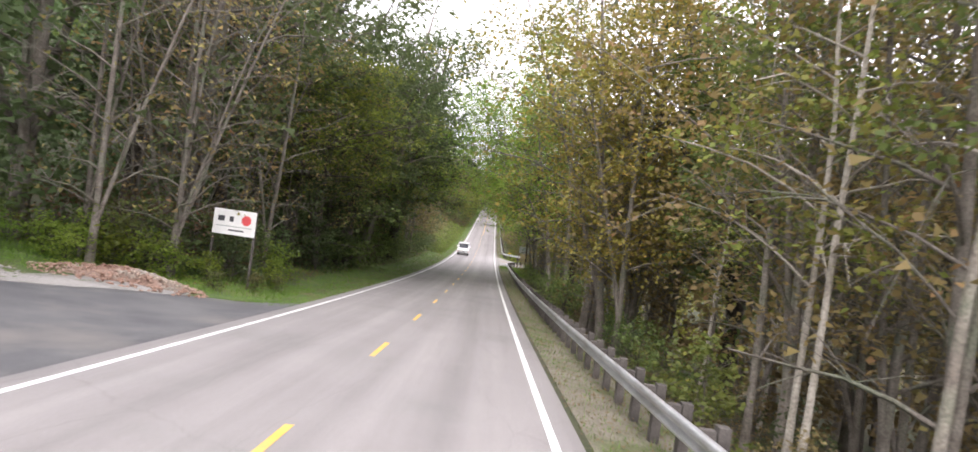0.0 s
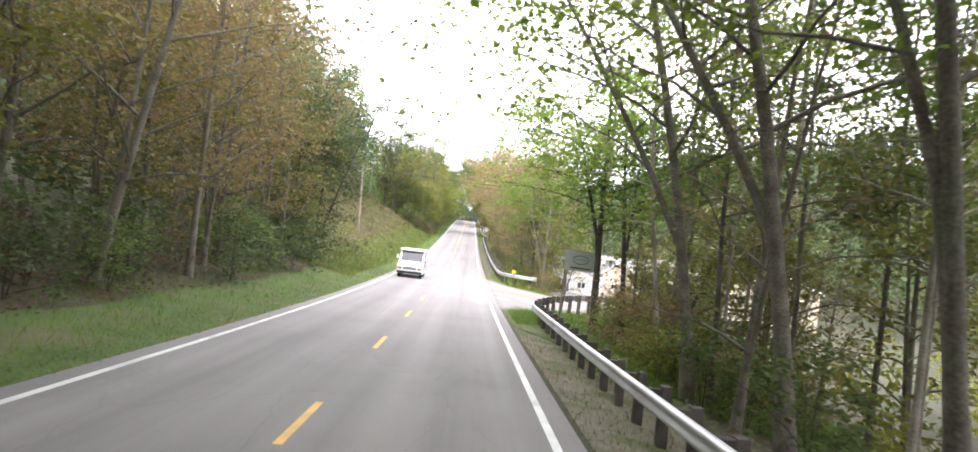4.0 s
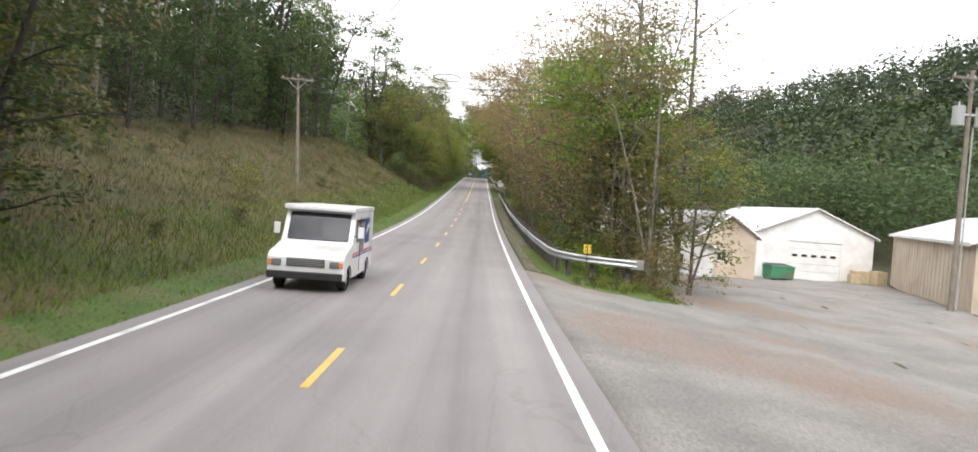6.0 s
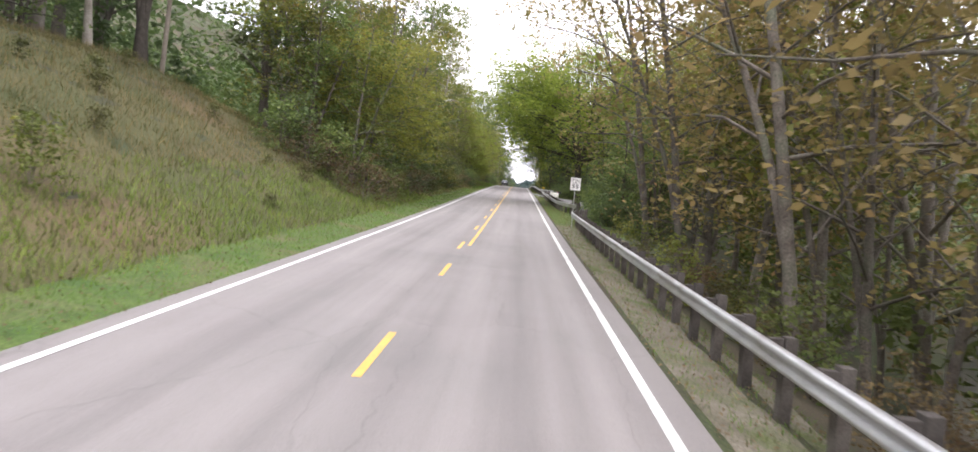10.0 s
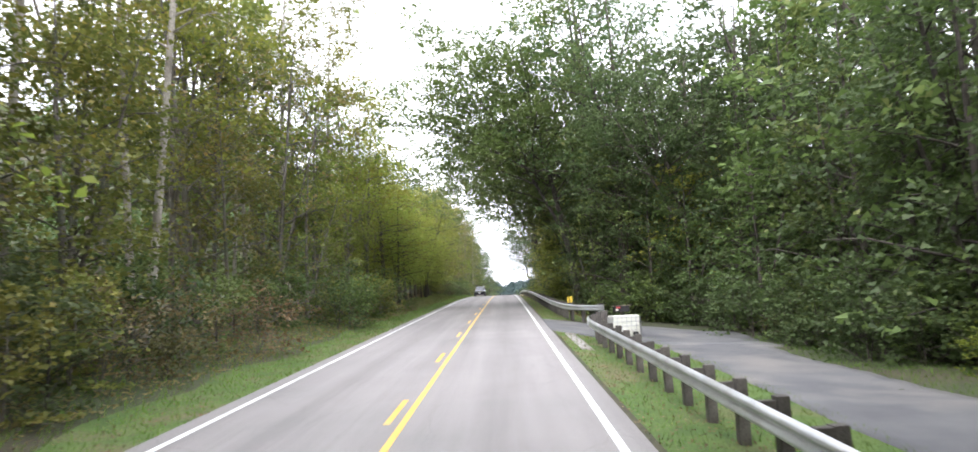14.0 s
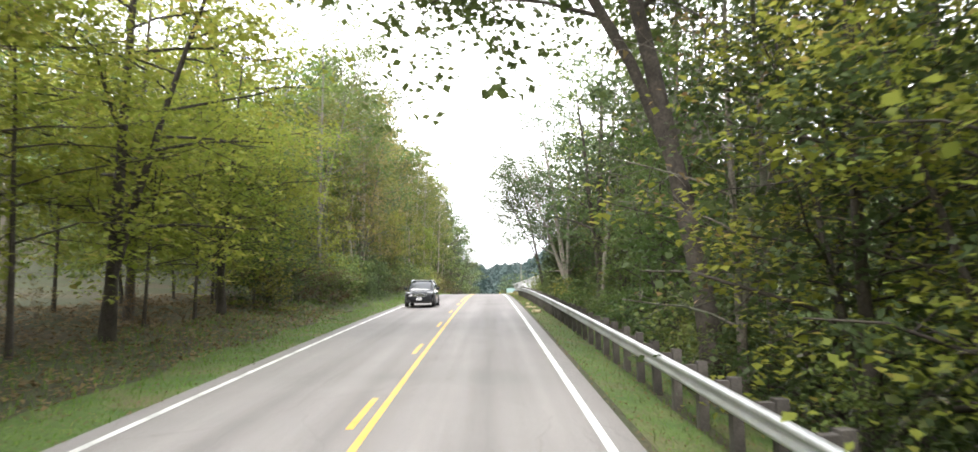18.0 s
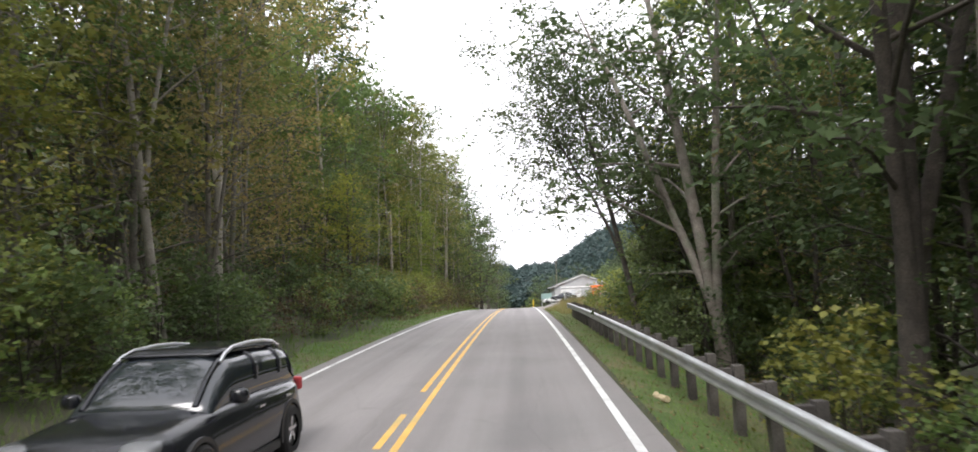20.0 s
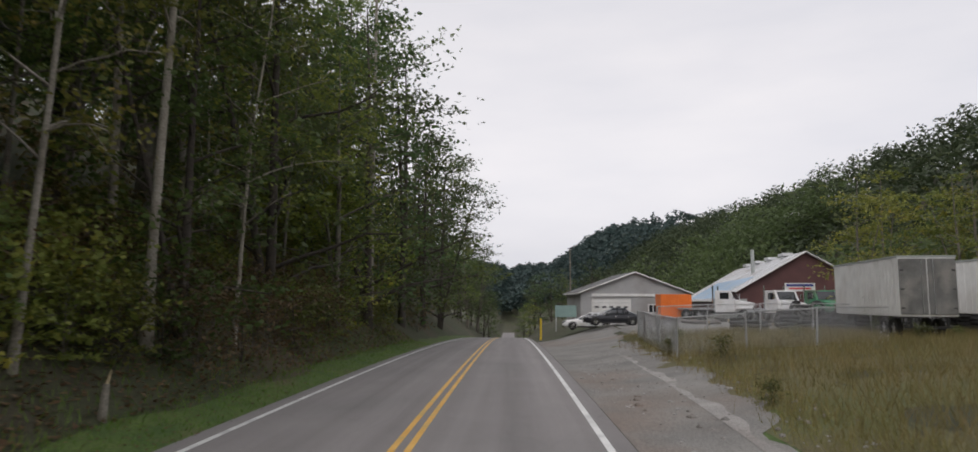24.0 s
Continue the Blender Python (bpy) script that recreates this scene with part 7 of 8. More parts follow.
# the right side
wood_strip(7, 27, 9.0, 16, 19, [("stem2", 2), ("bare", 6), ("rust", 5)], gap=1.7, group=WR)
wood_strip(44, 60, 10, 14, 2, [("gold", 1), ("maple2", 1)], gap=2.4, group=WR)
wood_strip(42, 96, 7.4, 15, 21, [("stem", 5), ("stem2", 5), ("poplar2", 3), ("bare", 3), ("high", 2)], gap=1.9, group=WR)
wood_strip(48, 96, 14, 22, 9, [("maple2", 2), ("poplar2", 4), ("bare", 2)], gap=3, group=WR)
wood_strip(6, 44, 14, 22, 11, [("rust", 3), ("maple", 1), ("oak", 2)], gap=3, group=WR)
wood_strip(140, 168, 8.6, 11, 12, [("rust", 3), ("bare", 3), ("stem2", 4)], gap=2.0, group=BELOW)
wood_strip(168, 211, 9.2, 16, 18, [("rust", 6), ("edge3", 1), ("maple2", 1), ("gold", 1), ("bare", 2)], gap=2.4, group=BELOW)
wood_strip(214, 234, 9.2, 13, 8, [("edge", 4), ("edge2", 2)], group=WR)
wood_strip(232, 247, 12.4, 15, 4, [("edge", 1)], group=WR)
thicket(232, 242, 8.6, 12.5, 16, [("bush", 4), ("bush2", 2)], (0.7, 1.1))
thicket(156, 186, 11.2, 13.1, 30, [("bush", 2), ("bush3", 3)], (0.9, 1.4))
thicket(217, 234, 7.6, 12, 26, [("bush", 4), ("bush2", 2)], (0.6, 1.0))
thicket(282, 302, 7.6, 13, 22, [("bush", 3), ("bush2", 4)], (0.8, 1.3))
wood_strip(214, 247, 13, 19, 9, [("maple", 4), ("high2", 2), ("oak2", 1)], group=WR, gap=3)
wood_strip(282, 302, 13.5, 20, 7, [("oak", 2), ("maple", 1)], group=LANE, gap=2.4)
wood_strip(244, 300, 14.8, 19, 13, [("edge2", 4), ("edge", 1)], group=LANE, gap=2.4)
wood_strip(244, 300, 16, 26, 15, [("oak", 3), ("oak2", 3), ("maple", 2)], group=LANE, gap=3)
wood_strip(284, 330, 9.4, 16, 16, [("high2", 3), ("edge3", 3), ("under", 3), ("edge", 2)], group=WR, gap=1.9)
wood_strip(312, 380, 8.2, 12, 17, [("edge", 3), ("edge3", 2), ("edge2", 3), ("high", 2)], group=WR)
wood_strip(312, 384, 10, 19, 20, [("maple", 3), ("maple2", 2), ("oak", 3), ("rust", 2), ("bare", 1)], group=WR, gap=2.6)
wood_strip(378, 394, 9.5, 20, 6, [("edge", 2), ("edge2", 2), ("maple", 1)], group=WR, size=(0.6, 0.85))
wood_strip(394, 410, 11, 24, 4, [("edge", 1), ("maple", 1)], group=WR, size=(0.4, 0.5))
# single trees that mark the way
plant("gold", 8.6, 38.5, 1.25, turn=200, tilt=(0, -4), group=WR)
plant("gold", 9.6, 33.0, 1.2, turn=80, tilt=(0, -5), group=WR)
for x_, y_, k_, q_ in ((-8.6, 58, "oak", 1.1), (-8.6, 72, "oak2", 1.1), (-9.0, 88, "rust", 1.25), (8.6, 64, "high", 1.3), (8.8, 76, "high2", 1.3), (8.8, 90, "stem2", 1.25)):
    plant(k_, x_, y_, q_, tilt=(0, 9 if x_ < 0 else -8), turn=0, group=WL if x_ < 0 else WR)
wood_strip(22, 42, 8.4, 14, 8, [("bare", 3), ("stem", 3), ("rust", 3), ("high", 2)], gap=2.0, group=WR)
for y_, k_, q_ in ((30, "oak", 1.1), (37, "oak2", 1.15), (45, "oak", 1.15), (53, "oak2", 1.1), (61, "oak", 1.15), (78, "rust", 1.2), (87, "rust", 1.3)):
    plant(k_, -11.5 - (y_ % 3), y_, q_, tilt=(0, 4), group=WL)
plant("rust", -8.6, 94.0, 1.2, turn=140, group=WL)
plant("rust", -10.2, 101.0, 1.25, turn=40, group=WL)
plant("canopy", 7.5, 238.4, 1.0, turn=0, group=WR)
for x_, y_, k_, q_ in ((9.4, 135.0, "edge", 0.95), (10.2, 141.0, "edge", 1.1), (9.4, 138.5, "edge3", 1.0), (8.9, 133.0, "rust", 0.8), (9.6, 136.6, "bare", 1.25), (10.2, 132.0, "edge3", 0.5), (8.3, 147.0, "edge", 0.9), (9.0, 158.0, "rust", 0.9)):
    plant(k_, x_, y_, q_, group=BELOW)
for x_, y_, k_, q_ in ((8.8, 149, "rust", 1.2), (9.6, 158, "bare", 1.2), (9.8, 168, "stem2", 1.3), (9.6, 178, "rust", 1.1), (10.4, 188, "rust", 1.1)):
    plant(k_, x_, y_, q_, tilt=(0, -4), group=BELOW)
wood_strip(262, 300, -9.6, -14, 7, [("bare", 2), ("poplar2", 3)], gap=2.0, group=WL, size=(1.1, 1.3))
plant("bare", 8.4, 316.3, 1.0, turn=130, group=WR)
plant("bare", 7.9, 330.4, 0.95, turn=170, group=WR)
plant("canopy2", 7.6, 294.0, 1.3, turn=0, group=WR)
plant("canopy2", 8.6, 304.0, 0.95, turn=-25, group=WR)
for x_, y_, k_, q_ in ((10.2, 297.5, "oak2", 1.25), (11.2, 289.0, "oak2", 1.0), (9.8, 307.0, "high2", 1.1), (11.8, 302.0, "maple", 1.0)):
    plant(k_, x_, y_, q_, tilt=(0, -4), group=WR)
plant("over", 13.6, 283.5, 0.95, turn=15, group=LANE)
plant("over", -8.9, 62.0, 1.05, turn=180, group=WL)
plant("over", -8.9, 50.0, 1.0, turn=165, group=WL)
plant("spread", 9.4, 57.0, 1.15, turn=100, group=WR)
plant("spread", -8.6, 70.0, 1.0, turn=200, group=WL)
plant("airy", 8.0, 84.5, 0.95, turn=-10, group=WR)
plant("spread", -10.0, 42.0, 0.9, group=WL)
plant("over", 7.4, 380.5, 0.85, turn=-10, group=WR)
plant("edge", 9.6, 286.2, 1.2, group=WR)
plant("over", 9.6, 384.0, 0.8, turn=10, group=WR)
for x_, y_, k_, q_ in ((9.6, 381.6, "edge", 0.95), (11.4, 384.5, "edge2", 1.0), (10.0, 387.0, "edge", 0.75), (12.6, 381.5, "edge3", 1.1), (12.4, 388.0, "edge", 0.8)):
    plant(k_, x_, y_, q_, group=WR)
plant("oak", 9.0, 373.0, 0.8, tilt=(0, -8), turn=0, group=WR)
plant("oak2", 10.0, 364.0, 0.85, tilt=(0, -6), turn=90, group=WR)
wood_strip(80, 97, 8.6, 15, 7, [("edge3", 2), ("stem2", 2), ("stem", 1)], gap=1.8, group=WR)
plant("walnut", 8.95, 96.2, 0.85, turn=140, tilt=(0, 5), group=WR)
plant("walnut", 7.85, 97.0, 1.0, turn=20, tilt=(0, -3), group=WR)
wood_strip(88, 97.4, 7.2, 12, 12, [("tangle", 3), ("forb", 4), ("weed", 2)], gap=0.9, group=UG, size=(0.6, 0.95))
wood_strip(88, 100, 9.6, 14, 9, [("edge", 1), ("edge3", 3), ("stem2", 1)], gap=1.3, group=WR, size=(0.45, 0.75))
for x_, y_, k_, q_ in ((10.6, 381, "edge2", 1.1), (11.6, 384, "edge", 1.1), (12.8, 380, "edge2", 1.25), (14.2, 383.5, "oak", 0.75), (9.4, 377.0, "edge2", 0.9)):
    plant(k_, x_, y_, q_, group=WR)
for x_, y_, k_ in ((-7.0, 431, "stem2"), (-7.3, 436, "poplar2"), (-6.9, 440.5, "stem2"), (-7.8, 426, "stem2"), (-8.4, 421, "poplar2"), (-7.5, 417, "stem2")):
    plant(k_, x_, y_, random.uniform(0.9, 1.15), tilt=(0, random.uniform(-3, 5)), group=WL)
plant("poplar", -8.2, 467.3, 1.25, group=WL)
for x_, y_, k_, q_ in ((-7.4, 438, "edge", 1.2), (-7.8, 446, "edge2", 1.7), (-7.4, 455, "edge3", 1.5), (-7.2, 462, "edge2", 1.9), (-7.0, 474, "edge2", 2.0), (-6.8, 486, "edge", 1.9), (-6.6, 500, "edge2", 1.9), (-9.8, 430, "edge3", 1.3), (-10.5, 422, "edge", 1.4)):
    plant(k_, x_, y_, q_, group=WL)
thicket(400, 452, -6.2, -10.5, 70, [("bush3", 4), ("brush", 5), ("bush", 1)], (0.8, 1.25))
plant("bush", 12.9, 424, 1.35, group="bushes in the field")
plant("bush3", 11.3, 420.5, 0.9, group="bushes in the field")
for x_, y_, q_ in ((27, 469, 1.1), (31, 473, 1.2), (35.5, 471, 1.15), (39.5, 475, 1.25), (44, 473, 1.2)):
    plant("edge3", x_, y_, q_, group="trees behind the trailers")
plant("poplar", -9.2, 374.2, 0.95, group=WL)
plant("poplar", -9.0, 369.9, 0.8, tilt=(3, 6), group=WL)
for x_, y_, k_ in ((8.0, 13.9, "stem"), (8.1, 12.3, "stem2"), (7.9, 11.4, "stem2"), (8.2, 8.6, "stem"), (-11.2, 317.4, "high2"), (-10.9, 320.0, "stem"), (-8.8, 325.5, "stem"), (-9.2, 24.8, "bare"), (-11.5, 23.6, "bare")):
    plant(k_, x_, y_, random.uniform(0.9, 1.1), group=WL if x_ < 0 else WR)
# dark wall of leaves behind the lane
random.seed(37)
thicket(262, 283, 12.4, 15.5, 30, [("bush2", 4), ("bush", 1)], (0.8, 1.2))
thicket(250, 262, 13.4, 16, 14, [("forb", 3), ("bush", 2)], (0.6, 0.9))
thicket(280, 292, 9.0, 15, 26, [("bush2", 3), ("bush", 1)], (0.8, 1.2))
for x_, y_, k_, q_ in ((10.6, 283.8, "edge2", 0.8), (12.4, 281.6, "edge", 0.9), (14.6, 279.5, "edge2", 1.0), (13.6, 274.5, "edge", 0.9), (15.6, 270.5, "edge", 1.1), (15.0, 265.0, "edge", 1.0), (16.0, 259.0, "edge", 1.1), (15.6, 253.0, "edge", 1.1), (12.0, 287.5, "edge2", 1.3), (14.6, 284.5, "edge2", 1.45), (16.5, 276.0, "edge", 1.6), (17.0, 264.0, "edge", 1.6), (17.0, 252.0, "high", 1.1)):
    plant(k_, x_, y_, q_, group=LANE)
# weeds and brush about the end of the guard rail
thicket(125.6, 127.2, 5.8, 9.2, 12, [("weed", 2), ("forb", 1)], (0.3, 0.5), gap=0.4)
for x_, y_, k_, q_ in ((8.6, 127.9, "tangle", 0.8), (9.2, 129.2, "tangle", 1.0), (7.2, 129.4, "forb", 0.7), (6.6, 131.0, "forb", 0.8), (8.0, 131.0, "tangle", 1.0), (7.4, 133.2, "bush", 0.8), (9.6, 127.4, "tangle", 0.9), (7.0, 135.6, "forb", 0.8), (6.9, 138.4, "bush", 0.7), (7.2, 141.0, "forb", 0.8)):
    plant(k_, x_, y_, q_, group=BELOW)
# taller trees behind the first ones down the slope
for x_, y_, k_, q_ in ((15.0, 34.0, "oak2", 1.1), (17.0, 26.0, "oak", 1.1), (12.6, 38.0, "rust", 1.3), (14.0, 46.0, "oak", 1.1), (18.0, 18.0, "rust", 1.4)):
    plant(k_, x_, y_, q_, group=WR)
# weeds and brush round the rubble heap
random.seed(31)
for x_, y_, k_, q_ in ((-15.2, 21.0, "weed", 1.0), (-14.2, 22.6, "forb", 0.8), (-13.0, 23.4, "forb", 0.9), (-12.2, 24.4, "forb", 1.1), (-11.0, 24.2, "forb", 1.0), (-10.0, 24.6, "forb", 1.0), (-9.0, 24.6, "forb", 0.8), (-8.0, 25.0, "forb", 0.7), (-7.6, 26.6, "bush2", 0.8), (-6.6, 28.0, "forb", 0.7), (-7.0, 30.0, "forb", 1.1), (-8.6, 28.4, "bush2", 1.0), (-16.4, 24.0, "forb", 1.0), (-17.5, 21.5, "forb", 1.0), (-13.6, 20.9, "forb", 0.7), (-11.8, 22.7, "forb", 0.8), (-10.6, 27.0, "brush", 1.4), (-12.8, 27.6, "brush", 1.5), (-15.0, 26.8, "brush", 1.5), (-9.4, 30.2, "brush", 1.5), (-7.0, 23.6, "weed", 0.7), (-6.2, 25.2, "weed", 0.7), (-5.9, 27.0, "weed", 0.6)):
    plant(k_, x_, y_, q_, group="weeds round the rubble heap")
# yellow-green scrub behind the sign board
random.seed(29)
for x_, y_, k_, q_ in ((10.4, 101.6, "edge3", 0.42), (11.8, 103.4, "edge3", 0.5), (13.0, 106.0, "edge3", 0.55), (14.4, 108.5, "edge3", 0.5), (12.4, 101.0, "edge3", 0.6), (14.8, 104.0, "maple2", 0.5), (16.2, 107.5, "edge3", 0.7), (15.6, 112.0, "edge3", 0.38), (17.4, 115.2, "bush3", 1.2), (19.4, 118.4, "bush3", 1.1), (21.6, 121.6, "bush3", 1.2), (16.8, 111.0, "edge3", 0.5), (19.6, 114.6, "edge3", 0.45), (10.2, 104.2, "bush3", 0.8), (12.0, 108.0, "bush3", 0.8), (13.6, 111.2, "bush3", 0.9)):
    plant(k_, x_, y_, q_, group="scrub behind the sign")
thicket(85, 97, 8.0, 12.5, 20, [("tangle", 2), ("forb", 4)], (0.8, 1.3))
# boughs that meet over the road
random.seed(23)
for x_, y_, k_, q_, a_, b_ in (
    (7.4, 34.0, "gold", 1.3, 150, -7), (7.9, 31.0, "gold", 1.25, 20, -8), (8.2, 29.0, "gold", 1.0, 60, -4),
    (-8.6, 52.0, "edge", 1.5, 30, 4), (-8.8, 44.0, "edge", 1.4, 130, 3), (11.8, 389.0, "edge2", 0.95, 20, 0), (13.6, 392.5, "edge2", 1.05, 140, 0), (16.0, 390.0, "edge", 1.2, 60, 0), (18.0, 394.0, "edge2", 1.1, 200, 0),
    (7.5, 53.0, "airy", 1.05, 8, 0), (8.2, 68.0, "airy", 1.15, 5, 0), (-8.8, 66.0, "airy", 1.1, 184, 0), (8.0, 63.0, "airy", 1.15, -14, 0), (7.7, 72.0, "airy", 1.0, 10, 0), (8.4, 80.0, "airy", 1.05, -8, 0), (-8.6, 76.0, "airy", 1.0, 176, 0),
    (8.4, 133.2, "rust", 0.75, 20, -3), (9.6, 130.6, "edge3", 0.7, 120, 0), (9.1, 129.2, "bare", 0.75, 60, 0), (12.0, 135.0, "bare", 1.25, 20, 0), (8.5, 134.0, "walnut", 0.95, 60, 0), (11.6, 131.5, "edge3", 0.75, 200, 0), (9.9, 135.5, "rust", 0.95, 10, 0), (9.2, 143.0, "rust", 1.1, 30, -3), (8.6, 152.0, "airy2", 0.85, 0, 0), (9.0, 163.0, "airy2", 0.95, 8, 0),
    (8.2, 177.0, "airy2", 1.05, 10, 0), (8.2, 187.0, "airy2", 1.15, -12, 0), (8.0, 197.0, "airy2", 1.1, 6, 0), (8.4, 206.0, "airy2", 1.1, -6, 0), (11.5, 193.0, "rust", 1.5, 10, -4), (11.0, 176.0, "rust", 1.3, 90, -4),
    (7.6, 331.0, "canopy2", 1.5, 4, 0), (-9.6, 300.0, "high2", 1.15, 40, 2), (-8.9, 304.5, "grove", 1.1, 160, 2), (-10.2, 296.0, "high2", 1.2, 220, 2),
    (-11.0, 222.0, "edge3", 1.25, 40, 0), (-9.6, 229.0, "maple2", 0.8, 70, 0), (-9.6, 242.0, "maple", 1.05, 10, 3), (-10.8, 235.0, "maple2", 0.95, 200, 0), (-12.5, 216.0, "edge3", 1.3, 120, 0),
    (-15.0, 279.0, "maple2", 1.1, 40, 0), (-17.5, 286.0, "maple", 1.1, 120, 0), (-15.5, 292.0, "maple2", 1.05, 220, 0), (-13.2, 274.0, "high2", 1.15, 300, 0), (-19.0, 278.0, "maple", 1.15, 80, 0), (-9.2, 252.0, "bare", 1.25, 40, 0), (-10.4, 231.0, "bare", 1.3, 140, 0),
    (8.0, 303.0, "under", 0.9, 20, 0), (8.6, 308.0, "grove", 0.85, 50, -3), (8.0, 314.0, "under", 1.0, 200, 0), (8.8, 320.0, "grove", 0.9, 110, -3), (10.4, 312.0, "grove", 1.05, 250, -2), (8.4, 326.0, "under", 0.95, 310, 0),
    (8.2, 290.0, "edge2", 0.85, 30, 0), (9.4, 287.0, "edge2", 1.0, 150, 0), (9.6, 293.0, "edge2", 0.9, 260, 0), (10.6, 298.0, "edge2", 1.1, 20, 0)):
    plant(k_, x_, y_, q_, turn=a_, tilt=(0, b_), group=WL if x_ < 0 else WR)
for x_, y_, k_, q_ in ((8.2, 48.0, "high", 1.2), (9.0, 58.0, "high2", 1.2), (8.4, 69.0, "poplar2", 1.1)):
    plant(k_, x_, y_, q_, tilt=(0, -5), tall=1.25, group=WR)
for i_ in range(9):
    plant("grove", -8.2 - 3.4 * ((i_ * 0.618) % 1), 308 + i_ * 5.0, random.uniform(0.85, 1.15), tilt=(random.gauss(0, 2), random.uniform(0, 4)), group=WL)
for x_, y_, k_, q_ in ((6.6, 596.0, "edge3", 0.95), (9.6, 602.0, "edge2", 1.25), (12.4, 598.0, "edge2", 1.2), (16.0, 610.0, "edge", 1.3), (6.0, 640.0, "edge", 1.1), (10.0, 655.0, "edge2", 1.5), (-6.4, 625.0, "edge2", 1.3), (-6.0, 655.0, "edge", 1.4), (20.0, 640.0, "oak", 0.8), (26.0, 625.0, "oak2", 0.8)):
    plant(k_, x_, y_, q_, group="trees past the yard")
plant("edge", 21.8, 456.6, 0.28, group="bushes in the field")
# undergrowth
wood_strip(25, 60, -7.6, -11, 20, [("bush2", 3), ("bush", 3), ("brush", 1)], gap=1.1, group=UG)
thicket(58, 118, -7.6, -11, 40, [("bush2", 3), ("bush", 3), ("brush", 1)])
wood_strip(22, 30, -9, -16, 9, [("bush", 2), ("weed", 3)], gap=1.0, group=UG)
thicket(208, 238, -6.4, -12, 36, [("bush", 3), ("bush2", 3), ("brush", 2)])
thicket(38, 62, 7.2, 13, 18, [("bush", 3), ("bush2", 1), ("bush3", 1)], (0.8, 1.3))
wood_strip(236, 298, -6.3, -9, 44, [("bush", 3), ("bush2", 3), ("bush3", 3), ("brush", 2), ("weed", 2)], gap=0.9, group=UG)
wood_strip(300, 346, -8.4, -13, 8, [("bush", 1), ("brush", 3), ("bush3", 1)], gap=1.1, group=UG, size=(0.5, 0.8))
thicket(354, 396, -6.3, -12, 52, [("bush", 3), ("bush2", 4), ("brush", 2)])
wood_strip(346, 396, -7.4, -11, 16, [("bush", 3), ("bush2", 2), ("bush3", 2), ("brush", 2)], gap=1.1, group=UG)
wood_strip(394, 480, -6.2, -12, 90, [("brush", 5), ("bush3", 5), ("bush", 2), ("weed", 1)], gap=1.0, group=UG)
wood_strip(0, 44, 6.8, 10, 22, [("bush", 3), ("bush2", 2), ("bush3", 2), ("brush", 2)], gap=1.1, group=UG, size=(0.5, 0.9))
wood_strip(44, 86, 6.8, 10, 20, [("bush", 3), ("bush2", 1), ("bush3", 2), ("weed", 2)], gap=1.1, group=UG, size=(0.5, 0.9))
wood_strip(129, 210, 6.8, 11, 54, [("bush3", 3), ("bush", 2), ("brush", 2), ("weed", 2)], gap=1.2, group=UG, size=(0.5, 0.9))
wood_strip(219, 232, 8.0, 12, 8, [("bush", 2), ("bush2", 3)], gap=1.1, group=UG)
wood_strip(244, 290, 12.5, 15, 12, [("bush", 2), ("weed", 3), ("bush2", 2)], gap=1.1, group=UG, size=(0.5, 0.9))
wood_strip(284, 384, 6.9, 10, 46, [("bush", 3), ("bush2", 4), ("bush3", 1)], gap=1.1, group=UG, size=(0.6, 1.0))
thicket(376, 400, 7.6, 14, 26, [("bush", 4), ("bush3", 3), ("bush2", 2)], (1.1, 1.6))
wood_strip(384, 412, 7.2, 16, 14, [("bush", 3), ("bush3", 3), ("weed", 2)], gap=1.1, group=UG, size=(0.6, 1.0))
wood_strip(114, 226, -7, -21, 46, [("weed", 6), ("bush3", 1), ("brush", 1)], gap=1.2, group="weeds on the bank", size=(0.5, 1.0))
CLEAR.remove((4, 60, 412, 620))
wood_strip(412, 456, 7.5, 26, 26, [("weed", 1)], gap=1.2, group="weeds in the field", size=(0.5, 0.8))
for x_, y_, k_, q_ in ((20.2, 433.5, "edge3", 0.6), (21.8, 432.0, "edge", 0.9), (23.6, 435.0, "edge3", 1.0), (25.4, 432.5, "edge", 0.95), (22.6, 429.6, "edge3", 0.75), (27.6, 436.0, "edge", 1.05), (25.0, 428.0, "edge3", 0.8)):
    plant(k_, x_, y_, q_, group=WR)
wood_strip(398, 413, 10.6, 13.5, 22, [("bush", 3), ("bush2", 2)], gap=0.7, group="vines over the fence", size=(1.0, 1.3))
for mat_, vs_, fs_, n_ in THICK.values():
    wood_ = "bark" in mat_.name
    tagged(link_mesh("thicket", np.concatenate(vs_), np.concatenate(fs_), mat_), "grey bare stems of the roadside thickets" if wood_ else "tangled leaves of the roadside thickets, " + mat_.name.replace("_", " "), "thicket", kind="stuff")
for key in list(PROTO):
    if not PROTO[key][1]:
        for child in list(PROTO[key][0].children):
            bpy.data.objects.remove(child)
        bpy.data.objects.remove(PROTO[key][0])


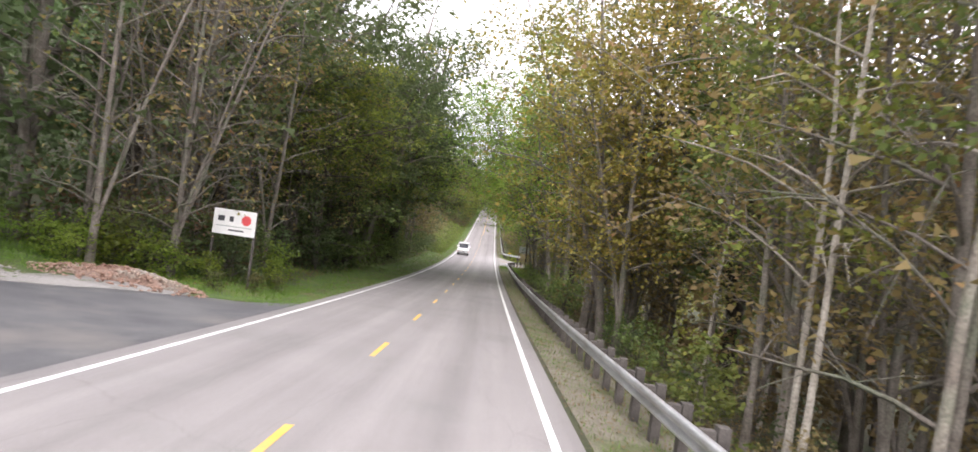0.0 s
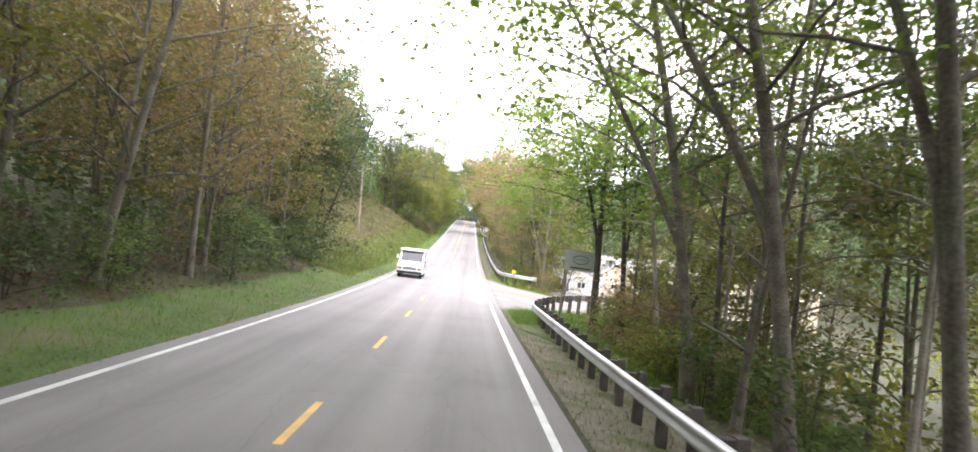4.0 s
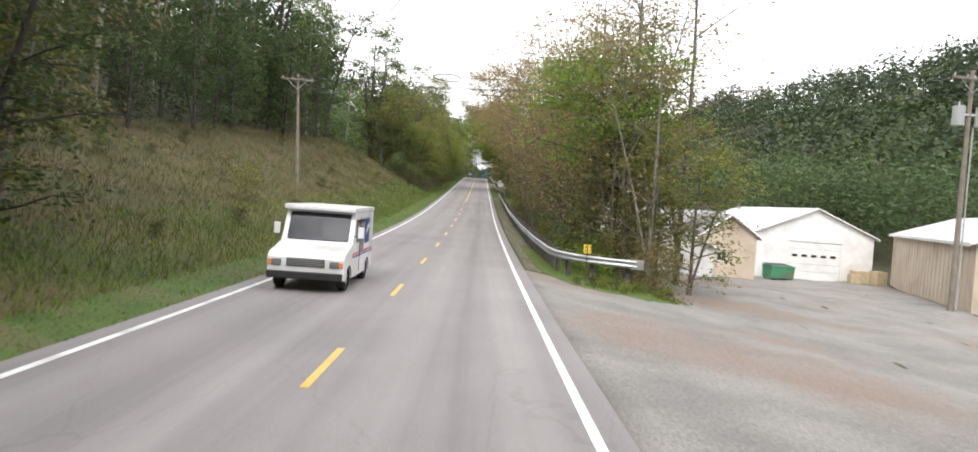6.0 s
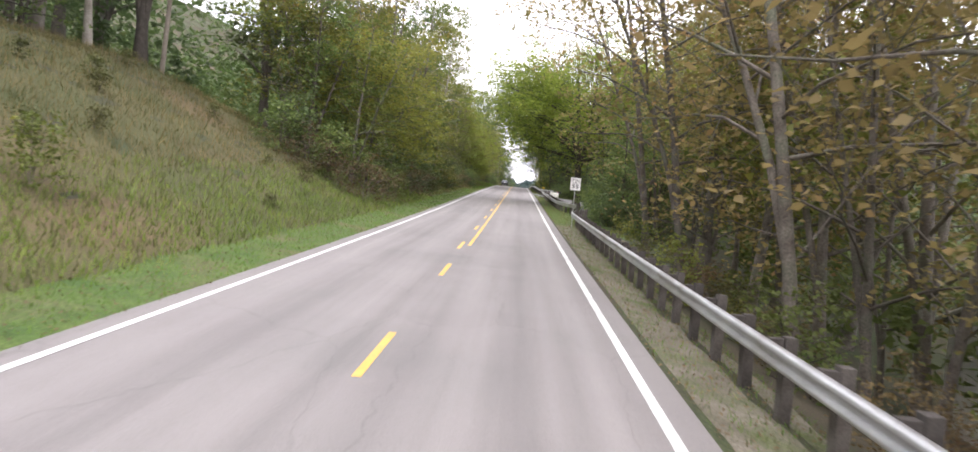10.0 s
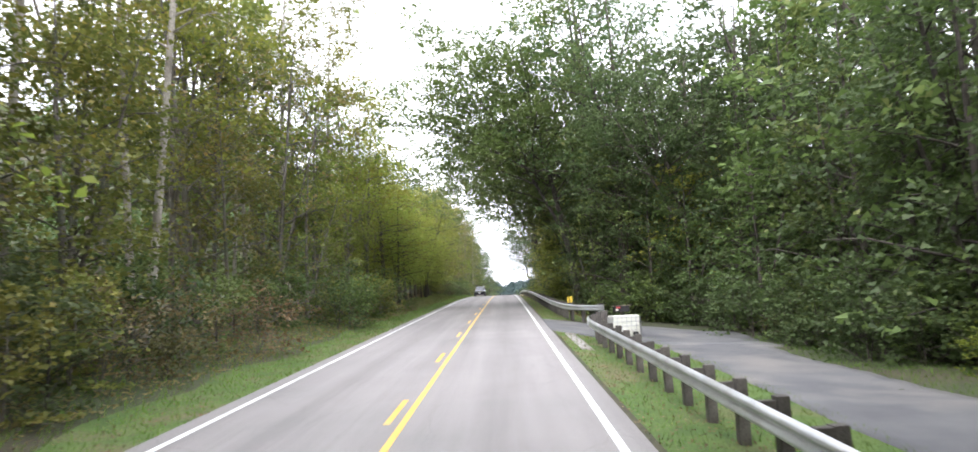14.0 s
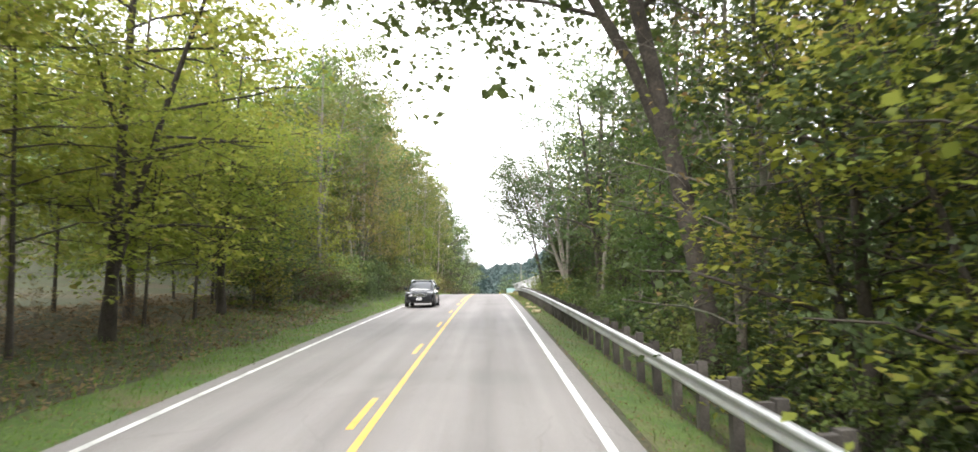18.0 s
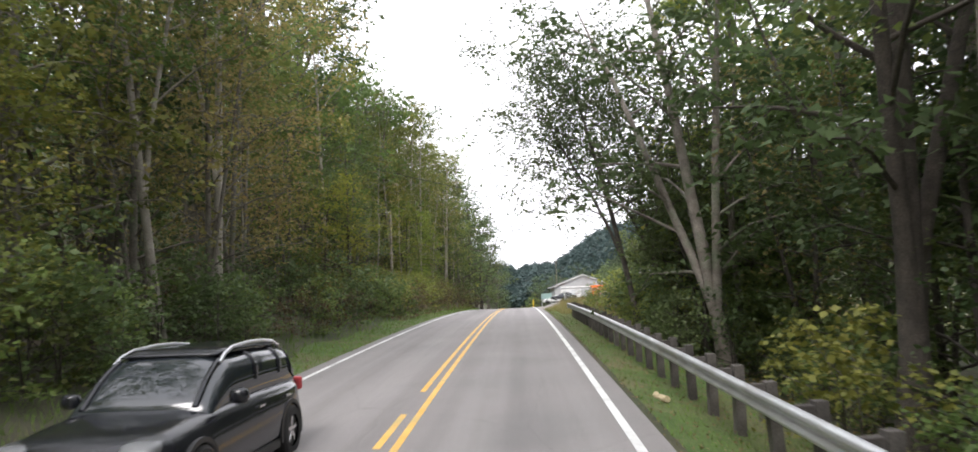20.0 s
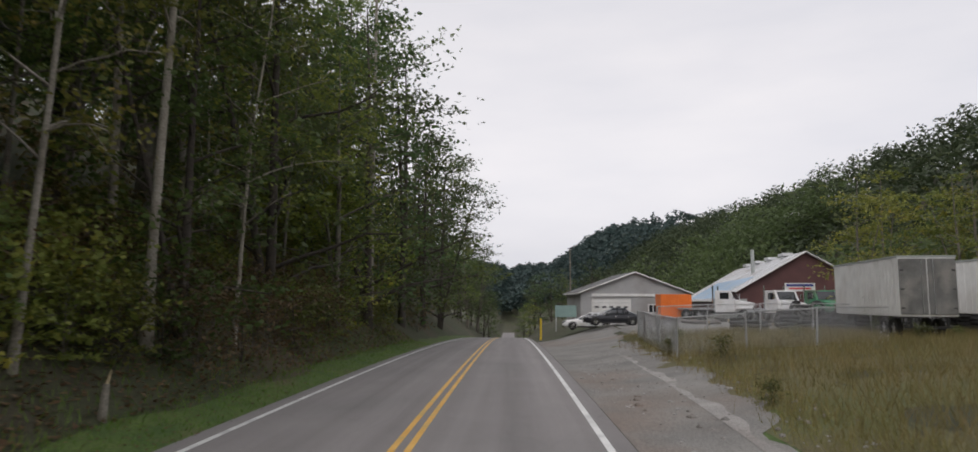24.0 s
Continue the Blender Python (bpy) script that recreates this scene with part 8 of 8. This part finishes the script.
def far_wood(name, label, spots, crown, leaf, mat, seed):
    """Many distant trees joined into one: a trunk and a crown of leaf sprays each."""
    rng = np.random.default_rng(seed)
    xs, ys = spots[:, 0], spots[:, 1]
    zs = ground_z(xs, ys)
    hs = rng.uniform(crown[0], crown[1], len(xs))
    k = crown[2]
    n = len(xs)
    # a lumpy crown: sprays gathered on the shell of several lobes
    lobes = rng.normal(0, 1, (n, 7, 3))
    lobes /= np.linalg.norm(lobes, axis=2, keepdims=True)
    lobes *= np.stack([hs * 0.20, hs * 0.20, hs * 0.27], -1)[:, None]
    pick = rng.integers(0, 7, (n, k))
    d = rng.normal(0, 1, (n, k, 3))
    d /= np.linalg.norm(d, axis=2, keepdims=True)
    c = lobes[np.arange(n)[:, None], pick] + d * (hs * 0.14)[:, None, None]
    c = c + np.stack([xs, ys, zs + hs * 0.62], -1)[:, None]
    v, f = leaves(rng, c.reshape(-1, 3), leaf, 0.3, simple=True)
    ob = link_mesh(name, v, f, mat)
    tagged(ob, label, "woods", kind="stuff")
    return ob


rng = np.random.default_rng(5)


def scatter(n, x0, x1, y0, y1):
    return np.stack([rng.uniform(x0, x1, n), rng.uniform(y0, y1, n)], -1)


far_wood("woods", "dense green wood behind the roadside trees", scatter(330, -75, -19, -20, 122), (13, 20, 150), 0.6, L_DARK, 31)
far_wood("woods", "dark wood on the slope above the grass bank", scatter(420, -110, -29, 100, 240), (13, 20, 130), 0.75, L_DARK, 32)
far_wood("woods", "mixed green wood behind the roadside trees", np.concatenate([scatter(110, -65, -18, 236, 304), scatter(30, -70, -40, 304, 350), scatter(70, -60, -18, 350, 392)]), (10, 15, 150), 0.6, L_MID, 33)
far_wood("woods", "tall wood up the steep bank", scatter(520, -110, -18, 388, 680), (13, 20, 130), 0.75, L_MID, 34)
far_wood("woods", "brown dark wood down the slope", scatter(110, 17, 60, -10, 44), (10, 16, 150), 0.55, L_DRY, 35)
far_wood("woods", "thin mixed wood down the slope", scatter(55, 20, 62, 44, 100), (7, 11, 120), 0.5, L_YELLOW, 50)
far_wood("woods", "green wood beyond the yard", scatter(330, 50, 110, 80, 240), (11, 17, 190), 0.6, L_DARK, 36)
far_wood("woods", "dark wood behind the side road", scatter(330, 20, 66, 196, 392), (11, 17, 140), 0.65, L_DARK, 37)
far_wood("hillside_woods", "wooded ridge across the valley", scatter(2300, 68, 150, 40, 1250), (12, 20, 100), 1.2, L_RIDGE, 38)
far_wood("hillside_woods", "yellowing trees scattered over the ridge", scatter(150, 66, 145, 60, 1000), (10, 15, 70), 1.3, L_MID, 39)
# the far hills look hazy by their blue-tinted leaf colour alone
far_wood("hillside_woods", "distant wooded hills closing the valley, tinted blue-green as by haze", np.concatenate([scatter(1100, -60, 170, 1080, 1640), scatter(500, -420, 420, 1150, 1800)]), (16, 26, 48), 4.2, L_HAZE_BLUE, 40)
far_wood("hillside_woods", "tall dark grove on the spur behind the yard", scatter(80, 66, 92, 600, 690), (22, 29, 110), 1.1, L_DARK, 72)
far_wood("woods", "trees along the road past the yard", np.concatenate([scatter(90, 30, 75, 530, 720), scatter(60, 48, 66, 420, 530)]), (8, 14, 130), 0.8, L_DARK, 41)


far_wood("undergrowth", "low dark undergrowth on the wooded slope", scatter(420, -46, -13, 24, 120), (3.0, 6.0, 90), 0.36, L_DARK, 42)
far_wood("undergrowth", "low undergrowth under the crest trees", scatter(300, -60, -24.5, 116, 232), (3.0, 6.0, 90), 0.4, L_DARK, 43)
far_wood("undergrowth", "mixed undergrowth under the trees", np.concatenate([scatter(220, -40, -11.5, 232, 304), scatter(20, -40, -26, 304, 350), scatter(130, -40, -12.5, 346, 394)]), (2.5, 5.0, 90), 0.34, L_MID, 44)
far_wood("undergrowth", "brown undergrowth on the steep bank", scatter(420, -40, -10.5, 394, 560), (1.5, 3.5, 110), 0.26, L_DRY, 45)
far_wood("undergrowth", "dark saplings up the steep bank", scatter(360, -46, -13.5, 394, 560), (4.0, 8.0, 130), 0.34, L_DARK, 71)
far_wood("undergrowth", "brown undergrowth down the slope", scatter(190, 11.5, 36, -4, 46), (2.0, 5.0, 110), 0.26, L_DRY, 46)
far_wood("undergrowth", "thin undergrowth down the slope", scatter(130, 11.5, 36, 46, 98), (1.5, 3.0, 110), 0.24, L_LIME, 70)
far_wood("undergrowth", "green undergrowth below the road", scatter(160, 12.5, 30, 174, 216), (2.0, 5.0, 90), 0.36, L_MID, 47)
far_wood("undergrowth", "dark undergrowth behind the lane", scatter(320, 15.5, 40, 214, 312), (2.5, 5.5, 90), 0.36, L_DARK, 48)
far_wood("undergrowth", "green undergrowth down the slope", scatter(360, 10.5, 40, 290, 398), (2.5, 5.0, 90), 0.36, L_MID, 49)


def blades(name, label, spots, tall, wide, mat, seed):
    """Upright bent blades: three corners each."""
    r = np.random.default_rng(seed)
    n = len(spots)
    z = ground_z(spots[:, 0], spots[:, 1])
    a = r.uniform(0, 2 * np.pi, n)
    h = tall * r.uniform(0.4, 1.3, n)
    w = wide * r.uniform(0.6, 1.4, n)
    b = np.stack([spots[:, 0], spots[:, 1], z - 0.01], -1)
    s = np.stack([np.cos(a), np.sin(a), 0 * a], -1) * w[:, None]
    tip = b + np.stack([r.normal(0, 0.35, n) * h, r.normal(0, 0.35, n) * h, h], -1)
    v = np.stack([b - s, b + s, tip], 1).reshape(-1, 3)
    ob = link_mesh(name, v, np.arange(3 * n).reshape(-1, 3), mat)
    return tagged(ob, label, "grass", kind="stuff")


def left_strip(n, y0, y1, xa, xb):
    y = rng.uniform(y0, y1, n)
    return np.stack([rng.uniform(xa, xb, n), y], -1)


blades("grass", "short green verge grass", left_strip(80000, 22, 470, -5.6, -4.02), 0.10, 0.010, L_GRASS, 51)
blades("grass", "longer grass at the foot of the trees", left_strip(52000, 26, 470, -9.0, -5.2), 0.26, 0.010, L_GRASS, 52)
sp = left_strip(56000, -5, 440, 4.15, 6.6)
sp = sp[sp[:, 1] < 412]
sp = sp[~((sp[:, 1] > 102) & (sp[:, 1] < 129)) & ~((sp[:, 1] > 274) & (sp[:, 1] < 283))]
blades("grass", "thin grass under the guard rail", sp, 0.10, 0.008, L_GRASS, 53)
blades("tall_grass", "rank yellow-green grass on the bank", left_strip(75000, 112, 226, -22, -5.6), 0.30, 0.014, L_WEED, 54)
blades("tall_grass", "dry brown weeds on the bank", left_strip(30000, 116, 226, -24, -10.0), 0.42, 0.012, L_DRY, 55)
blades("tall_grass", "green grass low on the bank", left_strip(30000, 112, 230, -10.5, -5.5), 0.26, 0.014, L_GRASS, 56)
sp = left_strip(110000, 400, 462, 5.0, 34)
sp = sp[sp[:, 0] > np.interp(sp[:, 1], *APRON) + rng.normal(0.1, 0.25, len(sp))]
blades("tall_grass", "tall dry grass of the yard's edge", sp, 0.46, 0.008, L_FIELD, 57)
sp = left_strip(16000, 406, 446, 4.2, 8.6)
sp = sp[sp[:, 0] > np.interp(sp[:, 1], *APRON) + rng.normal(0.05, 0.2, len(sp))]
blades("tall_grass", "rank grass creeping over the apron's edge", sp, 0.26, 0.010, L_FIELD, 65)
blades("tall_grass", "dry seed heads over the field", left_strip(20000, 408, 456, 7.5, 30), 0.55, 0.008, L_DRY, 59)
sp = left_strip(40000, 84, 118, 4.3, 15)
sp = sp[(sp[:, 1] > 95) | (sp[:, 0] > 5.8)]
sp = sp[sp[:, 1] < np.interp(sp[:, 0], [4.15, 6.3, 12, 15], [101.0, 104.5, 113.5, 117.3])]
blades("tall_grass", "long green grass round the sign posts", sp, 0.34, 0.012, L_GRASS, 62)
sp = left_strip(9000, 124.6, 140, 4.7, 10)
sp = sp[sp[:, 1] > np.interp(sp[:, 0], [4.7, 5.4, 6.4, 8.5, 10.2], [129.5, 126.2, 124.9, 124.8, 126.4]) + rng.normal(0.15, 0.15, len(sp))]
blades("tall_grass", "rank grass under the end of the guard rail", sp, 0.22, 0.010, L_GRASS, 64)
sp = left_strip(26000, 14, 30, -18, -5)
sp = sp[sp[:, 1] > np.interp(sp[:, 0], [-18, -14, -10, -7, -5], [13.5, 18.6, 21.6, 22.0, 23.6]) + rng.normal(0.2, 0.2, len(sp))]
blades("tall_grass", "weedy grass between the side road and the wood", sp, 0.24, 0.010, L_GRASS, 63)
blades("grass", "grass beside the lane", left_strip(14000, 214, 272, 6.2, 8.0), 0.11, 0.009, L_GRASS, 58)
blades("grass", "grass beyond the lane", left_strip(9000, 224, 272, 11.2, 14.0), 0.13, 0.010, L_GRASS, 60)


def litter(name, label, spots, size, mat, seed):
    """Fallen leaves lying about on the ground."""
    r = np.random.default_rng(seed)
    c = np.stack([spots[:, 0], spots[:, 1], ground_z(spots[:, 0], spots[:, 1]) + 0.035 + r.uniform(0, 0.03, len(spots))], -1)
    v, f = leaves(r, c, size, 0.9, 0.0, simple=True)
    return tagged(link_mesh(name, v, f, mat), label, "leaf litter", kind="stuff")


litter("leaf_litter", "brown fallen leaves under the beeches", left_strip(26000, 286, 352, -15, -5.7), 0.13, L_DRY, 81)
litter("leaf_litter", "brown fallen leaves and twigs on the steep bank", left_strip(34000, 392, 470, -16, -5.4), 0.14, L_DRY, 82)
litter("leaf_litter", "fallen leaves below the guard rail", left_strip(14000, 0, 100, 6.2, 14), 0.13, L_RUST, 83)
litter("leaf_litter", "fallen leaves below the guard rail", left_strip(12000, 284, 396, 6.6, 12), 0.13, L_RUST, 84)
litter("leaf_litter", "fallen leaves at the wood's edge", left_strip(12000, 24, 112, -14, -7.2), 0.13, L_DRY, 85)
litter("leaf_litter", "fallen leaves at the wood's edge", left_strip(14000, 228, 292, -12, -6.0), 0.13, L_RUST, 86)

sp = left_strip(34000, -4, 410, 4.05, 6.4)
litter("verge_litter", "small dry leaves and chaff over the verge", sp[~((sp[:, 1] > 101) & (sp[:, 1] < 129)) & ~((sp[:, 1] > 273) & (sp[:, 1] < 284))], 0.06, L_DRY, 87)
litter("verge_litter", "small dry leaves and chaff over the verge", left_strip(26000, 24, 440, -5.9, -3.95), 0.055, L_DRY, 88)
sp = left_strip(26000, -4, 410, 4.1, 6.5)
blades("grass", "yellow tufts under the guard rail", sp[~((sp[:, 1] > 101) & (sp[:, 1] < 129)) & ~((sp[:, 1] > 273) & (sp[:, 1] < 284))], 0.13, 0.008, L_WEED, 61)
